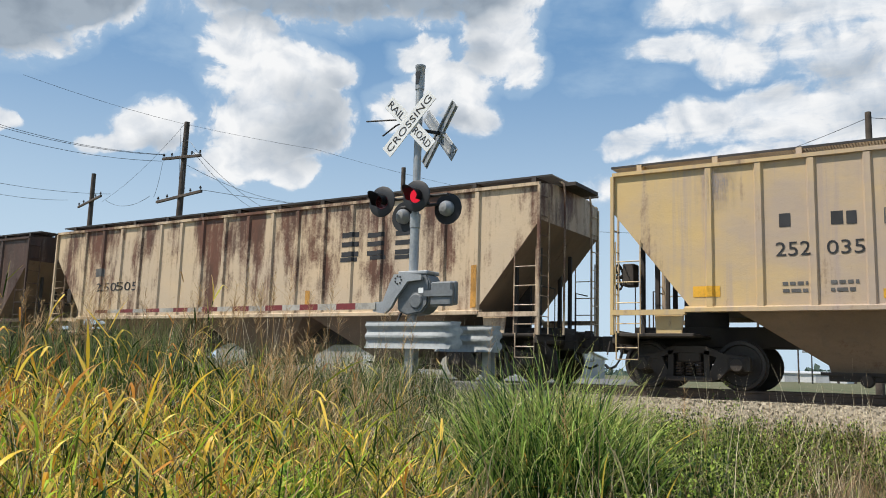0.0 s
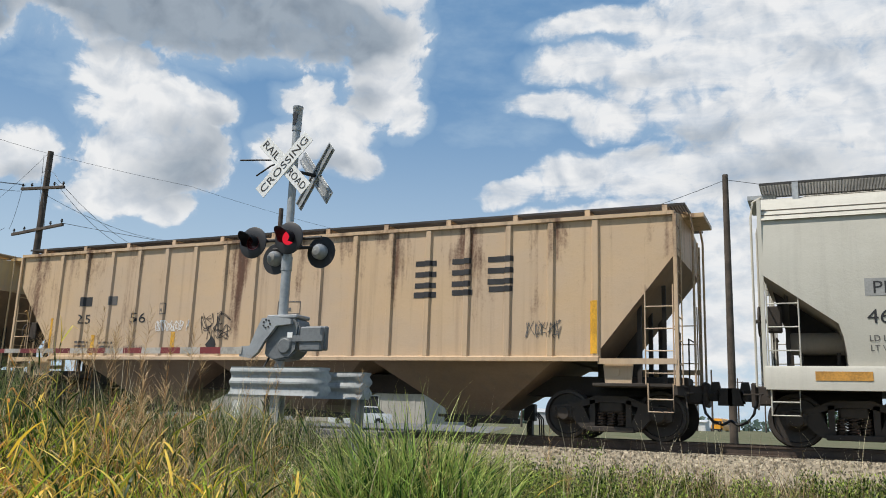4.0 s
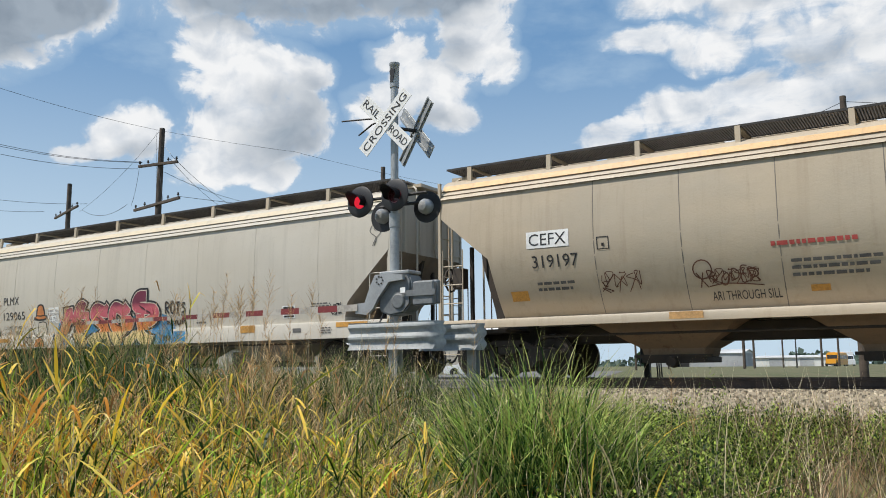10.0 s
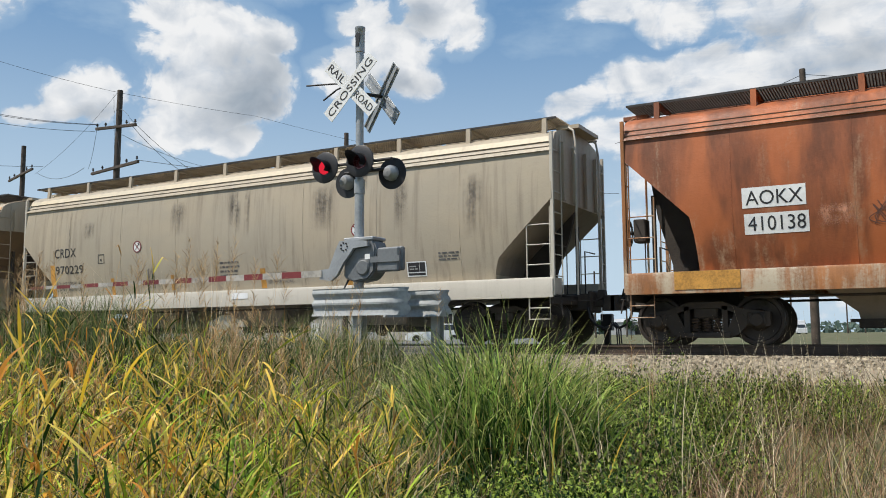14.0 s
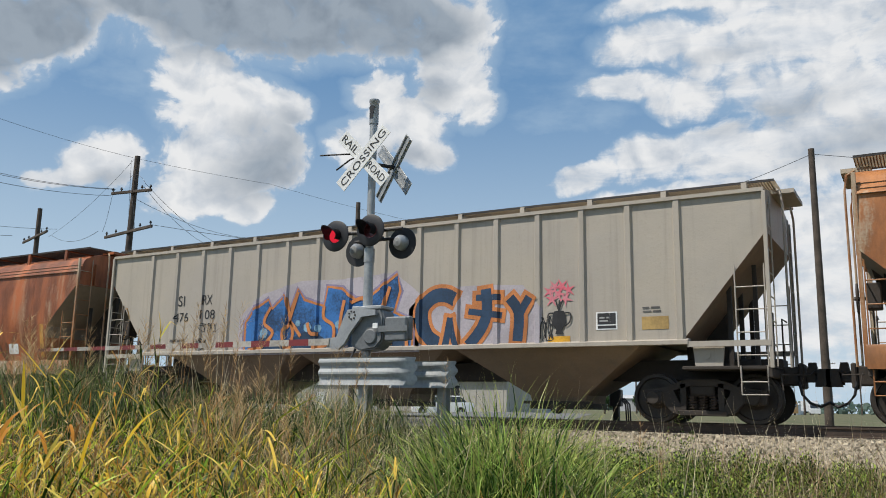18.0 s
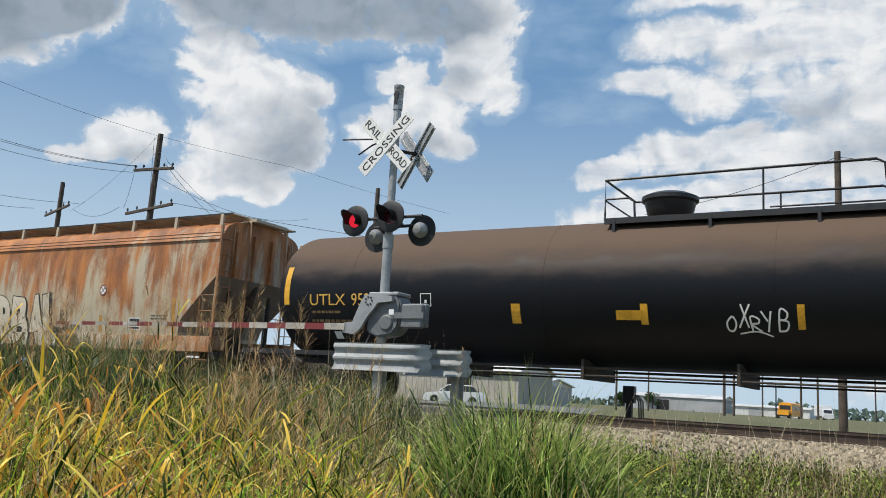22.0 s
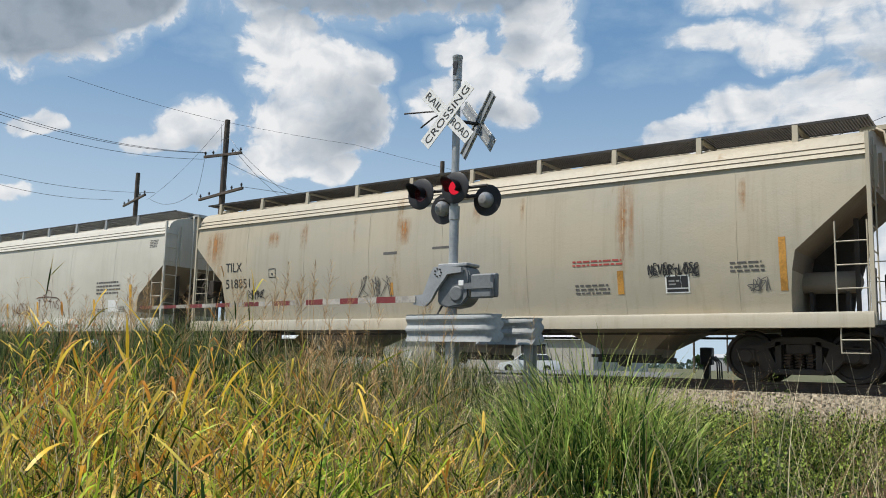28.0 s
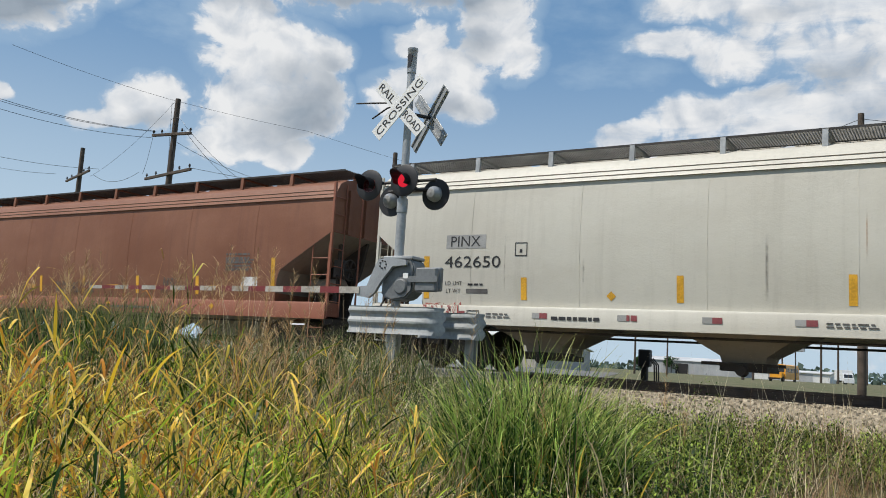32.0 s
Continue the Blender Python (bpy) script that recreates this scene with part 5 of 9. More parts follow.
    hatches = round((2 * half - 1.2) / 2.6)
    for k in range(hatches):
        x = -half + 0.6 + (2 * half - 1.2) * (k + 0.5) / hatches
        bm = bmesh.new()
        box(bm, x - 1.22, x + 1.22, -0.32, 0.32, lip + 0.30, lip + 0.49, 0.03)
        part("hatch_cover", bm, body_mat, car)
    for s in (-1, 1):
        end_gear(car, s * half, s, 4.25 + high, trim, wheel=s == wheel_end)
        truck(car, s * (half - 1.32))
        end_web(car, half, s, [(cut + 0.25, 1.0), (0.62, 1.0), (0.52, 1.55), (0.24, 0.5 * (1.55 + cut_top)), (0.10, cut_top - 0.12), (0.10, cut_top + 0.1), (cut + 0.25, cut_top + 0.1)])
        for y in (-1.0, -0.35, 0.35, 1.0):
            bm = bmesh.new()
            box(bm, min(s * half, s * (half + 0.07)), max(s * half, s * (half + 0.07)), y - 0.05, y + 0.05, cut_top, lip)
            part("end_rib", bm, body_mat, car)
    if fascia:
        for s in (-1, 1):
            bm = bmesh.new()
            y = s * (width(eave) - 0.075)
            prism(bm, [(y, eave + 0.212), (y + s * 0.012, eave + 0.212), (y - s * 0.06, lip + 0.075), (y - s * 0.13, lip + 0.085)], -half + 0.04, half - 0.04, "x")
            part("roof_fascia", bm, fascia, car)
    if tank_end:
        bm = bmesh.new()
        lathe(bm, [(-0.55, 0.05), (-0.50, 0.17), (-0.44, 0.20), (0.44, 0.20), (0.50, 0.17), (0.55, 0.05)], "x", 16, (tank_end * (half - 0.85), -0.55, 1.80))
        part("air_reservoir", bm, GREY_BAY, car)
        for dx in (-0.3, 0.3):
            bm = bmesh.new()
            box(bm, tank_end * (half - 0.85) + dx - 0.03, tank_end * (half - 0.85) + dx + 0.03, -0.65, -0.45, 1.0, 1.66)
            part("reservoir_stand", bm, UNDER, car)
    steps = [sill1 - 0.004, sill1 + 0.004] + [sill1 + 0.3 * k for k in range(1, 10)]
    return Side(car, half, lambda x, z: 1.627 if z < sill1 else width(z), (), steps)


def ribbed_hopper(u0, u1, label, body_mat, bay_mat, trim, grate, grate_mat, ribs=17, bays=3, rib_span=14.0):
    """A covered hopper with flat sides and upright ribs outside."""
    half = (u1 - u0) / 2
    car = thing("ribbed_hopper_car", label, "hopper car", pose((u0 + u1) / 2, CENTRE, 0), "cars of the train")
    CARS.append((car, (u0 + u1) / 2))
    low, top, cut, cut_top = 1.50, 4.14, 1.50, 3.38

    def station(x):
        d = half - abs(x)
        zb = low if d >= cut else low + (cut_top - low) * (1 - d / cut)
        return [(x, -1.52, zb), (x, -1.52, top), (x, -1.0, top + 0.10), (x, 0, top + 0.16), (x, 1.0, top + 0.10), (x, 1.52, top), (x, 1.52, zb)]

    bm = bmesh.new()
    rings(bm, [station(x) for x in (-half, -half + cut, 0, half - cut, half)])
    dirt_and_shade_below(part("body", bm, body_mat, car, sharp=20), bay_mat)
    pitch = rib_span / (ribs - 1)
    for s in (-1, 1):
        bm = bmesh.new()
        prism(bm, [(s * 1.50, top - 0.04), (s * 1.585, top - 0.04), (s * 1.585, top + 0.03), (s * 1.50, top + 0.05)], -half, half, "x")
        part("eave_rail", bm, body_mat, car)
        bm = bmesh.new()
        prism(bm, [(s * 1.40, low - 0.09), (s * 1.62, low - 0.09), (s * 1.62, low - 0.02), (s * 1.50, low + 0.02), (s * 1.40, low + 0.02)], -half + cut * 0.94, half - cut * 0.94, "x")
        part("side_sill", bm, body_mat, car)
        for k in (-1, 1):
            x = k * half
            bm = bmesh.new()
            box(bm, min(x, x - k * cut * 0.95), max(x, x - k * cut * 0.95), min(s * 1.52, s * 1.60), max(s * 1.52, s * 1.60), 1.36, 1.46)
            part("end_sill_bar", bm, trim, car)
        for k in range(ribs):
            x = -rib_span / 2 + pitch * k
            bm = bmesh.new()
            prism(bm, [(x - 0.085, s * 1.515), (x - 0.05, s * 1.575), (x + 0.05, s * 1.575), (x + 0.085, s * 1.515)], low - 0.01, top - 0.05, "z")
            part("rib", bm, body_mat, car)
        for k in (-1, 1):
            bm = bmesh.new()
            x = k * (half - cut * 0.72)
            lathe(bm, [(s * 1.44, 0.17), (s * 1.45, 0.17)], "y", 12, (x, 0, 1.2))
            prism(bm, [(x - 0.28, 1.40), (x + 0.28, 1.40), (x + 0.24, 1.02), (x - 0.24, 1.02)], min(s * 1.42, s * 1.46), max(s * 1.42, s * 1.46))
            lathe(bm, [(s * 1.47, 0.085), (s * 1.48, 0.085)], "y", 14, (x - 0.05, 0, 1.22))
            part("jacking_plate", bm, trim, car)
    span = 2 * (half - 2.2)
    for k in range(bays):
        x = -span / 2 + span * (k + 0.5) / bays
        hopper_bay(car, x, low - 0.04, span / bays / 2 * 0.97, bay_mat, 0.22, 1.46)
    bm = bmesh.new()
    box(bm, -half, half, -0.32, 0.32, 0.80, 1.20, 0.02)
    part("centre_sill", bm, UNDER, car)
    roof_walk(car, half - 0.1, 4.38, grate, grate_mat, 1.48, 1.25, 0.5)
    for k in range(10):
        x = -half + 1.6 + (2 * half - 3.2) * k / 9
        bm = bmesh.new()
        box(bm, x - 0.6, x + 0.6, -0.38, 0.38, top + 0.12, top + 0.24, 0.02)
        part("roof_hatch", bm, body_mat, car)
    for s in (-1, 1):
        end_gear(car, s * half, s, 4.10, trim, wheel=s == -1, stile=2.8, deck=1.02)
        truck(car, s * (half - 1.32))
        end_web(car, half, s, [(cut + 0.3, 1.0), (0.95, 1.0), (0.95, 2.2), (cut + 0.3, 2.2)])
        for y in (-1.1, 0.0, 1.1):
            bm = bmesh.new()
            box(bm, s * (half - 0.75) - 0.04, s * (half - 0.75) + 0.04, y - 0.04, y + 0.04, 1.0, 2.55)
            part("slope_post", bm, UNDER, car)
    feet = [half - rib_span / 2 + pitch * k for k in range(ribs)]

    def face(x, z):
        d = min(abs(x - f) for f in feet)
        return 1.58 if d < 0.051 else 1.522 + 0.058 * max(0.0, 1 - (d - 0.05) / 0.035)

    return Side(car, half, face, [f + d for f in feet for d in (-0.0855, -0.05, 0.05, 0.0855)])


def tank_car(u0, u1, label, mat):
    half = (u1 - u0) / 2
    car = thing("tank_car", label, "tank car", pose((u0 + u1) / 2, CENTRE, 0), "cars of the train")
    CARS.append((car, (u0 + u1) / 2))
    r, zc, shell_half = 1.54, 2.50, half + 0.08
    bm = bmesh.new()
    head = [(-shell_half + 0.75 * (1 - math.cos(a)), r * math.sin(a)) for a in [math.pi / 2 * k / 8 for k in range(9)]]
    lathe(bm, head + [(d, r) for d in (-6, -3, 0, 3, 6)] + [(-d, q) for d, q in reversed(head)], "x", 48, (0, 0, zc))
    part("tank", bm, mat, car, sharp=50)
    for x in (-half + 2.6, -2.2, 2.2, half - 2.6):
        bm = bmesh.new()
        lathe(bm, [(-0.015, r + 0.004), (0.015, r + 0.004)], "x", 48, (x, 0, zc))
        part("weld_seam", bm, mat, car)
    # service platform with its railing and dome
    bm = bmesh.new()
    box(bm, -1.1, 5.2, -1.0, 1.0, 3.88, 3.92)
    for y in (-1.0, 1.0):
        box(bm, -1.1, 5.2, y - 0.02, y + 0.02, 3.82, 3.94)
        for x in (-0.9, 1.0, 2.9, 5.0):
            box(bm, x - 0.03, x + 0.03, y - 0.03, y + 0.03, 3.45, 3.9)
    part("platform", bm, BLACK, car)
    for y in (-0.98, 0.98):
        bm = bmesh.new()
        tube(bm, [(-1.1, y, 3.9), (-1.1, y, 4.74), (3.82, y, 4.74), (3.96, y, 4.66), (4.0, y, 3.9)], 0.026, 6)
        tube(bm, [(-1.1, y, 4.34), (-0.62, y, 4.34), (-0.5, y, 4.26), (-0.48, y, 3.9)], 0.02, 6)
        tube(bm, [(2.0, y * 0.6, 4.08), (4.6, y * 0.6, 4.08), (4.75, y * 0.6, 3.9)], 0.018, 6)
        for x in (1.95,):
            tube(bm, [(x, y, 3.9), (x, y, 4.74)], 0.02, 6)
        part("railing", bm, BLACK, car)
        bm = bmesh.new()
        tube(bm, [(4.62, y, 3.9), (4.64, y, 4.62), (4.74, y, 4.74), (5.1, y, 4.74), (5.8, y, 4.30), (5.85, y, 3.9)], 0.026, 6)
        tube(bm, [(5.2, y, 3.9), (5.3, y, 4.15), (5.85, y, 4.15)], 0.02, 6)
        part("railing", bm, BLACK, car)
    bm = bmesh.new()
    tube(bm, [(-1.1, -0.98, 4.74), (-1.1, 0.98, 4.74)], 0.024, 6)
    tube(bm, [(-1.1, -0.98, 4.32), (-1.1, 0.98, 4.32)], 0.018, 6)
    part("railing", bm, BLACK, car)
    bm = bmesh.new()
    lathe(bm, [(3.7, 0.40), (4.10, 0.40), (4.16, 0.46), (4.40, 0.52), (4.44, 0.58), (4.52, 0.58), (4.60, 0.40), (4.62, 0.0)], "z", 20, (-0.05, 0, 0))
    part("valve_dome", bm, BLACK, car)
    # ladder over the near flank
    for s in (-1, 1):
        bm = bmesh.new()
        for x in (4.12, 4.58):
            pts = [(x, s * 1.62, 1.6)] + [(x, s * (r + 0.09) * math.cos(radians(a)), zc + (r + 0.09) * math.sin(radians(a))) for a in range(0, 66, 8)] + [(x, s * 0.98, 3.9)]
            box(bm, x - 0.03, x + 0.03, s * 1.62 - 0.01, s * 1.62 + 0.01, 1.2, 1.7)
            tube(bm, pts, 0.026, 6)
        for a in range(-30, 62, 11):
            y, z = s * (r + 0.09) * math.cos(radians(max(a, 0))), zc + (r + 0.09) * math.sin(radians(a)) if a >= 0 else zc + a * 0.03
            tube(bm, [(4.12, y, z), (4.58, y, z)], 0.016, 6)
        part("ladder", bm, BLACK, car)
    for s in (-1, 1):
        bm = bmesh.new()
        x0, x1 = sorted((s * (half + 0.58), s * (half - 3.2)))
        box(bm, x0, x1, -0.45, 0.45, 0.72, 1.10, 0.02)
        box(bm, x0, x1, -1.5, -1.3, 0.98, 1.08)
        box(bm, x0, x1, 1.3, 1.5, 0.98, 1.08)
        for k in range(3):
            xx = s * (half + 0.45 - 1.35 * k)
            box(bm, xx - 0.08, xx + 0.08, -1.49, 1.49, 0.93, 1.07)
        xx = s * (half - 2.1)
        prism(bm, [(-0.80, 1.05), (-0.75, 1.35), (-0.5, 1.25), (0.5, 1.25), (0.75, 1.35), (0.80, 1.05)], xx - 0.35, xx + 0.35, "x")
        part("stub_sill", bm, BLACK, car)
        bm = bmesh.new()
        for y in (-1.46, 1.46):
            tube(bm, [(s * (half + 0.02), y, 1.05), (s * (half + 0.02), y, 2.05), (s * (half + 0.10), y, 2.15), (s * (half + 0.45), y * 0.96, 1.95), (s * (half + 0.55), y * 0.93, 1.80), (s * (half + 0.55), y * 0.9, 1.0)], 0.022, 6)
        tube(bm, [(s * (half + 0.55), -1.35, 1.75), (s * (half + 0.55), 1.35, 1.75)], 0.02, 6)
        tube(bm, [(s * (half - 0.05), -1.48, 1.0), (s * (half - 0.05), -1.48, 0.5), (s * (half - 0.5), -1.48, 0.5), (s * (half - 0.5), -1.48, 1.0)], 0.016, 6)
        part("handrail", bm, BLACK, car)
        coupler(car, s * half, s)
        truck(car, s * (half - 1.25))
    bm = bmesh.new()
    lathe(bm, [(-0.54, 0.05), (-0.49, 0.19), (-0.43, 0.22), (0.43, 0.22), (0.49, 0.19), (0.54, 0.05)], "x", 16, (half - 0.62, -1.38, 1.36))
    part("air_tank", bm, DARK_STEEL, car)
    bm = bmesh.new()
    spoke_wheel(bm, half + 0.62, -1.1, 1.75, 0.26)
    part("brake_wheel", bm, UNDER, car)
    bm = bmesh.new()
    tube(bm, [(half + 0.42, -1.1, 1.75), (half + 0.66, -1.1, 1.75)], 0.03, 8)
    part("brake_shaft", bm, UNDER, car)
    bm = bmesh.new()
    box(bm, half + 0.36, half + 0.54, -1.22, -0.98, 1.0, 1.92, 0.02)
    part("brake_stand", bm, UNDER, car)
    bm = bmesh.new()
    for y in (-0.9, 0.9):
        tube(bm, [(-half + 3, y, 0.93), (half - 3, y, 0.93)], 0.03, 6)
        tube(bm, [(-half + 3, y, 0.78), (half - 3, y, 0.78)], 0.022, 6)
    for x in (-4.5, -1.5, 1.5, 4.5, 5.0):
        box(bm, x - 0.03, x + 0.03, -0.95, 0.95, 0.70, 1.1)
    part("brake_rigging", bm, UNDER, car)
    return Side(car, half, lambda x, z: math.sqrt(max(0.01, r * r - (z - zc) ** 2)), (), [1.2 + 0.16 * k for k in range(17)])

# ---- paint of the cars ----
TAN_RUST = car_paint("tan_paint_rusting", (0.62, 0.47, 0.30), (0.56, 0.44, 0.31), (0.115, 0.036, 0.020), rust=0.51, aloft=0.03, smear=0.25, streak=0.16, grime=(0.34, 0.18, 0.10), stretch=0.42, blotch=0.12)
TAN_DARK = car_paint("tan_paint_dark", (0.42, 0.32, 0.23), (0.38, 0.30, 0.22), (0.07, 0.03, 0.02), rust=0.65, streak=0.6, stretch=0.12)
TAN_CLEAN = car_paint("tan_paint_faded", (0.62, 0.44, 0.20), (0.45, 0.35, 0.27), (0.17, 0.08, 0.04), rust=0.34, streak=0.55, grime=(0.36, 0.29, 0.28), blotch=0.6, stretch=0.35)
TAN_PATCH = car_paint("tan_paint_pitted", (0.57, 0.405, 0.245), (0.52, 0.39, 0.27), (0.125, 0.048, 0.024), rust=0.36, aloft=0.04, streak=0.28, grime=(0.2, 0.12, 0.08))
# Road dirt on the bays; under the bodies this dark colour also paints shade.
BROWN_BAY = car_paint("dirt_and_shade_brown", (0.27, 0.19, 0.125), (0.20, 0.14, 0.095), rust=0.3, streak=0.3, rough=0.8)
GREY_BAY = car_paint("dirt_and_shade_grey", (0.25, 0.21, 0.165), (0.30, 0.255, 0.20), rust=0.2, streak=0.3, rough=0.8)
PALE = car_paint("pale_grey_paint", (0.53, 0.505, 0.435), (0.58, 0.56, 0.49), streak=0.16, grime=(0.25, 0.23, 0.19), blotch=0.25)
PALE_WARM = car_paint("warm_grey_paint", (0.50, 0.46, 0.385), (0.52, 0.485, 0.415), streak=0.14, blotch=0.22)
PALE_TAN = car_paint("dusty_grey_paint", (0.47, 0.39, 0.285), (0.43, 0.37, 0.285), streak=0.22, grime=(0.24, 0.17, 0.10))
SOOTY = car_paint("sooty_grey_paint", (0.44, 0.37, 0.27), (0.39, 0.34, 0.26), streak=0.45, grime=(0.15, 0.12, 0.09), blotch=0.45)
RUST_RED = car_paint("rust_covered_paint", (0.48, 0.36, 0.24), (0.36, 0.20, 0.11), (0.30, 0.085, 0.030), rust=0.70, aloft=0.03, stretch=0.4, smear=0.75, streak=0.3, grime=(0.20, 0.07, 0.04))
RUST_ORANGE = car_paint("grey_paint_with_orange_rust", (0.48, 0.41, 0.29), (0.46, 0.405, 0.30), (0.42, 0.14, 0.034), rust=0.56, aloft=0.06, stretch=0.34, smear=0.5, streak=0.35, grime=(0.28, 0.13, 0.06))
RUST_SILL = car_paint("sill_paint_with_orange_rust", (0.46, 0.38, 0.27), (0.44, 0.38, 0.28), (0.40, 0.15, 0.04), rust=0.58, streak=0.3, grime=(0.28, 0.13, 0.06))
RIB_GREY = car_paint("flat_grey_paint", (0.44, 0.39, 0.32), (0.40, 0.36, 0.31), streak=0.22, blotch=0.25)
CREAM = car_paint("cream_paint_stained", (0.48, 0.42, 0.31), (0.43, 0.40, 0.32), (0.42, 0.22, 0.06), rust=0.28, streak=0.25, grime=(0.26, 0.20, 0.13))
OXIDE = car_paint("red_oxide_paint", (0.190, 0.075, 0.040), (0.235, 0.104, 0.060), streak=0.35, grime=(0.13, 0.052, 0.036), rough=0.55, blotch=0.45)
OXIDE_LIGHT = car_paint("red_oxide_sill", (0.29, 0.105, 0.06), (0.26, 0.10, 0.06), streak=0.3, grime=(0.14, 0.06, 0.04))
CREAM_EAVE = car_paint("cream_roof_edge", (0.62, 0.52, 0.36), (0.56, 0.49, 0.37), streak=0.2)
TAN_EAVE = car_paint("tan_roof_edge", (0.66, 0.42, 0.19), (0.58, 0.38, 0.20), streak=0.3)


def tank_paint():
    m, n = material("black_tank_paint_dusty_on_top")
    co = n.add("ShaderNodeTexCoord").outputs["Object"]
    sep = n.add("ShaderNodeSeparateXYZ", Vector=co)
    patchy = n.noise(n.scaled(co, 0.8, 0.8, 2.0), 1.0, 6.0, 0.6)
    fine = n.noise(co, 18.0, 6.0, 0.7)
    dust = n.ramp(n.math("ADD", sep.outputs[2], n.math("MULTIPLY", n.math("SUBTRACT", patchy, 0.5), 0.9)), 2.55, 3.5)
    col = n.mix(dust, (0.007, 0.008, 0.011), (0.115, 0.078, 0.055))
    col = n.mix(n.math("MULTIPLY", n.ramp(fine, 0.5, 0.75), 0.2), col, (0.035, 0.032, 0.03))
    return finish(m, n, col, n.ramp(dust, 0.0, 1.0, 0.42, 0.8), 0.0, fine, 0.08, 0.22)


TANK_BLACK = tank_paint()

# ---- the cars in their order, places along the train in metres ----
ribbed_hopper(-43.4, -26.2, "dark tan ribbed covered hopper car, badly rusted", TAN_DARK, BROWN_BAY, TAN_DARK, GRATE_DARK, UNDER)
S1 = ribbed_hopper(-24.6, -7.6, "tan ribbed covered hopper car with dark rust streaks", TAN_RUST, BROWN_BAY, TAN_RUST, GRATE_DARK, UNDER)
S2 = ribbed_hopper(-6.0, 11.0, "faded yellow-tan ribbed covered hopper car", TAN_CLEAN, BROWN_BAY, TAN_CLEAN, GRATE_TAN, TAN_CLEAN, ribs=16, rib_span=13.26)
S3 = ribbed_hopper(12.6, 29.55, "tan ribbed covered hopper car with rust patches", TAN_PATCH, BROWN_BAY, TAN_PATCH, GRATE_DARK, TAN_PATCH)
S4 = round_hopper(31.0, 50.8, "pale grey covered hopper car with curved sides and black graffiti", PALE, GREY_BAY, PALE, GRATE_GREY, STEEL, cut=1.28, upright=0.40, bays=4, pitch=4.06, foot=0.42, tank_end=-1)
S5 = round_hopper(52.1, 68.75, "warm grey covered hopper car with pink graffiti", PALE_WARM, GREY_BAY, PALE_WARM, GRATE_DARK, PALE_TAN, bays=3, walk_step=2.0, fascia=CREAM_EAVE, wheel_end=0)
S6 = round_hopper(70.1, 87.4, "dusty grey covered hopper car with tan eaves", PALE_TAN, BROWN_BAY, PALE_TAN, GRATE_DARK, PALE_TAN, bays=3, sill_h=0.15, sill_low=1.08, through=True, walk_step=1.9, belly=0.46, upright=0.52, cut=1.3, cut_top=3.5, seam_step=1.70, seam_mat=SEAM_GRIME, fascia=TAN_EAVE)
S7 = round_hopper(88.8, 105.4, "sooty grey covered hopper car with vertical stains", SOOTY, GREY_BAY, PALE_WARM, GRATE_TAN, PALE_TAN, bays=3, belly=0.16, fascia=CREAM_EAVE, wheel_end=0)
S8 = round_hopper(106.85, 122.5, "covered hopper car covered in red rust", RUST_RED, GREY_BAY, RUST_SILL, GRATE_DARK, RUST_RED, bays=3, belly=0.2, cut_top=3.52, upright=0.41)
S9 = ribbed_hopper(124.0, 141.1, "grey ribbed covered hopper car with blue graffiti", RIB_GREY, BROWN_BAY, RIB_GREY, GRATE_TAN, RIB_GREY, ribs=16, rib_span=14.0)
S10 = round_hopper(142.55, 159.25, "covered hopper car with orange rust and outlined graffiti", RUST_ORANGE, GREY_BAY, RUST_SILL, GRATE_TAN, PALE_TAN, bays=3)
S11 = tank_car(160.9, 180.1, "black tank car with dusty brown top", TANK_BLACK)
S12 = round_hopper(181.7, 201.7, "clean pale grey covered hopper car", PALE, GREY_BAY, PALE, GRATE_GREY, STEEL, cut=1.28, upright=0.40, bays=4, pitch=4.06, foot=0.42, tank_end=-1)
S13 = round_hopper(203.2, 220.75, "cream covered hopper car with orange stains", CREAM, GREY_BAY, CREAM, GRATE_DARK, CREAM, bays=3, sill_h=0.24, cut=1.32, cut_top=3.38, upright=0.46, belly=0.16, tank_end=1)
S14 = round_hopper(222.2, 242.0, "red oxide covered hopper car", OXIDE, GREY_BAY, OXIDE_LIGHT, GRATE_DARK, OXIDE, cut=1.74, cut_top=3.05, upright=0.41, tank_end=1, wheel_end=1)
S15 = round_hopper(243.4, 263.2, "pale grey covered hopper car with pink tag on its sill", PALE, GREY_BAY, PALE, GRATE_GREY, STEEL, cut=1.28, upright=0.40, bays=4, pitch=4.06, foot=0.42, wheel_end=1)

# ---- lettering, plates, reflectors and graffiti ----
S1.patch("logo_mark", 11.70, 2.83, 0.52, 0.12, INK)
S1.patch("logo_mark", 11.70, 3.07, 0.52, 0.12, INK)
S1.patch("logo_mark", 11.70, 3.30, 0.52, 0.12, INK)
S1.patch("logo_mark", 12.48, 2.83, 0.50, 0.11, INK)
S1.patch("logo_mark", 12.48, 3.05, 0.50, 0.11, INK)
S1.patch("logo_mark", 12.48, 3.26, 0.50, 0.11, INK)
S1.patch("logo_mark", 13.30, 2.82, 0.45, 0.11, INK)
S1.patch("logo_mark", 13.30, 3.04, 0.45, 0.11, INK)
S1.patch("logo_mark", 13.30, 3.26, 0.45, 0.11, INK)
S1.patch("logo_mark", 11.67, 2.71, 0.52, 0.10, INK)
S1.patch("logo_mark", 12.58, 2.73, 0.45, 0.09, INK)
S1.patch("logo_mark", 13.29, 2.71, 0.48, 0.09, INK)
S1.text("250505", 2.19, 2.24, 1.90, 0.25, INK)
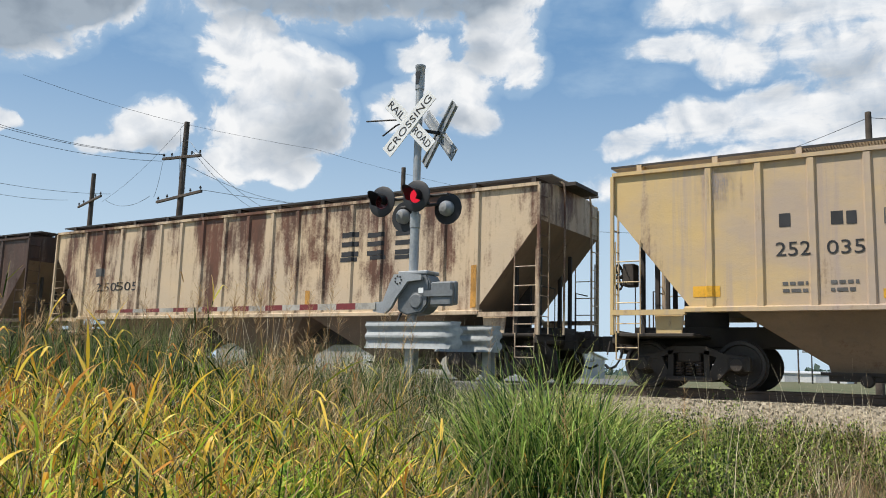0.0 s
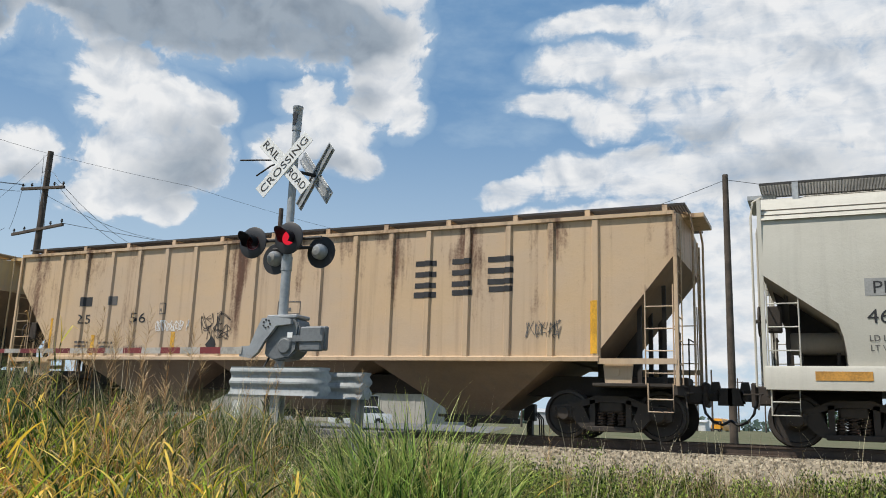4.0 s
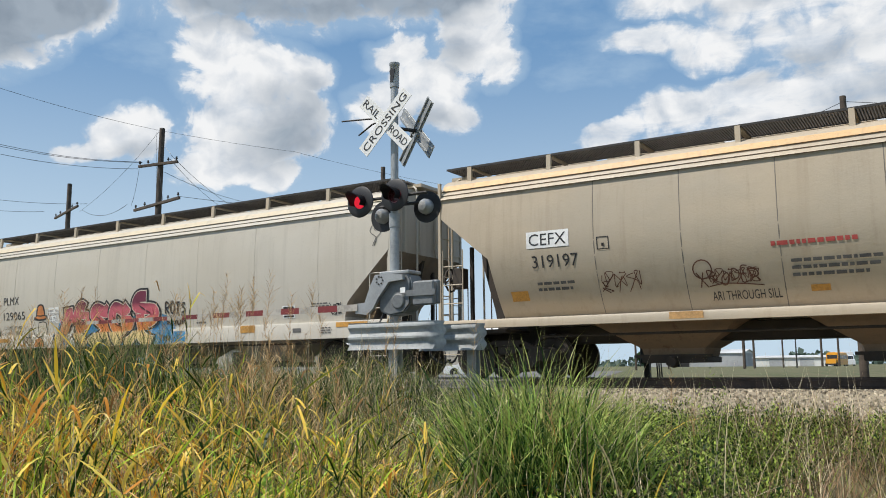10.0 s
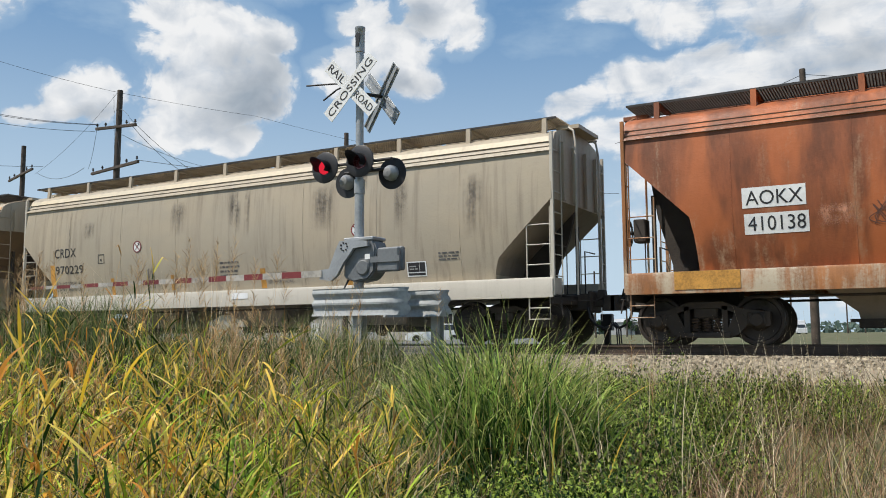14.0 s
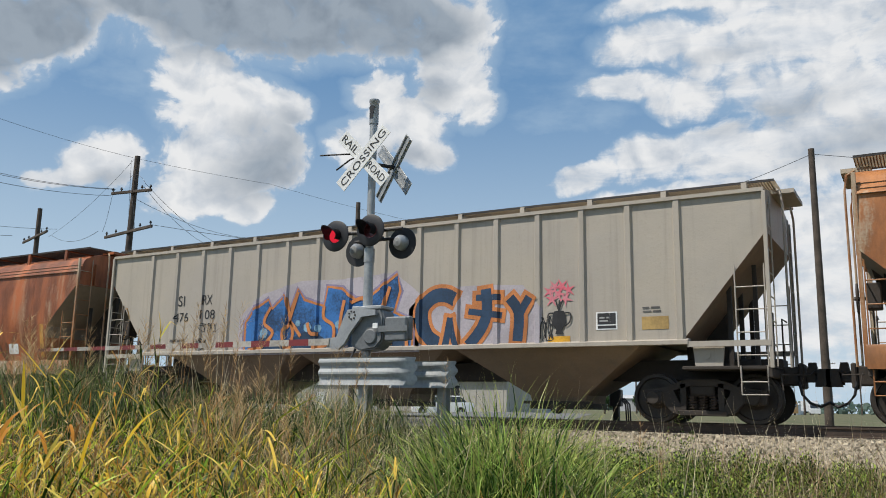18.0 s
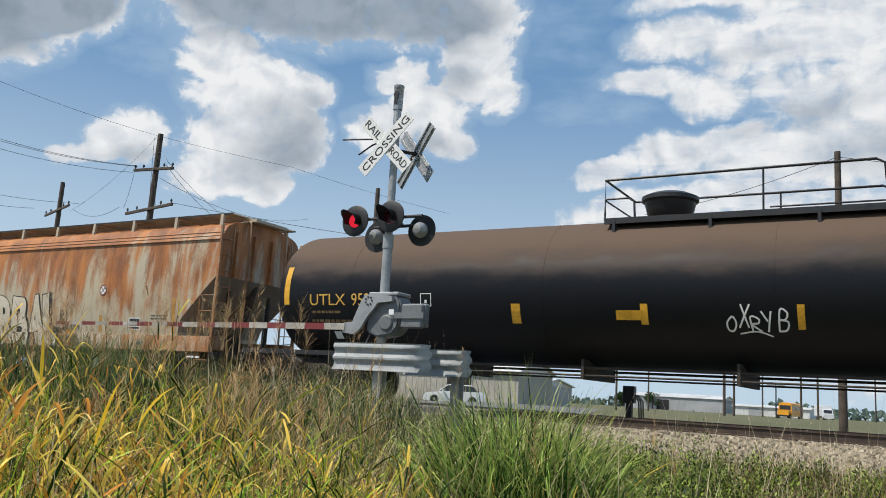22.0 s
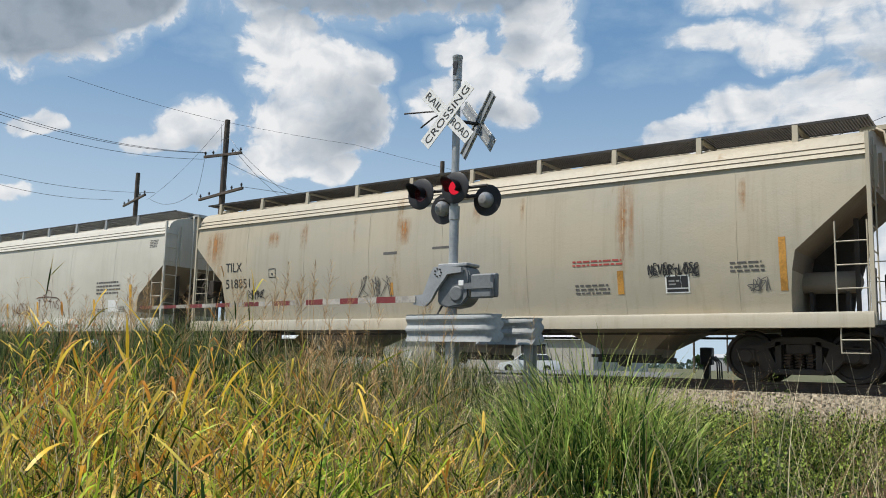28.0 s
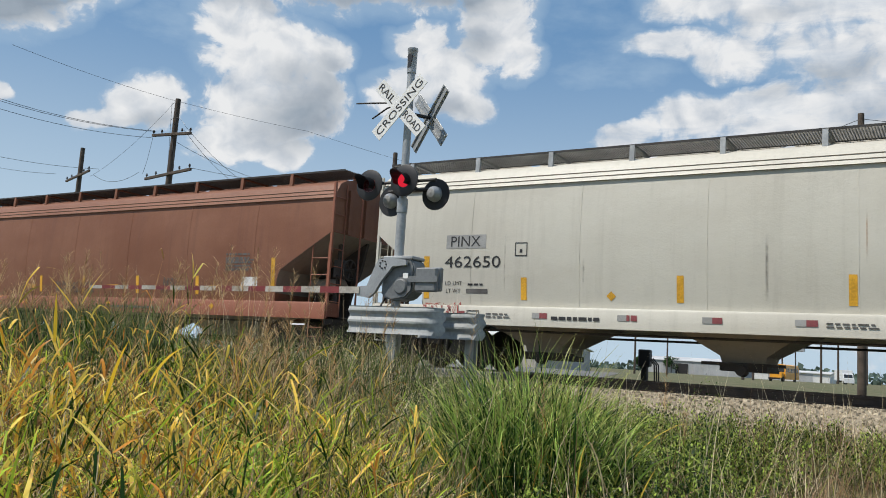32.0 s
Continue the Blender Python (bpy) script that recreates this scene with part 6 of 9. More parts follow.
S1.patch("logo_mark", 2.08, 2.69, 0.44, 0.24, FADED_INK)
S1.patch("reflector", 15.36, 1.56, 0.17, 0.92, OLD_YELLOW)
S1.patch("reflector", 10.60, 1.70, 0.15, 0.35, OLD_YELLOW)
S2.patch("logo_mark", 3.09, 2.89, 0.19, 0.24, INK)
S2.patch("logo_mark", 3.93, 2.88, 0.19, 0.23, INK)
S2.patch("logo_mark", 4.17, 2.87, 0.16, 0.23, INK)
S2.text("252", 3.02, 2.37, 0.58, 0.25, INK)
S2.text("035", 3.85, 2.37, 0.59, 0.24, INK)
S2.lines(3.12, 1.73, 0.43, 0.25, 2, FADED_INK)
S2.lines(3.89, 1.73, 0.49, 0.26, 2, FADED_INK)
S2.patch("reflector", 1.56, 1.68, 0.49, 0.20, YELLOW)
S2.patch("reflector", 4.68, 1.60, 0.59, 0.16, YELLOW)
S2.patch("reflector", 7.16, 1.65, 0.49, 0.14, YELLOW)
S2.patch("reflector", 9.32, 1.61, 0.43, 0.13, YELLOW)
S2.patch("reflector", 11.84, 1.67, 0.50, 0.13, YELLOW)
S2.streaks("ghost_lettering", 11.70, 2.90, 0.62, 1.05, GHOST)
S2.streaks("ghost_lettering", 12.60, 2.92, 0.52, 0.75, STAIN)
for x, z, w, h in ((1.6, 3.2, 0.8, 0.9), (4.7, 3.1, 0.9, 0.9), (6.3, 2.9, 1.0, 1.2), (8.1, 2.7, 1.2, 1.4), (9.9, 3.2, 1.0, 0.9), (11.5, 3.3, 1.4, 0.85), (13.4, 3.2, 0.9, 0.9)):
    S2.streaks("grime_streak", x, z, w, h, GHOST)
S2.patch("logo_mark", 11.72, 2.80, 0.56, 0.10, FADED_INK)
S2.patch("logo_mark", 12.64, 2.81, 0.43, 0.10, INK)
S2.patch("placard", 12.64, 1.69, 0.45, 0.30, FADE_GREY)
S2.frame_mark(4.74, 2.84, 0.26, 0.27, FADED_INK)
S2.patch("graffiti_base", 9.06, 1.58, 0.58, 0.22, YELLOW)
S2.tag("MUL", 9.08, 1.80, 0.52, 0.24, INK, 0.035, 5, wild=2.0)
S2.tag("ROKU", 9.04, 1.56, 0.62, 0.20, INK, 0.035, 6, wild=2.0)
S2.disc(9.34, 2.13, 0.07, INK, 0.012, r_in=0.045, n=10).name = "graffiti"
S2.scribble(9.98, 1.56, 0.61, 0.41, FADED_INK, 6)
S2.diamond(6.20, 1.56, 0.41, 0.36, FADED_INK)
S3.patch("logo_mark", 2.23, 2.74, 0.42, 0.23, INK)
S3.patch("logo_mark", 3.24, 2.75, 0.25, 0.22, FADED_INK)
S3.text("25", 2.24, 2.30, 0.41, 0.23, INK)
S3.text("56", 4.00, 2.30, 0.46, 0.24, INK)
S3.lines(2.20, 1.72, 0.48, 0.20, 2, FADED_INK)
S3.lines(3.02, 1.70, 0.55, 0.20, 2, FADED_INK)
S3.text("NEW 12 88", 3.86, 1.66, 0.60, 0.09, FADED_INK)
S3.patch("reflector", 1.29, 1.56, 0.13, 0.90, YELLOW)
S3.patch("reflector", 2.75, 1.53, 0.12, 0.49, YELLOW)
S3.patch("reflector", 5.30, 1.55, 0.12, 0.52, YELLOW)
S3.patch("reflector", 8.05, 1.54, 0.10, 0.52, YELLOW)
S3.frame_mark(4.87, 2.49, 0.20, 0.27, FADED_INK)
S3.frame_mark(8.29, 2.42, 0.60, 0.29, FADED_INK)
S3.scribble(6.35, 1.88, 0.68, 0.60, INK, 7)
S3.scribble(8.18, 1.59, 0.86, 0.71, INK, 8)
S3.diamond(6.34, 1.56, 0.37, 0.40, INK)
S3.scribble(4.80, 2.09, 1.10, 0.26, WHITE_PAINT, 9)
S3.patch("logo_mark", 11.68, 2.89, 0.48, 0.11, INK)
S3.patch("logo_mark", 11.68, 3.12, 0.48, 0.11, INK)
S3.patch("logo_mark", 11.68, 3.35, 0.48, 0.11, INK)
S3.patch("logo_mark", 12.51, 2.90, 0.42, 0.11, INK)
S3.patch("logo_mark", 12.51, 3.13, 0.42, 0.11, INK)
S3.patch("logo_mark", 12.51, 3.36, 0.42, 0.11, INK)
S3.patch("logo_mark", 13.29, 2.92, 0.54, 0.11, INK)
S3.patch("logo_mark", 13.29, 3.14, 0.54, 0.11, INK)
S3.patch("logo_mark", 13.29, 3.37, 0.54, 0.11, INK)
S3.patch("logo_mark", 11.66, 2.69, 0.51, 0.12, INK)
S3.patch("logo_mark", 12.52, 2.72, 0.45, 0.11, INK)
S3.patch("logo_mark", 13.32, 2.77, 0.50, 0.11, INK)
S3.patch("reflector", 15.37, 1.55, 0.14, 0.99, YELLOW)
S3.scribble(6.17, 2.04, 0.62, 0.47, INK, 3)
S3.scribble(14.06, 1.84, 0.75, 0.36, FADED_INK, 4)
S4.patch("lettering_patch", 1.58, 2.49, 0.92, 0.29, PATCH_GREY)
S4.text("PINX", 1.71, 2.53, 0.69, 0.20, INK)
S4.text("462410", 1.59, 2.04, 1.08, 0.23, INK)
S4.text("LD LMT     800 LBS", 1.61, 1.75, 1.07, 0.10, FADED_INK)
S4.text("LT WT   66200 LBS", 1.62, 1.59, 1.06, 0.10, FADED_INK)
S4.frame_mark(2.95, 2.13, 0.25, 0.14, INK)
S4.black_word(2.46, 0.94, 2.91, 1.19)
S4.patch("reflector", 0.77, 1.10, 0.85, 0.15, OLD_YELLOW)
S4.text("CAUTION LINED CAR  DO NOT USE", 16.66, 2.300, 1.30, 0.065, FADED_INK)
S4.text("STEAM, BOILING WATER OR SHARP", 16.66, 2.202, 1.30, 0.065, FADED_INK)
S4.text("OBJECTS TO CLEAN.  ENTER CAR WITH", 16.66, 2.104, 1.42, 0.065, FADED_INK)
S4.text("CLEAN, SOFT SOLED SHOES ONLY", 16.66, 2.006, 1.25, 0.065, FADED_INK)
S4.lines(16.64, 2.40, 1.2, 0.06, 1, FADED_INK)
S4.plate(17.14, 1.64, 0.42, 0.31)
S4.patch("lettering_patch", 17.67, 1.64, 0.20, 0.24, WHITE_PAINT)
S4.lines(16.70, 1.51, 0.40, 0.19, 3, FADED_INK)
S4.patch("vent", 16.79, 1.14, 0.23, 0.09, FADED_INK)
S4.lines(17.12, 1.07, 0.60, 0.25, 3, FADED_INK)
for x, w in ((4.36, 0.26), (6.9, 0.45), (12.26, 0.40), (15.26, 0.31), (18.35, 0.95)):
    S4.patch("reflector", x, 1.15, w, 0.11, OLD_YELLOW)
for x, body in ((7.60, "B"), (8.22, "O"), (8.85, "B")):
    S4.tag(body, x, 1.80, 0.62, 0.42, INK, 0.022, 3)
S4.ribbon(S4.curve([(7.55, 2.22), (8.25, 2.30), (8.3, 2.20), (8.9, 2.30), (9.5, 2.24)]), 0.02, INK, 0.012)
S4.ribbon(S4.curve([(12.03, 2.32), (12.2, 2.42), (12.45, 2.36)]), 0.016, INK, 0.012)
S4.ribbon(S4.curve([(12.65, 2.36), (12.85, 2.36), (12.95, 2.16), (13.2, 2.20)]), 0.016, INK, 0.012)
S4.ribbon(S4.curve([(13.0, 1.98), (13.15, 2.08), (13.3, 2.06)]), 0.016, INK, 0.012)
S4.tag("ABS", 13.95, 1.72, 0.85, 0.42, PURPLE, 0.05, 4)
S4.ribbon(S4.curve([(13.86, 1.68), (13.88, 2.16), (14.3, 2.28), (14.85, 2.12), (14.9, 1.70)]), 0.05, PURPLE, 0.010)
S4.ribbon([(16.08, 2.05), (16.12, 1.74)], 0.03, INK, 0.012)
S4.ribbon([(16.38, 1.95), (16.36, 1.76)], 0.03, INK, 0.012)
S4.lines(5.12, 1.06, 1.85, 0.20, 3, FADED_INK)
S4.lines(2.76, 1.12, 0.35, 0.11, 1, INK)
S4.streaks("grime_streak", 9.8, 2.1, 0.10, 1.6, STAIN)
S4.streaks("grime_streak", 18.0, 1.9, 0.05, 1.9, RUST_WASH)
S5.text("PLMX", 1.52, 2.33, 0.83, 0.24, INK)
S5.text("129065", 1.52, 1.85, 1.15, 0.25, INK)
S5.text("LD LMT  223400", 1.55, 1.56, 0.96, 0.10, INK)
S5.text("LT WT    62600", 1.55, 1.40, 0.95, 0.10, INK)
S5.patch("reflector", 1.06, 1.15, 0.93, 0.12, OLD_YELLOW)
S5.pink_piece(4.33, 0.95, 4.61, 1.38)
S5.patch("graffiti_blue", 9.06, 1.29, 0.48, 0.32, SKY_BLUE)
S5.patch("graffiti_blue", 9.05, 0.97, 1.02, 0.30, SKY_BLUE)
S5.tag("ROTS", 9.16, 1.76, 0.84, 0.28, INK, 0.055, 5)
S5.tag("KNOX", 9.22, 1.46, 0.78, 0.24, INK, 0.055, 6)
S5.tag("TMR", 9.10, 1.03, 0.42, 0.15, INK, 0.03, 7)
S5.blot(3.15, 1.78, 0.70, 0.52, [(0.0, 0.20), (0.02, 0.05), (0.3, 0.0), (0.75, 0.0), (1.0, 0.12), (0.97, 0.30), (0.82, 0.30), (0.80, 0.62), (0.70, 0.92), (0.5, 1.0), (0.28, 0.9), (0.18, 0.58), (0.16, 0.28)], INK, 0.006)
S5.blot(3.19, 1.81, 0.62, 0.46, [(0.02, 0.18), (0.3, 0.04), (0.75, 0.04), (0.97, 0.14), (0.8, 0.24), (0.5, 0.2), (0.2, 0.24)], ORANGE, 0.009)
S5.blot(3.19, 1.81, 0.62, 0.46, [(0.22, 0.32), (0.5, 0.28), (0.78, 0.32), (0.74, 0.62), (0.64, 0.88), (0.5, 0.95), (0.32, 0.85), (0.25, 0.58)], ORANGE, 0.009)
S5.blot(3.34, 1.24, 0.48, 0.52, [(0.0, 0.5), (0.1, 0.15), (0.45, 0.0), (0.85, 0.1), (1.0, 0.45), (0.95, 0.9), (0.6, 1.0), (0.1, 0.95)], INK, 0.006)
S5.blot(3.37, 1.28, 0.42, 0.45, [(0.0, 0.5), (0.1, 0.15), (0.45, 0.0), (0.85, 0.1), (1.0, 0.45), (0.95, 0.9), (0.6, 1.0), (0.1, 0.95)], PAPER, 0.009)
S5.blot(3.36, 0.98, 0.50, 0.27, [(0.0, 0.0), (1.0, 0.0), (0.9, 0.8), (0.5, 1.0), (0.1, 0.8)], ORANGE, 0.006)
for k, (a, b, r) in enumerate(((2.98, 1.42, 0.16), (2.86, 1.22, 0.12), (3.10, 1.16, 0.13))):
    S5.disc(a, b, r, INK, 0.006 + 0.001 * k, r_in=r - 0.03, n=12).name = "graffiti"
S5.ribbon(S5.curve([(16.25, 3.02), (16.30, 3.2), (16.12, 3.36), (16.2, 3.50), (16.27, 3.38), (16.36, 3.48), (16.42, 3.32), (16.30, 3.2), (16.20, 3.02)]), 0.018, FADED_INK, 0.009)
S5.patch("speech_board", 3.86, 1.68, 0.55, 0.48, WHITE_PAINT)
S5.text("WHAT YA'", 3.88, 2.02, 0.50, 0.08, INK)
S5.text("DOING WITH", 3.89, 1.91, 0.51, 0.08, INK)
S5.text("ALL THIS", 3.90, 1.79, 0.45, 0.08, INK)
S5.text("PAINT?!", 3.94, 1.69, 0.43, 0.07, INK)
S5.text("TMR", 9.09, 1.02, 0.41, 0.15, INK)
S5.plate(13.42, 1.47, 0.40, 0.30)
S5.lines(14.34, 1.58, 0.60, 0.25, 4, FADED_INK)
S5.scribble(14.90, 1.49, 0.34, 0.31, INK, 23)
S5.patch("reflector", 12.09, 1.15, 0.50, 0.18, OLD_YELLOW)
S5.patch("reflector", 15.17, 1.20, 0.92, 0.11, OLD_YELLOW)
S5.patch("vent", 13.84, 1.11, 0.26, 0.10, FADED_INK)
S5.lines(14.72, 1.07, 0.35, 0.17, 3, FADED_INK)
S5.lines(10.37, 1.45, 0.42, 0.10, 1, FADED_INK)
S6.patch("lettering_patch", 2.10, 2.62, 0.93, 0.34, WHITE_PAINT)
S6.text("CEFX", 2.16, 2.67, 0.81, 0.24, INK)
S6.text("319197", 2.20, 2.22, 1.00, 0.25, INK)
S6.frame_mark(3.61, 2.49, 0.25, 0.25, INK)
S6.lines(2.25, 1.77, 0.92, 0.23, 2, FADED_INK)
S6.text("ARI THROUGH SILL", 5.68, 1.42, 1.20, 0.16, INK)
S6.plate(13.07, 1.76, 0.55, 0.36)
S6.patch("reflector", 1.61, 1.59, 0.39, 0.20, OLD_YELLOW)
S6.patch("reflector", 7.36, 1.50, 0.31, 0.11, OLD_YELLOW)
for x0, z0, w, h, seed in ((5.41, 1.62, 1.2, 0.55, 31), (8.85, 1.66, 1.2, 0.55, 32), (14.5, 1.70, 1.1, 0.5, 33)):
    S6.disc(x0 + 0.16, z0 + 0.36, 0.18, RUST_MARK, 0.008, r_in=0.155, n=16).name = "graffiti"
    S6.tag("XRODED", x0 + 0.08, z0 + 0.1, w * 0.92, h * 0.55, RUST_MARK, 0.022, seed, wild=3.5)
    S6.scribble(x0 + 0.3, z0 + 0.08, w * 0.7, h * 0.5, RUST_MARK, seed + 3)
    S6.ribbon(S6.curve([(x0 + 0.25, z0 + 0.05), (x0 + 0.6, z0 + 0.09), (x0 + w, z0 + 0.03)]), 0.02, RUST_MARK, 0.02)
S6.scribble(3.6, 1.66, 0.8, 0.4, RUST_MARK, 34)
S6.lines(6.80, 2.30, 1.65, 0.20, 1, RED_PRINT)
S6.lines(7.10, 1.76, 1.45, 0.36, 3, FADED_INK)
S6.lines(13.4, 2.76, 1.9, 0.16, 2, FADED_INK)
S6.diamond(10.46, 1.75, 0.18, 0.22, FADED_INK)
for x, w in ((4.98, 0.62), (9.05, 0.98), (11.45, 0.50), (13.9, 0.9)):
    S6.patch("sill_rust", x, 1.09, w, 0.13, SILL_RUST)
S7.text("CRDX", 1.43, 2.45, 0.91, 0.26, INK)
S7.text("970229", 1.45, 1.99, 1.19, 0.23, INK)
S7.text("LD LMT 200000 LB", 1.47, 1.67, 1.04, 0.10, FADED_INK)
S7.text("LT WT  63500 LB", 1.46, 1.51, 1.04, 0.10, FADED_INK)
S7.frame_mark(3.26, 2.22, 0.25, 0.25, INK)
S7.patch("reflector", 1.22, 1.37, 0.19, 0.89, OLD_YELLOW)
S7.patch("reflector", 3.73, 1.34, 0.13, 0.46, OLD_YELLOW)
S7.ban_sign(4.82, 2.60, 0.16)
S7.ban_sign(11.92, 2.58, 0.15)
S7.patch("reflector", 6.01, 1.41, 0.12, 0.39, OLD_YELLOW)
S7.patch("reflector", 9.04, 1.37, 0.16, 0.47, OLD_YELLOW)
S7.patch("reflector", 11.58, 1.36, 0.14, 0.47, OLD_YELLOW)
S7.plate(13.19, 1.48, 0.49, 0.32)
S7.lines(14.00, 1.80, 0.51, 0.20, 3, FADED_INK)
S7.lines(7.75, 1.69, 0.66, 0.42, 4, FADED_INK)
S7.text("CAUTION OPEN", 9.27, 1.67, 0.60, 0.075, FADED_INK)
S7.text("ROOF HATCH", 9.27, 1.57, 0.50, 0.075, FADED_INK)
S7.text("BEFORE UNLOADING", 9.27, 1.47, 0.78, 0.075, FADED_INK)
S7.patch("lettering_patch", 8.24, 1.12, 0.52, 0.14, WHITE_PAINT)
S7.patch("vent", 13.90, 1.06, 0.27, 0.10, FADED_INK)
S7.streaks("grime_streak", 12.01, 3.36, 0.19, 0.77, STAIN)
S7.streaks("grime_streak", 8.14, 2.72, 0.33, 0.86, STAIN)
for x, z, w, h in ((8.0, 2.9, 0.35, 1.0), (8.55, 2.6, 0.2, 1.3), (2.0, 2.3, 0.08, 1.5), (2.6, 2.9, 0.5, 0.5), (6.0, 2.8, 0.6, 0.9), (10.6, 2.6, 0.7, 1.1), (12.9, 2.5, 0.4, 1.2), (14.6, 2.2, 0.5, 1.4)):
    S7.streaks("grime_streak", x, z, w, h, STAIN)
S7.scribble(5.14, 1.50, 0.28, 0.50, FADED_INK, 44)
S8.patch("lettering_patch", 2.13, 2.40, 1.04, 0.36, WHITE_PAINT)
S8.text("AOKX", 2.19, 2.45, 0.93, 0.25, INK)
S8.patch("lettering_patch", 2.15, 1.94, 1.05, 0.36, WHITE_PAINT)
S8.text("410138", 2.21, 2.00, 0.94, 0.25, INK)
S8.patch("paint_patch", 6.30, 1.93, 1.45, 1.62, DUSTY)
S8.patch("paint_patch", 8.00, 2.45, 1.67, 0.48, DUSTY)
S8.patch("placard", 12.65, 1.55, 0.46, 0.30, WHITE_PAINT)
S8.patch("reflector", 13.70, 0.98, 0.55, 0.29, YELLOW)
S8.patch("reflector", 14.14, 1.44, 0.17, 0.95, OLD_YELLOW)
S8.patch("reflector", 0.91, 1.01, 1.15, 0.34, OLD_YELLOW)
for k, (x, z) in enumerate(((3.3, 2.0), (4.3, 2.1), (5.4, 2.05), (8.6, 2.2), (9.0, 2.28), (11.1, 2.25), (10.6, 2.2))):
    S8.streaks("peeled_paint", x, z, 0.7, 0.4, PINKISH)
S8.tag("OSKUSIN", 7.95, 1.38, 4.7, 0.66, DULL_RUST, 0.10, 41, wild=2.5)
for x, w in ((6.6, 0.5), (8.36, 0.55), (11.6, 0.45)):
    S8.patch("reflector", x, 1.14, w, 0.14, OLD_YELLOW)
S8.patch("jacking_pad", 14.40, 0.93, 0.42, 0.27, DUSTY)
S8.scribble(4.06, 1.99, 0.83, 0.46, RUST_MARK, 42)
S9.text("SI", 2.59, 2.67, 0.24, 0.27, INK)
S9.text("RX", 3.48, 2.68, 0.32, 0.24, INK)
S9.text("476", 2.49, 2.26, 0.50, 0.24, INK)
S9.text("108", 3.45, 2.30, 0.47, 0.24, INK)
S9.lines(2.44, 1.63, 0.55, 0.24, 2, FADED_INK)
S9.scribble(3.41, 1.97, 0.59, 0.23, INK, 51)
S9.scribble(3.32, 1.52, 0.33, 0.29, INK, 52)
S9.blue_piece(5.01, 1.37, 4.76, 1.73)
S9.navy_word(9.82, 1.42, 2.88, 1.26)
S9.flower_vase(12.87, 1.66, 0.64, 0.99)
S9.scribble(12.77, 1.54, 0.30, 0.49, INK, 53)
S9.patch("reflector", 12.96, 1.49, 0.46, 0.13, YELLOW)
S9.patch("reflector", 7.29, 1.48, 0.62, 0.11, YELLOW)
S9.patch("reflector", 10.04, 1.50, 0.44, 0.13, YELLOW)
S9.plate(13.95, 1.72, 0.42, 0.34)
S9.lines(14.86, 2.02, 0.44, 0.14, 2, FADED_INK)
S9.patch("lettering_patch", 14.84, 1.70, 0.50, 0.24, DULL_YELLOW)
S10.text("CRDX", 1.62, 2.41, 0.89, 0.27, INK)
S10.text("14289", 1.66, 1.93, 0.85, 0.25, INK)
S10.frame_mark(3.35, 2.17, 0.25, 0.27, INK)
S10.ban_sign(4.82, 2.55, 0.15)
S10.scribble(2.95, 1.93, 0.66, 0.21, FADED_INK, 61)
S10.ban_sign(12.30, 2.57, 0.15)
S10.bubble_word("HERBAL", 5.98, 0.99, 4.25, 1.5, (0.18, 0.14, 0.175, 0.175, 0.18, 0.17), (0.90, 0.92, 0.97, 0.96, 0.98, 1.0))
S10.patch("reflector", 6.95, 1.43, 0.12, 0.44, YELLOW)
S10.patch("reflector", 9.73, 1.39, 0.11, 0.47, YELLOW)
S10.patch("reflector", 10.75, 1.29, 0.22, 0.18, OLD_YELLOW)
S10.plate(13.47, 1.48, 0.47, 0.32)
S10.tag("RI", 10.46, 1.72, 0.42, 0.26, INK, 0.03, 61)
S10.scribble(10.5, 1.44, 0.85, 0.26, INK, 62)
S10.scribble(10.6, 1.06, 0.95, 0.24, FADED_INK, 63)
S10.patch("reflector", 12.22, 1.40, 0.11, 0.46, OLD_YELLOW)
S10.patch("reflector", 15.16, 1.40, 0.12, 0.92, OLD_YELLOW)
S10.lines(14.35, 1.76, 0.72, 0.16, 2, FADED_INK)
S10.patch("vent", 13.98, 1.08, 0.26, 0.09, FADED_INK)
S11.text("UTLX", 1.44, 2.13, 1.04, 0.26, GOLD_PRINT)
S11.text("952674", 2.66, 2.12, 1.06, 0.28, GOLD_PRINT)
S11.lines(1.47, 1.95, 1.04, 0.12, 1, DIM_GOLD)
S11.lines(1.44, 1.64, 1.79, 0.23, 2, DIM_GOLD)
S11.frame_mark(4.53, 2.10, 0.28, 0.28, WHITE_PAINT)
S11.patch("reflector", 0.64, 2.15, 0.16, 0.92, YELLOW)
S11.patch("reflector", 3.87, 1.69, 0.13, 0.43, YELLOW)
S11.patch("placard", 2.00, 1.39, 0.21, 0.16, WHITE_PAINT)
S11.patch("reflector", 6.72, 1.76, 0.20, 0.39, YELLOW)
S11.patch("reflector", 9.42, 1.76, 0.14, 0.38, YELLOW)
S11.patch("reflector", 8.94, 1.84, 0.51, 0.18, YELLOW)
S11.patch("reflector", 15.06, 1.70, 0.17, 0.42, YELLOW)
S11.patch("reflector", 18.31, 2.13, 0.13, 0.93, YELLOW)
S11.text("LIQUEFIED PETROLEUM GAS", 15.29, 2.44, 1.66, 0.16, WHITE_PAINT)
S11.text("NON-ODORIZED", 16.13, 2.26, 0.82, 0.14, WHITE_PAINT)
S11.frame_mark(17.00, 2.09, 1.13, 0.54, WHITE_PAINT)
S11.lines(17.03, 2.12, 1.08, 0.46, 7, PATCH_GREY)
S11.frame_mark(16.23, 1.72, 0.44, 0.28, WHITE_PAINT)
S11.patch("placard", 17.00, 1.86, 0.36, 0.14, PATCH_GREY)
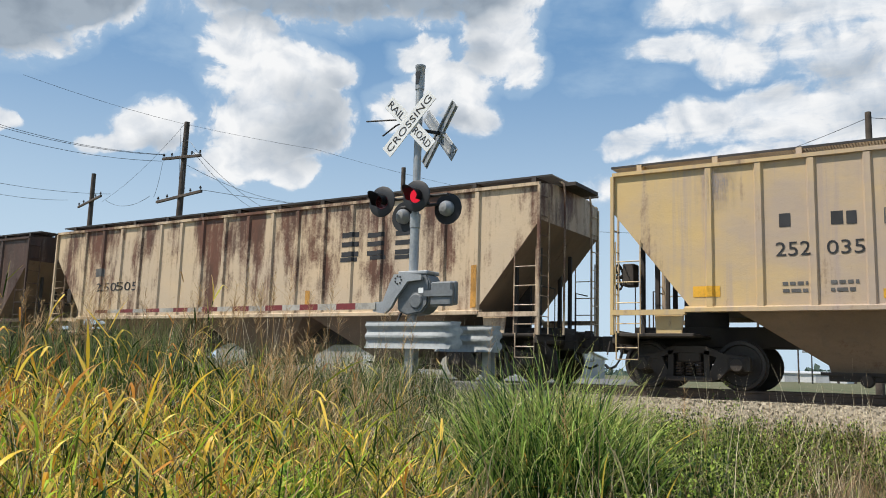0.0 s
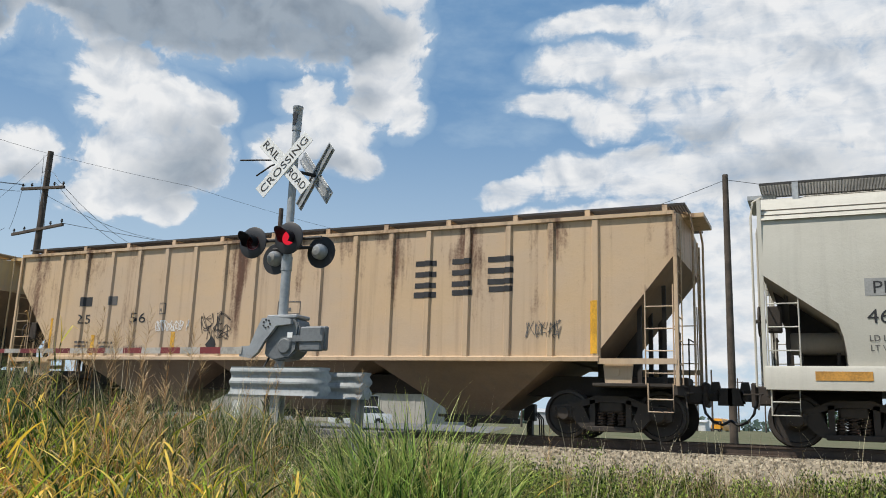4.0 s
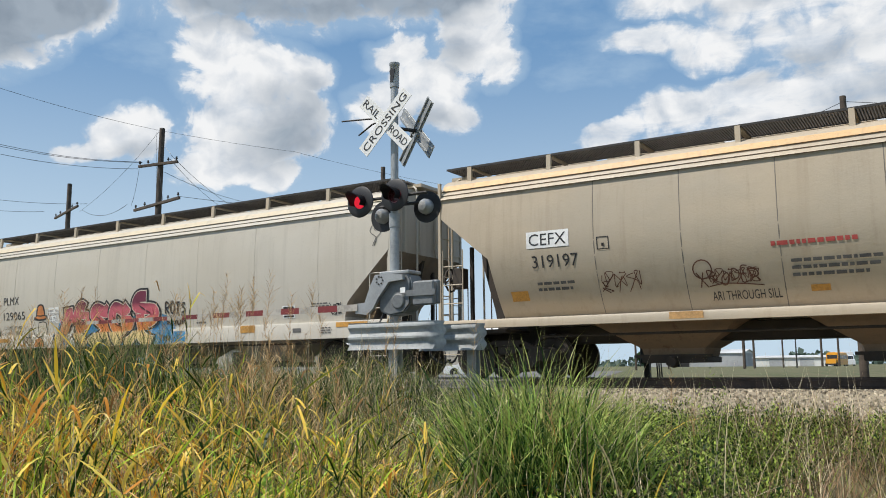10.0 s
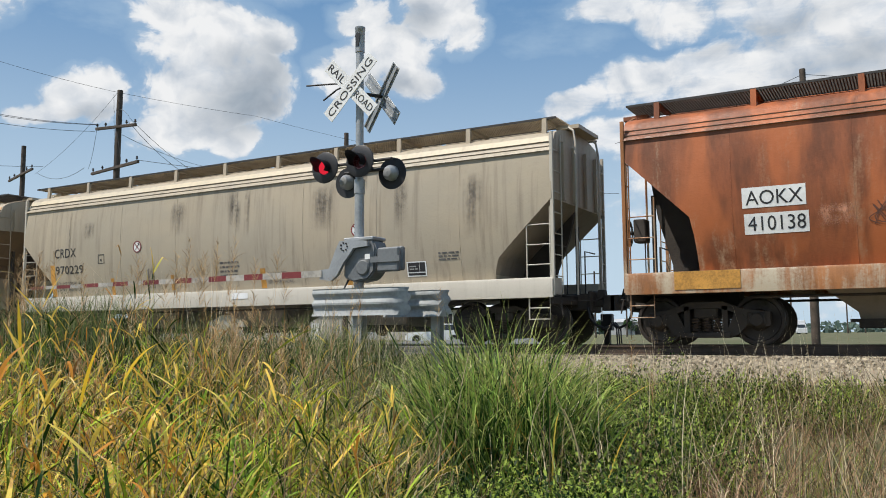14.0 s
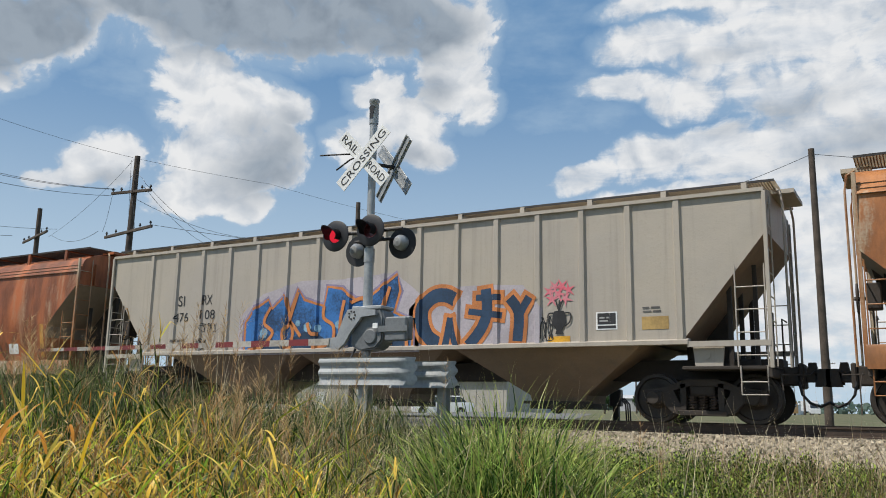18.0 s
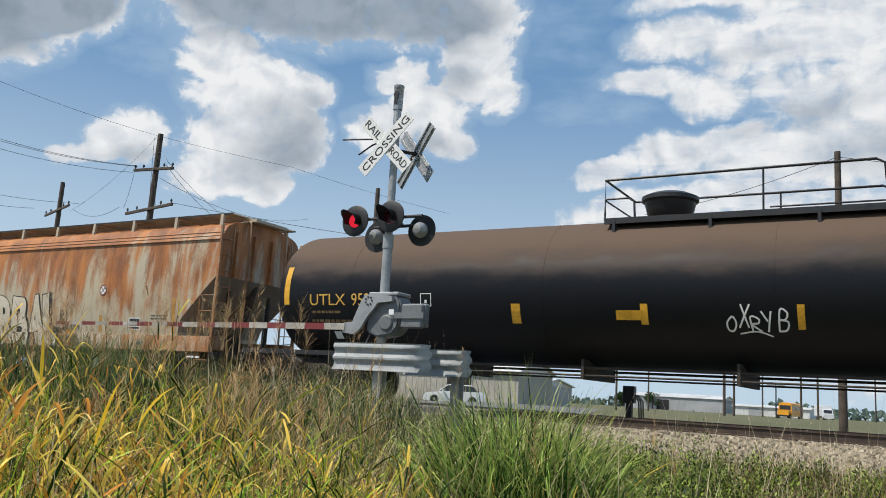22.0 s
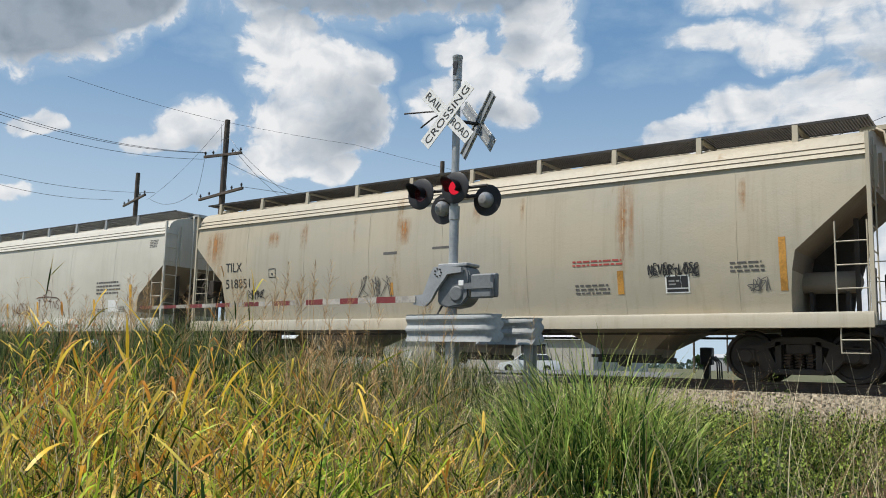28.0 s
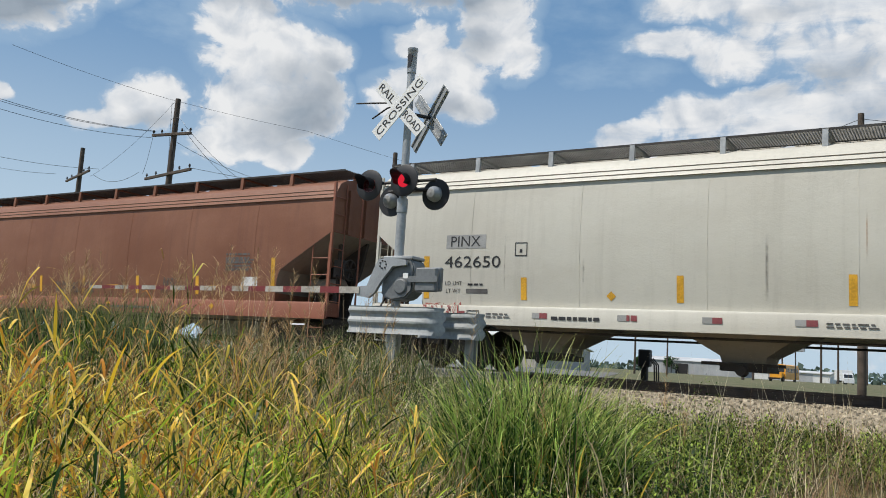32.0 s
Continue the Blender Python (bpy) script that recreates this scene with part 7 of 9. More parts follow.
S11.patch("placard", 16.87, 1.38, 0.24, 0.16, PATCH_GREY)
S11.hazard_placard(17.73, 1.47, 0.21)
S11.tag("OXRYB", 10.96, 1.68, 1.09, 0.33, WHITE_PAINT, 0.032, 71, wild=2.2)
S11.ribbon(S11.curve([(11.2, 1.62), (11.5, 1.66), (11.75, 1.58)]), 0.025, WHITE_PAINT, 0.013)
S11.patch("reflector", 12.17, 1.70, 0.12, 0.42, YELLOW)
S12.patch("lettering_patch", 1.85, 2.51, 0.89, 0.27, PATCH_GREY)
S12.text("PINX", 1.93, 2.54, 0.71, 0.20, INK)
S12.text("462820", 1.86, 2.11, 1.31, 0.24, INK)
S12.lines(1.91, 1.67, 0.84, 0.21, 1, FADED_INK)
S12.frame_mark(3.58, 2.34, 0.25, 0.25, INK)
S12.patch("reflector", 1.35, 1.68, 0.12, 0.70, YELLOW)
S12.two_tone(8.77, 1.11, 0.30, 0.11)
S12.two_tone(10.88, 1.10, 0.30, 0.10)
S12.two_tone(11.96, 1.07, 0.28, 0.10)
S12.two_tone(13.87, 1.07, 0.29, 0.10)
S12.two_tone(15.60, 1.07, 0.30, 0.09)
S12.lines(9.24, 1.04, 1.45, 0.22, 3, FADED_INK)
S12.lines(14.97, 1.03, 0.50, 0.19, 3, FADED_INK)
S12.lines(16.59, 2.12, 1.36, 0.45, 4, FADED_INK)
S12.patch("lettering_patch", 17.24, 1.56, 0.52, 0.36, WHITE_PAINT)
S12.lines(16.65, 1.56, 0.48, 0.13, 2, FADED_INK)
S12.lines(17.80, 1.55, 0.40, 0.19, 3, FADED_INK)
S12.lines(19.25, 3.48, 0.43, 0.25, 5, FADED_INK)
S12.patch("reflector", 18.36, 1.45, 0.13, 0.93, YELLOW)
for x, z, h in ((4.88, 1.62, 0.26), (8.36, 1.46, 0.48), (10.93, 1.46, 0.48), (12.96, 1.46, 0.50), (16.40, 1.44, 0.52)):
    S12.patch("reflector", x, z, 0.11, h, YELLOW)
S12.tag("VMDSA", 11.30, 1.50, 1.2, 0.42, RUST_MARK, 0.026, 81, wild=4.0)
S12.ribbon(S12.curve([(11.3, 1.78), (11.6, 1.62), (12.0, 1.58), (12.55, 1.66)]), 0.022, RUST_MARK, 0.012)
S12.tag("TSETNS", 13.05, 1.74, 1.4, 0.34, RUST_MARK, 0.024, 82, wild=3.0)
S12.ribbon(S12.curve([(12.93, 2.06), (13.3, 2.12), (14.2, 2.08), (14.5, 1.9), (14.72, 1.42)]), 0.03, RUST_MARK, 0.012)
S12.disc(13.75, 2.16, 0.2, RUST_MARK, 0.012, r_in=0.175, n=16).name = "graffiti"
S12.streaks("rust_streak", 13.92, 2.2, 0.04, 0.8, RUST_WASH)
S12.diamond(13.0, 1.06, 0.20, 0.20, FADED_INK)
S12.lines(4.3, 1.10, 0.85, 0.12, 1, INK)
S13.text("TILX", 1.37, 2.55, 0.66, 0.25, INK)
S13.text("518851", 1.38, 2.10, 0.98, 0.25, INK)
S13.frame_mark(3.10, 2.34, 0.26, 0.24, INK)
S13.lines(12.06, 2.20, 1.26, 0.15, 2, RED_PRINT)
S13.lines(12.10, 1.64, 0.80, 0.23, 3, FADED_INK)
S13.lines(15.22, 1.96, 0.64, 0.22, 3, FADED_INK)
S13.plate(13.99, 1.61, 0.47, 0.34)
S13.scribble(13.66, 1.91, 0.99, 0.27, INK, 91)
S13.scribble(6.19, 1.70, 1.10, 0.55, FADED_INK, 92)
S13.scribble(2.25, 1.78, 0.67, 0.27, INK, 93)
S13.scribble(15.51, 1.60, 0.39, 0.25, FADED_INK, 94)
S13.patch("scrape", 7.06, 2.73, 0.41, 0.06, FADED_INK)
S13.patch("scrape", 8.51, 2.78, 0.59, 0.05, FADED_INK)
S13.patch("reflector", 7.24, 1.76, 0.10, 0.30, OLD_YELLOW)
S13.patch("reflector", 13.02, 1.62, 0.13, 0.46, OLD_YELLOW)
S13.patch("reflector", 16.08, 1.60, 0.12, 0.94, OLD_YELLOW)
S13.streaks("rust_streak", 13.0, 1.95, 0.42, 1.95, RUST_WASH)
S13.streaks("rust_streak", 6.05, 2.6, 0.14, 1.35, RUST_WASH)
for x, z, w, h in ((0.4, 2.7, 0.9, 1.1), (3.0, 3.1, 0.5, 0.5), (4.2, 3.0, 0.3, 0.7), (7.4, 2.9, 0.5, 0.7), (9.6, 3.2, 0.2, 0.6), (10.8, 3.0, 0.12, 0.8), (15.4, 3.0, 0.15, 0.7)):
    S13.streaks("rust_streak", x, z, w, h, RUST_WASH)
S13.tag("NEVER-LOSE", 13.66, 1.97, 1.0, 0.19, INK, 0.025, 92)
S14.patch("placard", 16.93, 1.61, 0.55, 0.33, WHITE_PAINT)
S14.lines(16.36, 2.14, 1.04, 0.29, 4, FADED_INK)
S14.text("CEFX", 1.72, 2.63, 0.90, 0.24, INK)
S14.text("51308", 1.72, 2.16, 0.92, 0.22, INK)
S14.patch("placard", 2.16, 1.60, 0.50, 0.27, PATCH_GREY)
S14.lines(4.72, 1.23, 1.22, 0.13, 1, INK)
for x, z, w, h in ((1.30, 1.62, 0.13, 0.78), (4.90, 1.48, 0.11, 0.46), (8.23, 1.48, 0.12, 0.49), (10.37, 1.48, 0.11, 0.49), (12.80, 1.48, 0.12, 0.49), (15.23, 1.48, 0.12, 0.49), (17.94, 1.62, 0.13, 0.80)):
    S14.patch("reflector", x, z, w, h, YELLOW)
for x, w in ((3.35, 0.45), (7.55, 0.45), (11.54, 0.48), (15.74, 0.46)):
    S14.patch("reflector", x, 1.58, w, 0.14, OLD_YELLOW)
for x in (3.49, 7.68, 11.70, 15.92):
    S14.diamond(x, 1.09, 0.17, 0.17, YELLOW)
S14.scribble(9.05, 1.47, 1.9, 0.36, FADED_INK, 95)
S14.scribble(13.88, 1.54, 0.75, 0.38, FADED_INK, 96)
S14.lines(16.34, 2.10, 0.95, 0.50, 5, FADED_INK)
S14.lines(11.9, 1.06, 1.9, 0.14, 1, FADED_INK)
S15.patch("lettering_patch", 1.86, 2.56, 0.98, 0.29, PATCH_GREY)
S15.text("PINX", 1.98, 2.60, 0.73, 0.22, INK)
S15.text("462650", 1.84, 2.15, 1.36, 0.24, INK)
S15.text("LD LMT", 1.86, 1.77, 0.42, 0.085, INK)
S15.text("LT WT", 1.88, 1.61, 0.36, 0.085, INK)
S15.lines(2.42, 1.77, 0.44, 0.085, 1, INK)
S15.patch("lettering_patch", 2.38, 1.60, 0.52, 0.10, FADED_INK)
S15.frame_mark(3.53, 2.38, 0.28, 0.28, INK)
for x, w, h in ((1.30, 0.14, 0.92), (3.68, 0.13, 0.46), (6.88, 0.13, 0.50), (9.75, 0.13, 0.52)):
    S15.patch("reflector", x, 1.48, w, h, YELLOW)
S15.diamond(5.52, 1.49, 0.19, 0.19, YELLOW)
for x, w in ((4.00, 0.33), (7.38, 0.35), (8.93, 0.36)):
    S15.patch("reflector", x, 1.11, w * 0.5, 0.11, PATCH_GREY, 0.006)
    S15.patch("reflector", x + w * 0.5, 1.11, w * 0.5, 0.11, OXBLOOD, 0.006)
for x, w, mat in ((5.79, 0.18, PATCH_GREY), (5.97, 0.06, OXBLOOD), (6.05, 0.12, OXBLOOD), (2.26, 0.17, OXBLOOD), (1.32, 0.12, OXBLOOD)):
    S15.patch("reflector", x, 1.11, w, 0.11, mat, 0.006)
S15.lines(4.42, 1.09, 1.20, 0.14, 1, INK)
S15.lines(2.94, 1.10, 0.62, 0.12, 2, FADED_INK)
S15.lines(9.42, 1.10, 0.88, 0.11, 2, FADED_INK)
S15.scribble(1.34, 1.05, 1.02, 0.36, RED_PRINT, 97)
S15.scribble(0.08, 1.05, 0.62, 0.16, RED_PRINT, 98)
S15.lines(0.78, 1.06, 0.42, 0.22, 3, FADED_INK)
S15.frame_mark(2.48, 1.08, 0.30, 0.16, INK)
S15.streaks("seam_stain", 3.28, 1.62, 0.04, 1.30, STAIN)
S15.streaks("seam_stain", 5.02, 1.48, 0.05, 0.85, STAIN)
S15.streaks("seam_stain", 8.43, 1.50, 0.06, 1.25, STAIN)
S15.streaks("rust_streak", 10.01, 2.15, 0.03, 0.90, RUST_WASH)

# ---- the crossing signal ----
MAST = Vector((-7.48, 10.6, -0.12))


def crossbuck(parent, y, face, back=False):
    """Two crossed blades on a plane y = const; face is -1 towards the lens."""
    for k, (body, turn, x_text) in enumerate((("ROAD", -45, 0.06), ("CROSSING", 45, -0.56))):
        bm = bmesh.new()
        box(bm, -0.61, 0.61, -0.006, 0.006, -0.115, 0.115, 0.003)
        blade = part("blade", bm, STEEL if back else WHITE_PAINT, parent)
        spin = Matrix.Rotation(radians(-turn), 4, "Y")
        blade.matrix_basis = Matrix.Translation((0 if back else -0.05, y + 0.014 * k * face, 4.15 if back else 4.225)) @ spin
        if back:
            bm = bmesh.new()
            for z in (-0.07, 0.07):
                box(bm, -0.60, 0.60, -0.03, -0.006, z - 0.012, z + 0.012)
            rib = part("stiffener", bm, STEEL, blade)
            continue
        words = (("RAIL", -0.57, 0.40), ("ROAD", 0.14, 0.43)) if k == 0 else (("CROSSING", -0.56, 1.12),)
        for word, x0, w in words:
            xy, faces = letters(word)
            part("lettering", mesh_of("lettering", [(x0 + a * w, -0.010, -0.060 + b * 0.12) for a, b in xy], faces, INK), INK, blade)


def flasher(parent, at, face):
    """A red lamp with its black backplate and hood; face -1 looks at the road users before the track."""
    bm = bmesh.new()
    loops = [[(r * math.cos(2 * math.pi * k / 32), d, r * math.sin(2 * math.pi * k / 32)) for k in range(32)] for d, r in ((0.02, 0.118), (0.0, 0.118), (0.0, 0.248), (0.004, 0.254), (0.02, 0.254), (0.02, 0.118))]
    rings(bm, loops, caps=False)
    plate = part("backplate", bm, BLACK, parent)
    plate.matrix_basis = Matrix.Translation(at) @ Matrix.Rotation(0 if face < 0 else math.pi, 4, "Z")
    bm = bmesh.new()
    lathe(bm, [(0.02, 0.125), (0.10, 0.12), (0.17, 0.07), (0.185, 0.0)], "y", 24)
    part("lamp_housing", bm, ALUMINIUM, plate)
    bm = bmesh.new()
    # open-ended hood, cut back below
    loops = []
    for d in (0.0, 1.0):
        loop = []
        for k in range(17):
            a = radians(-40 + 260 * k / 16)
            reach = -0.33 * (0.45 + 0.55 * max(0.0, math.sin(a))) if d else -0.002
            loop.append((0.118 * math.cos(a), reach, 0.118 * math.sin(a)))
        loops.append(loop)
    rings(bm, loops, caps=False, closed=False)
    bmesh.ops.solidify(bm, geom=list(bm.faces), thickness=0.006)
    part("hood", bm, BLACK, plate)
    return plate


def build_signal():
    sig = thing("crossing_signal", "galvanised crossing signal with crossbucks, red lamps and a lowered gate", "crossing signal", Matrix.Translation(MAST))
    bm = bmesh.new()
    lathe(bm, [(0.0, 0.075), (2.55, 0.075), (2.56, 0.085), (2.78, 0.085), (2.79, 0.062), (4.86, 0.062)], "z", 20)
    part("mast", bm, STEEL, sig)
    bm = bmesh.new()
    lathe(bm, [(4.84, 0.075), (5.20, 0.078), (5.21, 0.085), (5.25, 0.085), (5.26, 0.0)], "z", 20)
    part("mast_cap", bm, ALUMINIUM, sig)
    # A black plate paints the dark inside of an opening in the cap.
    bm = bmesh.new()
    prism(bm, [(-0.03, 4.92), (0.02, 4.92), (0.045, 5.04), (0.05, 5.12), (0.0, 5.15), (-0.045, 5.10), (-0.02, 5.02)], -0.082, -0.06)
    part("opening_shade", bm, BLACK, sig)
    bm = bmesh.new()
    box(bm, -0.35, 0.35, -0.35, 0.35, -0.35, 0.04, 0.03)
    part("foundation", bm, STEEL, sig)
    for z in (4.15,):
        bm = bmesh.new()
        tube(bm, [(0, 0.0, z), (0.0, -0.16, z)], 0.03, 8)
        tube(bm, [(0, 0.0, z + 0.02), (0.20, 0.32, z + 0.02)], 0.03, 8)
        part("bracket", bm, DARK_STEEL, sig)
    crossbuck(sig, -0.18, -1)
    rear = part("rear_crossbuck", bmesh.new(), STEEL, sig)
    rear.matrix_basis = Matrix.Translation((0.20, 0.34, 0.0)) @ Matrix.Rotation(radians(-23), 4, "Z")
    crossbuck(rear, 0.0, -1, True)
    # broken bracket rods
    bm = bmesh.new()
    tube(bm, [(-0.10, 0.0, 4.36), (-0.60, 0.02, 4.42), (-1.12, 0.06, 4.48)], 0.014, 6)
    tube(bm, [(-0.12, 0.0, 4.38), (-0.45, 0.0, 4.30), (-0.72, 0.0, 4.16)], 0.014, 6)
    part("rod", bm, DARK_STEEL, sig)
    bm = bmesh.new()
    tube(bm, [(-0.62, -0.02, 3.05), (0.62, -0.02, 3.05)], 0.026, 8)
    tube(bm, [(-0.50, 0.30, 2.98), (0.45, 0.30, 2.98)], 0.026, 8)
    lathe(bm, [(2.95, 0.10), (3.12, 0.10)], "z", 14)
    box(bm, -0.05, 0.05, -0.05, 0.32, 2.97, 3.03)
    part("cross_arm", bm, DARK_STEEL, sig)
    left = flasher(sig, (-0.61, -0.10, 3.02), -1)
    right = flasher(sig, (0.11, -0.16, 3.04), -1)
    flasher(sig, (-0.46, 0.36, 2.83), 1)
    flasher(sig, (0.39, 0.36, 2.90), 1)
    # the gate's mechanism
    bm = bmesh.new()
    prism(bm, [(-0.20, 1.24), (0.0, 1.16), (0.26, 1.20), (0.38, 1.32), (0.40, 1.70), (0.34, 1.80), (-0.08, 1.84), (-0.18, 1.80)], -0.14, 0.20)
    bmesh.ops.bevel(bm, geom=list(bm.edges), offset=0.025, segments=2, affect="EDGES")
    part("mechanism_case", bm, CASE_GREY, sig)
    bm = bmesh.new()
    box(bm, -0.19, 0.36, -0.15, 0.21, 1.80, 1.855, 0.012)
    part("case_lid", bm, ALUMINIUM, sig)
    bm = bmesh.new()
    lathe(bm, [(-0.17, 0.02), (-0.17, 0.10), (-0.15, 0.12), (-0.10, 0.12)], "y", 20, (0.17, 0, 1.38))
    part("gear_cover", bm, CASE_GREY, sig)
    bm = bmesh.new()
    prism(bm, [(-0.60, 1.22), (-0.58, 1.37), (-0.42, 1.38), (-0.30, 1.66), (-0.22, 1.80), (0.0, 1.81), (0.30, 1.78), (0.30, 1.70), (0.04, 1.68), (-0.04, 1.58), (-0.16, 1.44), (-0.26, 1.28), (-0.38, 1.19)], -0.22, -0.16)
    part("gate_bracket", bm, ALUMINIUM, sig)
    for k in range(7):
        a = 2 * math.pi * k / 7
        bm = bmesh.new()
        lathe(bm, [(-0.232, 0.014), (-0.218, 0.014)], "y", 8, (-0.13 + 0.06 * math.cos(a), 0, 1.71 + 0.06 * math.sin(a)))
        part("bolt", bm, DARK_STEEL, sig)
    bm = bmesh.new()
    box(bm, 0.24, 0.33, -0.195, -0.188, 1.50, 1.58)
    part("label_plate", bm, WHITE_PAINT, sig)
    for k in range(2):
        bm = bmesh.new()
        box(bm, 0.46, 0.84, -0.20 + 0.12 * k, -0.10 + 0.12 * k, 1.30 + 0.02 * k, 1.66 + 0.02 * k, 0.02)
        part("counterweight", bm, CASE_GREY, sig)
    bm = bmesh.new()
    box(bm, 0.36, 0.88, -0.225, -0.20, 1.44, 1.53)
    part("counterweight_arm", bm, CASE_GREY, sig)
    bm = bmesh.new()
    tube(bm, [(-0.10, -0.14, 1.2), (-0.15, -0.2, 1.05), (-0.08, -0.14, 0.92), (-0.02, -0.08, 0.8)], 0.02, 6)
    part("cable", bm, BLACK, sig)
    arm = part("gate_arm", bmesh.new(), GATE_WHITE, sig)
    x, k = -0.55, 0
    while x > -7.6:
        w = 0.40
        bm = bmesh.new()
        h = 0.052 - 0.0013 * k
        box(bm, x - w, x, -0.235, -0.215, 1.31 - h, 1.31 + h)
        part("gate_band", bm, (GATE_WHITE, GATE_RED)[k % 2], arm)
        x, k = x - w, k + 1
    return sig, left, right


SIGNAL, LAMP_LEFT, LAMP_RIGHT = build_signal()


def reflector(plate, name):
    """Round reflector in a lamp: its face glows red, its back is dark."""
    bm = bmesh.new()
    lathe(bm, [(-0.004, 0.112), (0.0, 0.112)], "y", 24)
    me = shell(name, bm, RED_DARK, 0)
    me.materials.append(RED_LAMP)
    for p in me.polygons:
        if p.normal.y < -0.5:
            p.material_index = 1
    ob = new(name, me)
    ob.parent = plate
    return ob


REFLECTORS = [(reflector(LAMP_LEFT, "reflector"), 0.5), (reflector(LAMP_RIGHT, "reflector"), 0.0)]


def build_guard():
    profile = [(0.0, 0.0), (-0.012, 0.02), (-0.05, 0.075), (-0.05, 0.115), (-0.008, 0.165), (-0.008, 0.195), (-0.05, 0.245), (-0.05, 0.285), (-0.008, 0.335), (-0.008, 0.36), (-0.03, 0.395), (-0.02, 0.41)]

    def beam(line, z):
        loops = []
        for k, (x, y, nx, ny) in enumerate(line):
            front = [(x - nx * d, y - ny * d, z + h) for d, h in profile]
            rear = [(x - nx * (d + 0.006), y - ny * (d + 0.006), z + h) for d, h in reversed(profile)]
            loops.append(front + rear)
        bm = bmesh.new()
        rings(bm, loops)
        return bm

    g = thing("guard_rail", "bent galvanised guard rail round the signal's foot", "guard rail")
    line = [(-8.02 + 1.42 * k / 6, 10.12 + 0.03 * k / 6, 0, 1) for k in range(7)] + [(-6.52, 10.20, 0.4, 0.9), (-6.44, 10.34, 0.9, 0.4)]
    part("beam", beam([(x, y, nx, ny) for x, y, nx, ny in line], 0.52), GUARD, g)
    line = [(-7.4 + 0.95 * k / 5, 11.15 - 0.05 * k / 5, 0, 1) for k in range(6)] + [(-6.36, 11.14, 0.5, 0.85), (-6.30, 11.3, 0.9, 0.3)]
    part("beam", beam(line, 0.51), GUARD, g)
    for x, y in ((-7.25, 10.22), (-6.50, 11.25)):
        bm = bmesh.new()
        box(bm, x - 0.075, x + 0.075, y, y + 0.012, -0.5, 0.82)
        box(bm, x - 0.006, x + 0.006, y + 0.012, y + 0.14, -0.5, 0.82)
        box(bm, x - 0.075, x + 0.075, y + 0.14, y + 0.152, -0.5, 0.82)
        part("post", bm, STEEL, g)


build_guard()

# ---- utility poles and wires ----
def utility_pole(x, y, top, arms, lean=0.0, label="weathered wooden utility pole with cross arms"):
    p = thing("utility_pole", label, "utility pole", pose(x, y, rise(x, y) - 0.3, 0, lean, 0), "utility poles along the line")
    h = top - rise(x, y) + 0.3
    bm = bmesh.new()
    tube(bm, [(0, 0, 0), (0, 0, h * 0.5), (0, 0, h)], 0.17, 12, 0.12)
    part("pole", bm, WOOD, p)
    for z, half, ax, ay in arms:
        bm = bmesh.new()
        n = Vector((ax, ay, 0)).normalized()
        box(bm, -half, half, -0.05, 0.05, -0.06, 0.06, 0.01)
        arm = part("cross_arm", bm, WOOD, p)
        arm.matrix_basis = Matrix.Translation((0, -0.14, z - top + h)) @ Matrix.Rotation(math.atan2(n.y, n.x), 4, "Z")
        for k in (-1, -0.55, 0.55, 1):
            bm = bmesh.new()
            lathe(bm, [(0.05, 0.02), (0.12, 0.02), (0.13, 0.05), (0.17, 0.055), (0.19, 0.03), (0.23, 0.04), (0.25, 0.0)], "z", 8, (k * half * 0.94, 0, 0))
            part("insulator", bm, DARK_STEEL, arm)
    return p


def wire(a, b, sag, r=0.010):
    bm = bmesh.new()
    a, b = Vector(a), Vector(b)
    tube(bm, [a.lerp(b, k / 14) - Vector((0, 0, sag * 4 * (k / 14) * (1 - k / 14))) for k in range(15)], r, 5)
    return tagged(new("wire", shell("wire", bm, BLACK)), "thin black overhead wire between poles", "wire", "overhead wires")


P1, P2, PR, PM = Vector((-29.8, 24.0, 10.9)), Vector((-42.2, 28.0, 10.7)), Vector((-3.4, 36.0, 10.9)), Vector((-26.2, 36.0, 11.1))
utility_pole(P1.x, P1.y, P1.z, [(9.25, 1.15, 1, 0.1), (7.45, 2.2, 1, -0.25)], 1.0)
utility_pole(P2.x, P2.y, P2.z, [(9.05, 2.3, 1, -0.35)])
utility_pole(PR.x, PR.y, PR.z, [])
utility_pole(PM.x, PM.y, PM.z, [])
# lines that run on to the next poles
wire((P1.x - 1.0, P1.y - 0.2, 9.50), (-32.68, 14.0, 9.7), 0.45)
wire((P1.x - 0.8, P1.y - 0.2, 9.45), (-32.65, 14.0, 9.56), 0.45)
wire((P1.x - 1.1, P1.y - 0.2, 9.20), (-32.59, 14.0, 9.24), 0.45)
wire((P2.x + 2.0, P2.y - 0.2, 9.3), (-41.38, 18.0, 9.01), 0.35)
wire((P2.x + -2.0, P2.y - 0.2, 9.3), (-41.31, 18.0, 8.58), 0.35)
wire((P1.x + 1.1, P1.y - 0.2, 9.5), (-36.1, 38.0, 9.36), 0.6)
wire((P1.x + 0.9, P1.y - 0.1, 9.4), (-37.2, 40.0, 10.04), 1.2)
wire((P1.x + 0.4, P1.y, 8.9), (-37.84, 44.0, 11.77), 0.8)
wire((P1.x, P1.y, P1.z - 0.05), (-27.21, 30.0, 10.8), 0.05, 0.007)
wire((-27.21, 30.0, 10.8), (-24.0, 40.0, 10.44), 0.1, 0.007)
wire((P1.x, P1.y, P1.z - 0.05), (-29.01, 16.0, 10.45), 0.1, 0.007)
wire((P1.x, P1.y, P1.z - 0.1), (P2.x + 1.0, P2.y, 9.0), 0.3, 0.007)
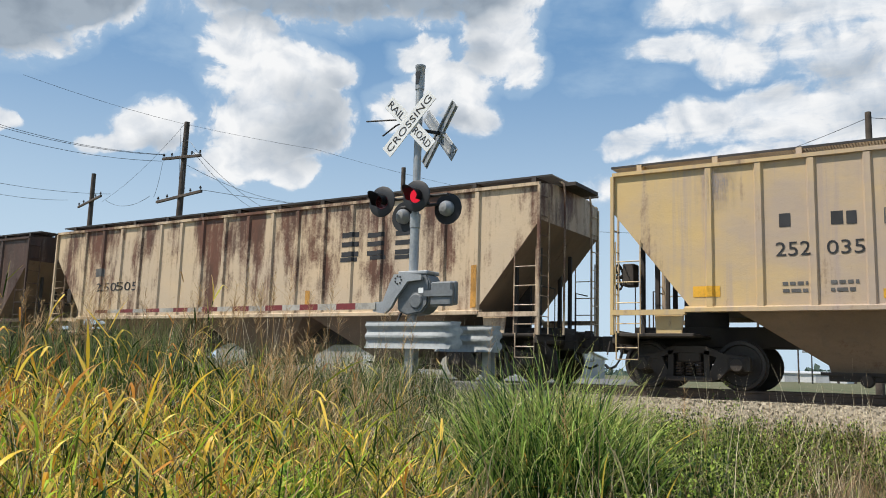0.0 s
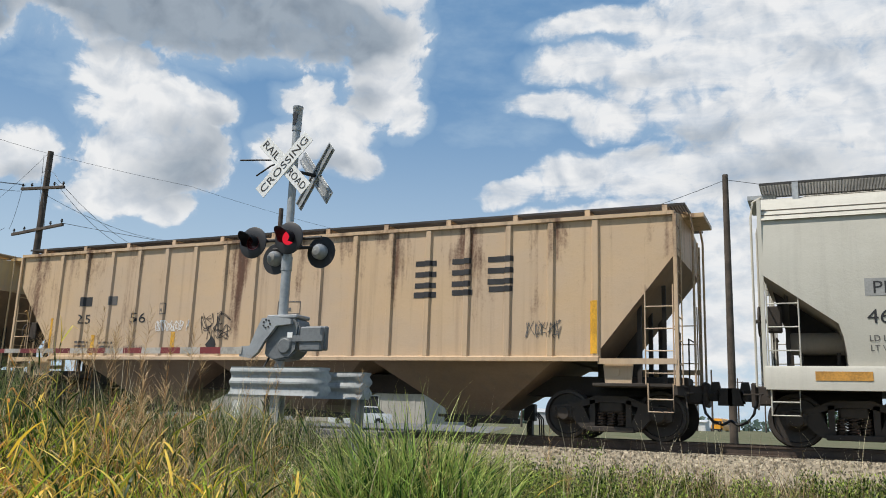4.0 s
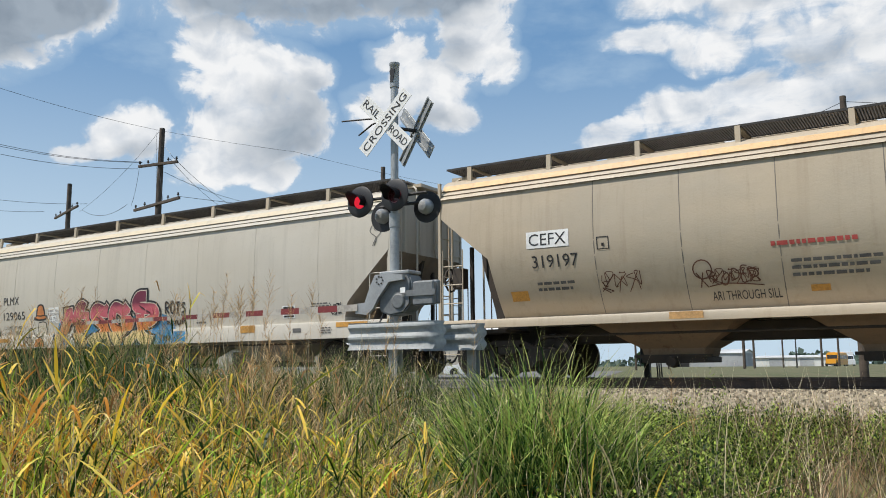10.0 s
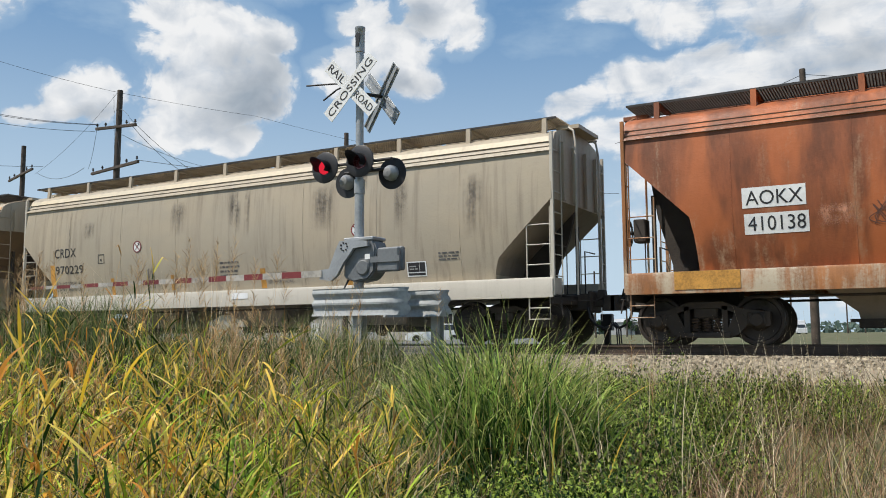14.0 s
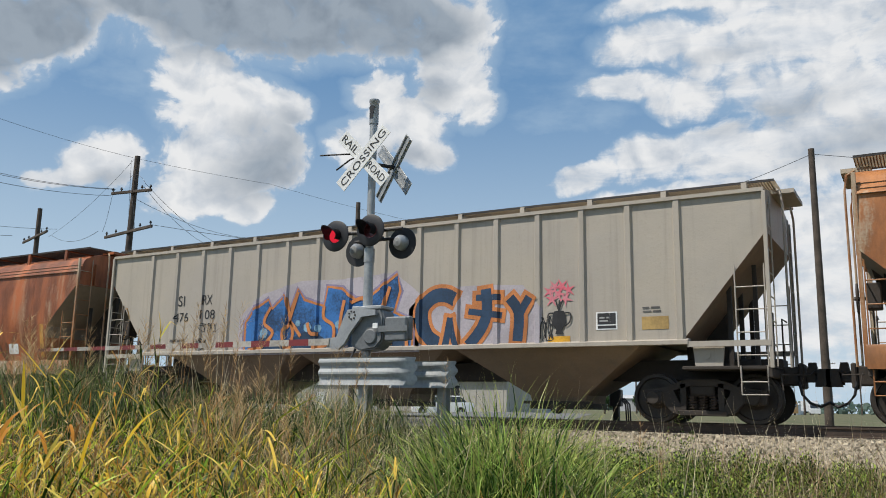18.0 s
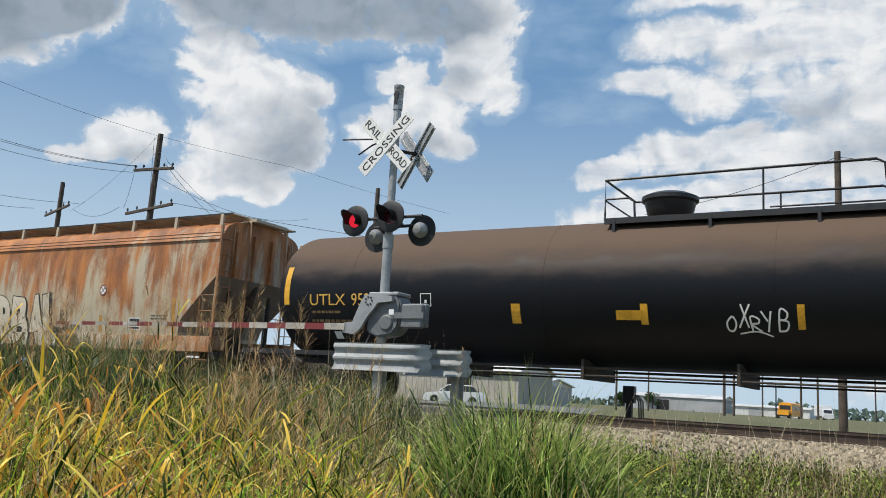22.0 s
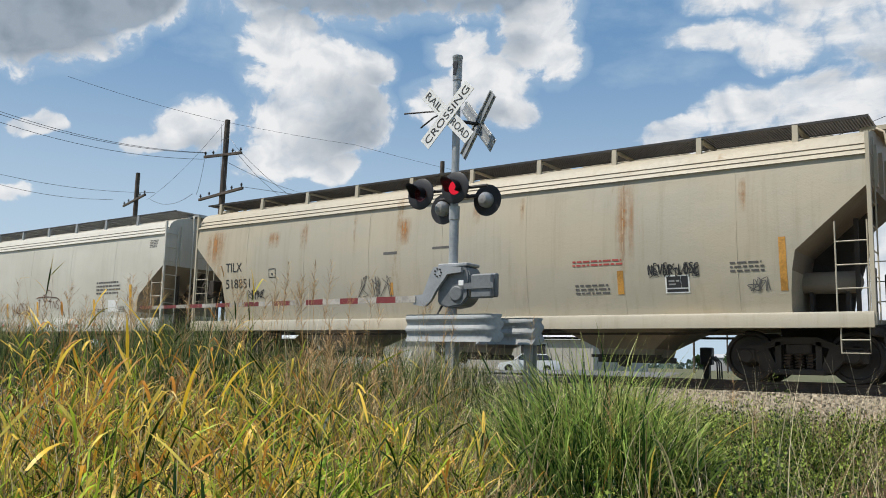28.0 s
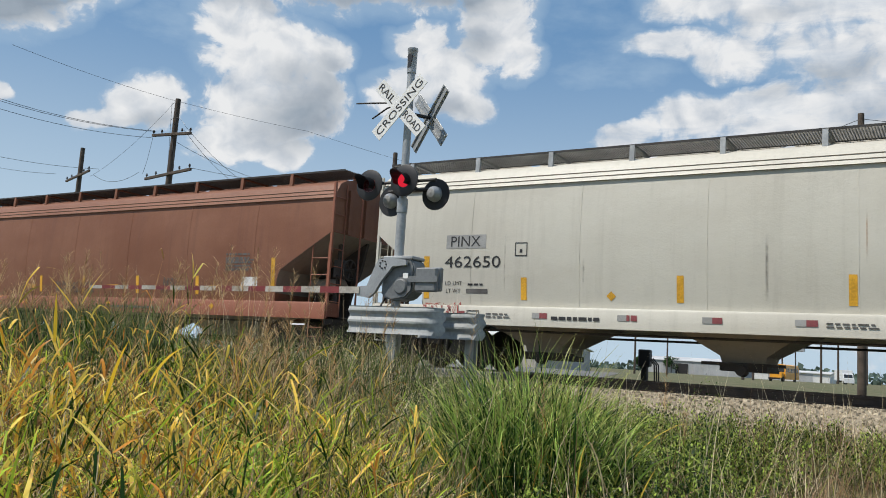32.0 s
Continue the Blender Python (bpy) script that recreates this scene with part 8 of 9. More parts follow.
wire((PR.x, PR.y, PR.z - 0.22), (-12.56, 40.0, 9.7), 0.25, 0.012)
wire((PR.x, PR.y, PR.z - 0.22), (PR.x + 24.0, PR.y + 3.0, 8.2), 0.6, 0.012)
wire((P1.x + 0.15, P1.y - 0.2, 9.3), (P1.x + 0.9, P1.y - 0.4, 7.5), -0.22, 0.008)
wire((P1.x + 0.10, P1.y - 0.2, 9.9), (P1.x + 1.2, P1.y - 0.3, 9.5), -0.22, 0.008)
wire((P1.x - 1.0, P1.y - 0.2, 9.2), (P1.x - 1.2, P1.y - 0.4, 7.5), 0.25, 0.008)
wire((P1.x + 0.05, P1.y - 0.2, 10.7), (P1.x + 0.5, P1.y - 0.4, 7.4), 0.10, 0.008)
wire((P1.x + 2.1, P1.y - 0.6, 7.5), (P1.x + 18.0, P1.y + 14.0, 6.8), 0.4, 0.010)
wire((P1.x - 2.0, P1.y, 7.7), (P2.x + 2.0, P2.y - 0.5, 8.9), 0.4, 0.010)

# ---- what lies beyond the track ----
WALL_TAN = plain("beige_metal_siding", (0.40, 0.375, 0.33), 0.6, 0.0, 0.2, 0.6, 0.05)
WALL_GREY = plain("grey_metal_siding", (0.36, 0.37, 0.38), 0.6, 0.0, 0.2, 0.6, 0.05)
WALL_WHITE = plain("white_metal_siding", (0.66, 0.66, 0.64), 0.6, 0.0, 0.15, 0.4, 0.05)
ROOF_METAL = plain("pale_metal_roof", (0.58, 0.58, 0.57), 0.5, 0.1, 0.2, 0.5, 0.05)
DARK_OPEN = plain("dark_doorway", (0.02, 0.02, 0.02), 0.9, 0.0, 0.2, 1.0, 0.0)
GLASS_DARK = plain("dark_window_glass", (0.03, 0.035, 0.04), 0.12, 0.0, 0.2, 1.0, 0.0)
CAR_WHITE = plain("white_car_paint", (0.72, 0.73, 0.74), 0.3, 0.0, 0.06, 1.0, 0.0)
BUS_YELLOW = plain("school_bus_yellow", (0.75, 0.33, 0.02), 0.45, 0.0, 0.1, 2.0, 0.0)
TRUCK_RED = plain("red_truck_paint", (0.42, 0.03, 0.02), 0.4, 0.0, 0.1, 2.0, 0.0)
TYRE = plain("tyre_rubber", (0.02, 0.02, 0.02), 0.85, 0.0, 0.2, 8.0, 0.1)
CHROME = plain("dull_chrome", (0.6, 0.6, 0.6), 0.25, 0.8, 0.1, 8.0, 0.0)


def shed(x0, x1, y, deep, h, wall, roof_rise, label, doors=()):
    """A metal building with ribbed walls, a gabled roof and doors."""
    b = thing("warehouse", label, "building", pose((x0 + x1) / 2, y, -0.45))
    w = (x1 - x0) / 2
    bm = bmesh.new()
    box(bm, -w, w, 0, deep, 0, h)
    n = int(2 * w / 0.9)
    for k in range(n):
        x = -w + (k + 0.5) * 2 * w / n
        prism(bm, [(x - 0.10, 0.0), (x - 0.05, -0.05), (x + 0.05, -0.05), (x + 0.10, 0.0)], 0.02, h - 0.02, "z")
    part("wall", bm, wall, b, sharp=0)
    bm = bmesh.new()
    prism(bm, [(-0.5, h), (deep / 2, h + roof_rise), (deep + 0.5, h), (deep + 0.5, h + 0.15), (deep / 2, h + roof_rise + 0.15), (-0.5, h + 0.15)], -w - 0.4, w + 0.4, "x")
    prism(bm, [(0.0, h), (deep, h), (deep / 2, h + roof_rise)], -w + 0.02, w - 0.02, "x")
    part("roof", bm, ROOF_METAL, b)
    for u, dw, dh, mat in doors:
        bm = bmesh.new()
        x = -w + u * 2 * w
        box(bm, x - dw / 2, x + dw / 2, -0.10, -0.055, 0.0, dh)
        door = part("door", bm, mat, b)
        bm = bmesh.new()
        for a in (x - dw / 2 - 0.08, x + dw / 2):
            box(bm, a, a + 0.08, -0.13, -0.05, 0.0, dh)
        box(bm, x - dw / 2 - 0.08, x + dw / 2 + 0.08, -0.13, -0.05, dh, dh + 0.1)
        part("door_frame", bm, ROOF_METAL, door)
    return b


shed(-100.0, -43.0, 90.0, 10.0, 3.7, WALL_TAN, 2.2, "long beige metal warehouse behind the track", [(0.15, 3.5, 3.2, DARK_OPEN), (0.34, 4.0, 3.2, WALL_GREY), (0.52, 1.1, 2.2, WALL_WHITE), (0.66, 4.0, 3.2, WALL_GREY), (0.86, 3.5, 3.2, DARK_OPEN)])
shed(-54.0, -50.0, 112.0, 12.0, 2.9, WALL_GREY, 1.0, "small grey metal shed beside the warehouse", [(0.5, 1.0, 2.1, WALL_WHITE)])
shed(-59.0, -36.0, 285.0, 18.0, 2.7, WALL_WHITE, 0.7, "low long white building across the field", [(0.3, 4.0, 2.3, WALL_GREY), (0.7, 4.0, 2.3, WALL_GREY)])
shed(-110.0, -72.0, 330.0, 20.0, 5.0, WALL_GREY, 1.5, "distant grey industrial building", [(0.4, 5.0, 4.0, DARK_OPEN)])
shed(40.0, 90.0, 340.0, 20.0, 4.5, WALL_WHITE, 1.4, "distant white industrial building", [(0.4, 5.0, 4.0, WALL_GREY)])


def wheel_at(parent, x, y, r, w=0.2):
    bm = bmesh.new()
    lathe(bm, [(-w / 2, r * 0.6), (-w / 2, r * 0.94), (-w / 2 + 0.03, r), (w / 2 - 0.03, r), (w / 2, r * 0.94), (w / 2, r * 0.6)], "x", 20, (x, y, r))
    wheel = part("wheel", bm, TYRE, parent)
    bm = bmesh.new()
    lathe(bm, [(-w / 2 - 0.005, 0.05), (-w / 2 + 0.01, r * 0.58), (w / 2 - 0.01, r * 0.58), (w / 2 + 0.005, 0.05)], "x", 16, (x, y, r))
    part("rim", bm, CHROME, wheel)


def sedan(x, y, tall, label, yaw=0.0):
    """A waiting car that faces the crossing; its nose points to -y."""
    z0 = rise(x, y)
    c = thing("parked_car", label, "car", pose(x, y, z0, 0, 0, yaw))
    w = 0.90
    bm = bmesh.new()
    loops = []
    for d, lo, hi, k in ((-2.25, 0.32, 0.62, 0.80), (-2.15, 0.24, 0.74, 0.93), (-1.2, 0.20, 0.90, 1.0), (-0.8, 0.20, 0.96, 1.0), (1.2, 0.20, 0.98, 1.0), (2.0, 0.24, 1.0, 0.96), (2.3, 0.40, 0.92, 0.86)):
        q = w * k
        loops.append([(-q, d, lo), (-q * 1.0, d, (lo + hi) / 2), (-q * 0.94, d, hi), (q * 0.94, d, hi), (q, d, (lo + hi) / 2), (q, d, lo)])
    rings(bm, loops)
    part("body", bm, CAR_WHITE, c, sharp=40)
    bm = bmesh.new()
    rings(bm, [[(-0.80 * k, d, z), (0.80 * k, d, z), (0.80 * k, e, z), (-0.80 * k, e, z)] for k, d, e, z in ((1.0, -1.15, 1.85, 0.93), (0.84, -0.45, 1.30, tall - 0.04))])
    part("windows", bm, GLASS_DARK, c)
    bm = bmesh.new()
    rings(bm, [[(-0.68 * k, d, z), (0.68 * k, d, z), (0.68 * k, e, z), (-0.68 * k, e, z)] for k, d, e, z in ((1.0, -0.50, 1.36, tall - 0.05), (0.93, -0.35, 1.2, tall))])
    part("roof", bm, CAR_WHITE, c)
    for s in (-1, 1):
        bm = bmesh.new()
        tube(bm, [(s * 0.82, -1.10, 0.95), (s * 0.68, -0.46, tall - 0.03)], 0.04, 6)
        part("pillar", bm, CAR_WHITE, c)
        bm = bmesh.new()
        box(bm, s * 0.66 - 0.16, s * 0.66 + 0.16, -2.25, -2.12, 0.60, 0.73, 0.02)
        part("headlight", bm, CHROME, c)
        bm = bmesh.new()
        box(bm, s * 0.98 - 0.08, s * 0.98 + 0.08, -0.85, -0.70, 0.95, 1.08, 0.02)
        part("mirror", bm, CAR_WHITE, c)
        for yy in (-1.4, 1.35):
            wheel_at(c, s * 0.80, yy, 0.33)
    bm = bmesh.new()
    box(bm, -0.5, 0.5, -2.29, -2.2, 0.34, 0.56, 0.02)
    part("grille", bm, DARK_OPEN, c)
    return c


sedan(-31.0, 54.0, 1.45, "white sedan on the road beyond the track", -62)


def bus(x, y, yaw):
    b = thing("school_bus", "yellow school bus on the far road", "bus", pose(x, y, -0.45, 0, 0, yaw))
    bm = bmesh.new()
    prism(bm, [(-1.2, 0.5), (-1.2, 2.5), (-1.0, 2.95), (-0.5, 3.1), (0.5, 3.1), (1.0, 2.95), (1.2, 2.5), (1.2, 0.5)], -3.0, 6.0, "y")
    part("body", bm, BUS_YELLOW, b)
    bm = bmesh.new()
    prism(bm, [(-1.0, 0.5), (-1.0, 1.5), (-0.8, 1.7), (0.8, 1.7), (1.0, 1.5), (1.0, 0.5)], -4.6, -3.0, "y")
    part("bonnet", bm, BUS_YELLOW, b)
    bm = bmesh.new()
    box(bm, -1.0, 1.0, -3.03, -2.99, 1.75, 2.55)
    part("windscreen", bm, GLASS_DARK, b)
    for s in (-1, 1):
        for k in range(8):
            bm = bmesh.new()
            box(bm, s * 1.2 - 0.01, s * 1.2 + 0.01, -2.5 + k, -1.75 + k, 1.75, 2.45)
            part("window", bm, GLASS_DARK, b)
        for yy in (-3.8, 3.6):
            wheel_at(b, s * 1.02, yy, 0.5, 0.3)
    bm = bmesh.new()
    box(bm, -1.15, 1.15, -4.75, -4.6, 0.45, 0.75, 0.02)
    part("bumper", bm, DARK_OPEN, b)
    return b


def truck_far(x, y, yaw, cab_mat, box_mat, label):
    b = thing("delivery_truck", label, "truck", pose(x, y, -0.45, 0, 0, yaw))
    bm = bmesh.new()
    box(bm, -1.2, 1.2, -2.0, 4.5, 1.0, 3.4, 0.04)
    part("cargo_box", bm, box_mat, b)
    bm = bmesh.new()
    prism(bm, [(-4.1, 0.5), (-4.1, 1.5), (-3.2, 1.65), (-2.9, 2.5), (-2.1, 2.6), (-2.1, 0.5)], -1.05, 1.05, "x")
    part("cab", bm, cab_mat, b)
    bm = bmesh.new()
    prism(bm, [(-3.26, 1.62), (-2.96, 2.42), (-2.93, 2.42), (-3.20, 1.60)], -0.9, 0.9, "x")
    part("windscreen", bm, GLASS_DARK, b)
    bm = bmesh.new()
    box(bm, -0.5, 0.5, -4.0, 4.4, 0.6, 0.95)
    part("chassis", bm, DARK_OPEN, b)
    for s in (-1, 1):
        for yy in (-3.2, 2.8):
            wheel_at(b, s * 0.95, yy, 0.45, 0.28)


BUS = bus(-22.1, 213.0, -5)
truck_far(-24.0, 215.0, 20, CAR_WHITE, CAR_WHITE, "white box truck on the far road")
truck_far(2.4, 205.0, 80, TRUCK_RED, CAR_WHITE, "red truck with a white cargo box")


def tree(x, y, h, wide, seed, label, dark):
    """Trunk, limbs and a crown of small leaf clumps."""
    rng = random.Random(seed)
    t = thing("tree", label, "tree", pose(x, y, -0.5), "trees across the field")
    bm = bmesh.new()
    tube(bm, [(0, 0, 0), (0.1, 0, h * 0.35), (0.0, 0.1, h * 0.8)], h * 0.03, 8, h * 0.008)
    for k in range(7):
        a, z = rng.uniform(0, 6.28), h * rng.uniform(0.25, 0.7)
        tube(bm, [(0, 0, z), (wide * 0.4 * math.cos(a), wide * 0.4 * math.sin(a), z + h * 0.12), (wide * 0.75 * math.cos(a), wide * 0.75 * math.sin(a), z + h * 0.2)], h * 0.012, 5, h * 0.003)
    part("trunk", bm, WOOD, t)
    verts, faces = [], []
    lobes = [(rng.uniform(-0.6, 0.6) * wide, rng.uniform(-0.6, 0.6) * wide, h * rng.uniform(0.38, 0.86), rng.uniform(0.30, 0.55) * wide) for _ in range(11)] + [(0, 0, h * 0.85, wide * 0.4)]
    for cx, cy, cz, r in lobes:
        for _ in range(150):
            d = Vector((rng.gauss(0, 1), rng.gauss(0, 1), rng.gauss(0, 0.85))).normalized() * r * rng.uniform(0.5, 1.08)
            c = Vector((cx, cy, cz)) + d
            s = r * rng.uniform(0.12, 0.24)
            a = Vector((rng.uniform(-1, 1), rng.uniform(-1, 1), rng.uniform(-1, 1))).normalized()
            b = a.cross(Vector((rng.uniform(-1, 1), rng.uniform(-1, 1), rng.uniform(-1, 1)))).normalized()
            k = len(verts)
            verts += [c + a * s, c + b * s * 0.7, c - a * s, c - b * s * 0.7]
            faces.append((k, k + 1, k + 2, k + 3))
    part("crown", mesh_of("crown", verts, faces, dark), dark, t)


TREE_LEAF = leaf("dark_tree_leaves", (0.02, 0.05, 0.014), (0.055, 0.10, 0.03), None, 0.25)
for k, (q, y, h, wide) in enumerate(((-0.024, 190, 6.2, 2.2), (-0.010, 200, 5.6, 2.4), (0.004, 196, 6.0, 2.0), (0.020, 205, 5.4, 2.6), (0.036, 190, 6.4, 2.4), (0.060, 215, 6.2, 2.8), (0.09, 200, 7.0, 3.0), (-0.30, 330, 6.5, 3.0), (-0.34, 350, 6.0, 3.4))):
    tree(q * y, y, h, wide, 60 + k, "dark green tree standing across the field", TREE_LEAF)


def treeline():
    """The far woods: a long ragged belt of leaf clumps along the horizon."""
    rng = np.random.default_rng(71)
    n = 9000
    x = rng.uniform(-1500, 700, n)
    y = rng.uniform(620, 760, n)
    top = 5.0 + 3.5 * np.sin(x * 0.013) * np.sin(x * 0.031 + 1) + 2.0 * np.sin(x * 0.11)
    z = rng.random(n) * np.maximum(top, 1.5) - 0.3
    s = rng.uniform(1.2, 3.2, n)
    a, b = rng.normal(size=(n, 3)), rng.normal(size=(n, 3))
    a /= np.linalg.norm(a, axis=1)[:, None]
    b = np.cross(a, b)
    b /= np.linalg.norm(b, axis=1)[:, None]
    c = np.stack([x, y, z], 1)
    v = np.stack([c + a * s[:, None], c + b * s[:, None] * 0.8, c - a * s[:, None], c - b * s[:, None] * 0.8], 1).reshape(-1, 3)
    f = np.arange(4 * n).reshape(-1, 4)
    # The air's haze over the distance is mixed into the leaf colour.
    haze = leaf("hazy_far_leaves", (0.07, 0.11, 0.09), (0.11, 0.15, 0.12), None, 0.2)
    tagged(new("far_woods", mesh_of("far_woods", v.tolist(), f.tolist(), haze)), "low hazy line of far woods", "woods", kind="stuff")


treeline()
for q, y, top in ((-0.345, 120, 9.5), (-0.305, 150, 9.5), (-0.217, 95, 9.0), (-0.206, 120, 10.0), (-0.175, 170, 10.0), (-0.135, 130, 10.0), (-0.118, 140, 9.5), (-0.09, 180, 10.5), (-0.062, 200, 11.0), (-0.045, 230, 11.0), (0.03, 160, 10.0)):
    utility_pole(q * y, y, top, [(top - 0.8, 1.0, 1, 0.1)] if y > 150 else [], 0.0, "distant wooden utility pole across the field")


def lamp_post(x, y):
    p = thing("flood_light_pole", "thin pole with two boxy flood lights", "lamp post", pose(x, y, -0.45))
    bm = bmesh.new()
    tube(bm, [(0, 0, 0), (0, 0, 4.2)], 0.09, 8, 0.06)
    part("pole", bm, DARK_STEEL, p)
    for s in (-1, 1):
        bm = bmesh.new()
        box(bm, s * 0.55 - 0.4, s * 0.55 + 0.4, -0.2, 0.2, 3.7, 4.2, 0.03)
        part("flood_light", bm, STEEL, p)


lamp_post(-16.1, 100.0)


def relay_post():
    """A dark stand with hanging cables beside the far rail."""
    x, y = -6.45, 19.5
    p = thing("trackside_post", "dark trackside post with hanging cables", "post", pose(x, y, -0.45))
    bm = bmesh.new()
    box(bm, -0.07, 0.07, -0.07, 0.07, 0.0, 0.95, 0.01)
    part("post", bm, DARK_STEEL, p)
    bm = bmesh.new()
    box(bm, -0.14, 0.14, -0.10, 0.10, 0.75, 1.15, 0.02)
    part("junction_box", bm, BLACK, p)
    for k in range(3):
        bm = bmesh.new()
        tube(bm, [(0.10 + 0.05 * k, -0.02, 0.95), (0.24 + 0.05 * k, -0.04, 0.8), (0.26 + 0.05 * k, -0.05, 0.4), (0.18 + 0.05 * k, -0.05, 0.02)], 0.018, 6)
        part("cable", bm, BLACK, p)


relay_post()

ASPHALT = plain("worn_asphalt", (0.15, 0.145, 0.14), 0.9, 0.0, 0.3, 3.0, 0.3)


def build_road():
    """The road over the track, a sheet just above the ground on both sides."""
    for y0, y1, name in ((2.0, 14.4, "road_near"), (19.6, 60.0, "road_far")):
        xs, n = (-16.9, -14.6, -12.4, -10.2, -7.9), 24
        verts = [(x - (0.34 * (y - 19.6) if y0 > 15 else 0.0), y, rise(x, y) + 0.02) for y in [y0 + (y1 - y0) * k / n for k in range(n + 1)] for x in xs]
        faces = [(j * 5 + i, j * 5 + i + 1, (j + 1) * 5 + i + 1, (j + 1) * 5 + i) for j in range(n) for i in range(4)]
        tagged(new(name, mesh_of(name, verts, faces, ASPHALT, True)), "worn grey asphalt road", "road", kind="structure")
    bm = bmesh.new()
    for lo, hi in ((14.4, 15.95), (16.15, 17.45), (17.65, 19.6)):
        box(bm, -17.0, -7.8, lo, hi, -0.3, -0.012, 0.01)
    tagged(new("crossing_panel", shell("crossing_panel", bm, ASPHALT)), "concrete crossing panels between the rails", "road", kind="structure")


build_road()

# ---- grass and weeds ----
def ribbons(name, label, base, length, width, start, bend, az, mat, segs=4, category="grass", twist=1.4, seed=0, curl=1.5, kinked=0.0):
    """Many tapering blades: each starts at base, leaves the upright by start and bends over by bend (radians) towards az; some are snapped over part of the way up."""
    rng = np.random.default_rng(seed)
    n = len(base)
    t = np.linspace(0, 1, segs + 1)
    tw = az + np.pi / 2 + rng.uniform(-twist, twist, n)
    ang = start[:, None] + bend[:, None] * t[None] ** curl
    if kinked:
        snap = np.where(rng.random(n) < kinked, rng.uniform(0.5, 1.9, n), 0.0)
        ang = ang + snap[:, None] * (t[None] > rng.uniform(0.25, 0.85, n)[:, None])
    step = (length / segs)[:, None]
    zero = np.zeros((n, 1))
    dr = np.concatenate([zero, np.cumsum(np.sin(ang[:, :-1]) * step, 1)], 1)
    dz = np.concatenate([zero, np.cumsum(np.cos(ang[:, :-1]) * step, 1)], 1)
    cx, cy, cz = base[:, 0, None] + dr * np.cos(az)[:, None], base[:, 1, None] + dr * np.sin(az)[:, None], base[:, 2, None] + dz
    half = 0.5 * width[:, None] * (np.minimum(1.0, 0.5 + 1.4 * t) * (1 - t ** 2.5) + 0.03)[None]
    sx, sy = np.cos(tw)[:, None] * half, np.sin(tw)[:, None] * half
    v = np.stack([np.stack([cx - sx, cy - sy, cz], 2), np.stack([cx + sx, cy + sy, cz], 2)], 2).reshape(-1, 3)
    first = np.arange(n)[:, None] * 2 * (segs + 1) + np.arange(segs)[None] * 2
    f = np.stack([first, first + 1, first + 3, first + 2], 2).reshape(-1, 4)
    me = bpy.data.meshes.new(name)
    me.vertices.add(len(v))
    me.vertices.foreach_set("co", v.ravel())
    me.loops.add(f.size)
    me.loops.foreach_set("vertex_index", f.ravel())
    me.polygons.add(len(f))
    me.polygons.foreach_set("loop_start", np.arange(0, f.size, 4))
    me.materials.append(mat)
    me.update()
    me.validate()
    me.attributes.new("along", "FLOAT", "POINT").data.foreach_set("value", np.tile(np.repeat(t, 2), n))
    return tagged(new(name, me), label, category, kind="stuff")


def scatter(count, x0, x1, y0, y1, seed, keep):
    """Places on the ground, thinned by keep(x, y)."""
    rng = np.random.default_rng(seed)
    out = []
    while len(out) < count:
        x, y = rng.uniform(x0, x1), rng.uniform(y0, y1)
        if rng.random() < keep(x, y):
            out.append((x, y, rise(x, y) - 0.02))
    return np.array(out)


def bearing(x, y):
    """Degrees to the west of the track's normal, as seen from the near side."""
    return math.degrees(math.atan2(-x, max(y, 0.1)))


def leafy(name, label, spots, mat, stem_mat, tall, leaves, leaf_len, leaf_w, seed, droop=(0.9, 2.4), stem_w=0.007, spread=(0.25, 1.0), kinked=0.3):
    """Stalks with leaves that spring from them at several heights."""
    rng = np.random.default_rng(seed)
    n = len(spots)
    swell = 0.82 + 0.34 * np.sin(2.1 * spots[:, 0] + 1.3 * spots[:, 1]) * np.sin(1.7 * spots[:, 1] - 0.8 * spots[:, 0] + 1.0)
    h = rng.uniform(tall[0], tall[1], n) * swell
    az = rng.uniform(0, 2 * np.pi, n)
    lean, bend = rng.uniform(0.0, 0.22, n), rng.uniform(0.0, 0.45, n)
    ribbons(name + "_stalks", "thin stalks of " + label, spots, h, np.full(n, stem_w), lean, bend, az, stem_mat, 4, seed=seed)
    which = np.repeat(np.arange(n), leaves)
    m = len(which)
    u = rng.uniform(0.08, 0.95, m)
    tilt = lean[which] + bend[which] * 0.35 * u
    reach = h[which] * u
    base = np.stack([spots[which, 0] + reach * np.sin(tilt) * np.cos(az[which]), spots[which, 1] + reach * np.sin(tilt) * np.sin(az[which]), spots[which, 2] + reach * np.cos(tilt)], 1)
    length = rng.uniform(leaf_len[0], leaf_len[1], m) * (1.15 - 0.5 * u)
    ribbons(name, label, base, length, rng.uniform(leaf_w[0], leaf_w[1], m), rng.uniform(spread[0], spread[1], m), droop[0] + (droop[1] - droop[0]) * rng.random(m) ** 1.5 - 0.5, rng.uniform(0, 2 * np.pi, m), mat, 6, seed=seed + 1, kinked=kinked)


LIME = leaf("bright_green_blades", (0.018, 0.045, 0.006), (0.74, 0.80, 0.07), (0.95, 0.66, 0.12), 0.36, 0.42, 1.6, (0.88, 0.66, 0.28))
FRESH = leaf("fresh_green_blades", (0.018, 0.05, 0.008), (0.52, 0.68, 0.06), None, 0.36, 0.42, 1.5, (0.70, 0.58, 0.12))
YELLOW_LEAF = leaf("clear_yellow_blades", (0.96, 0.78, 0.14), (0.98, 0.64, 0.05), None, 0.35, 0.4)
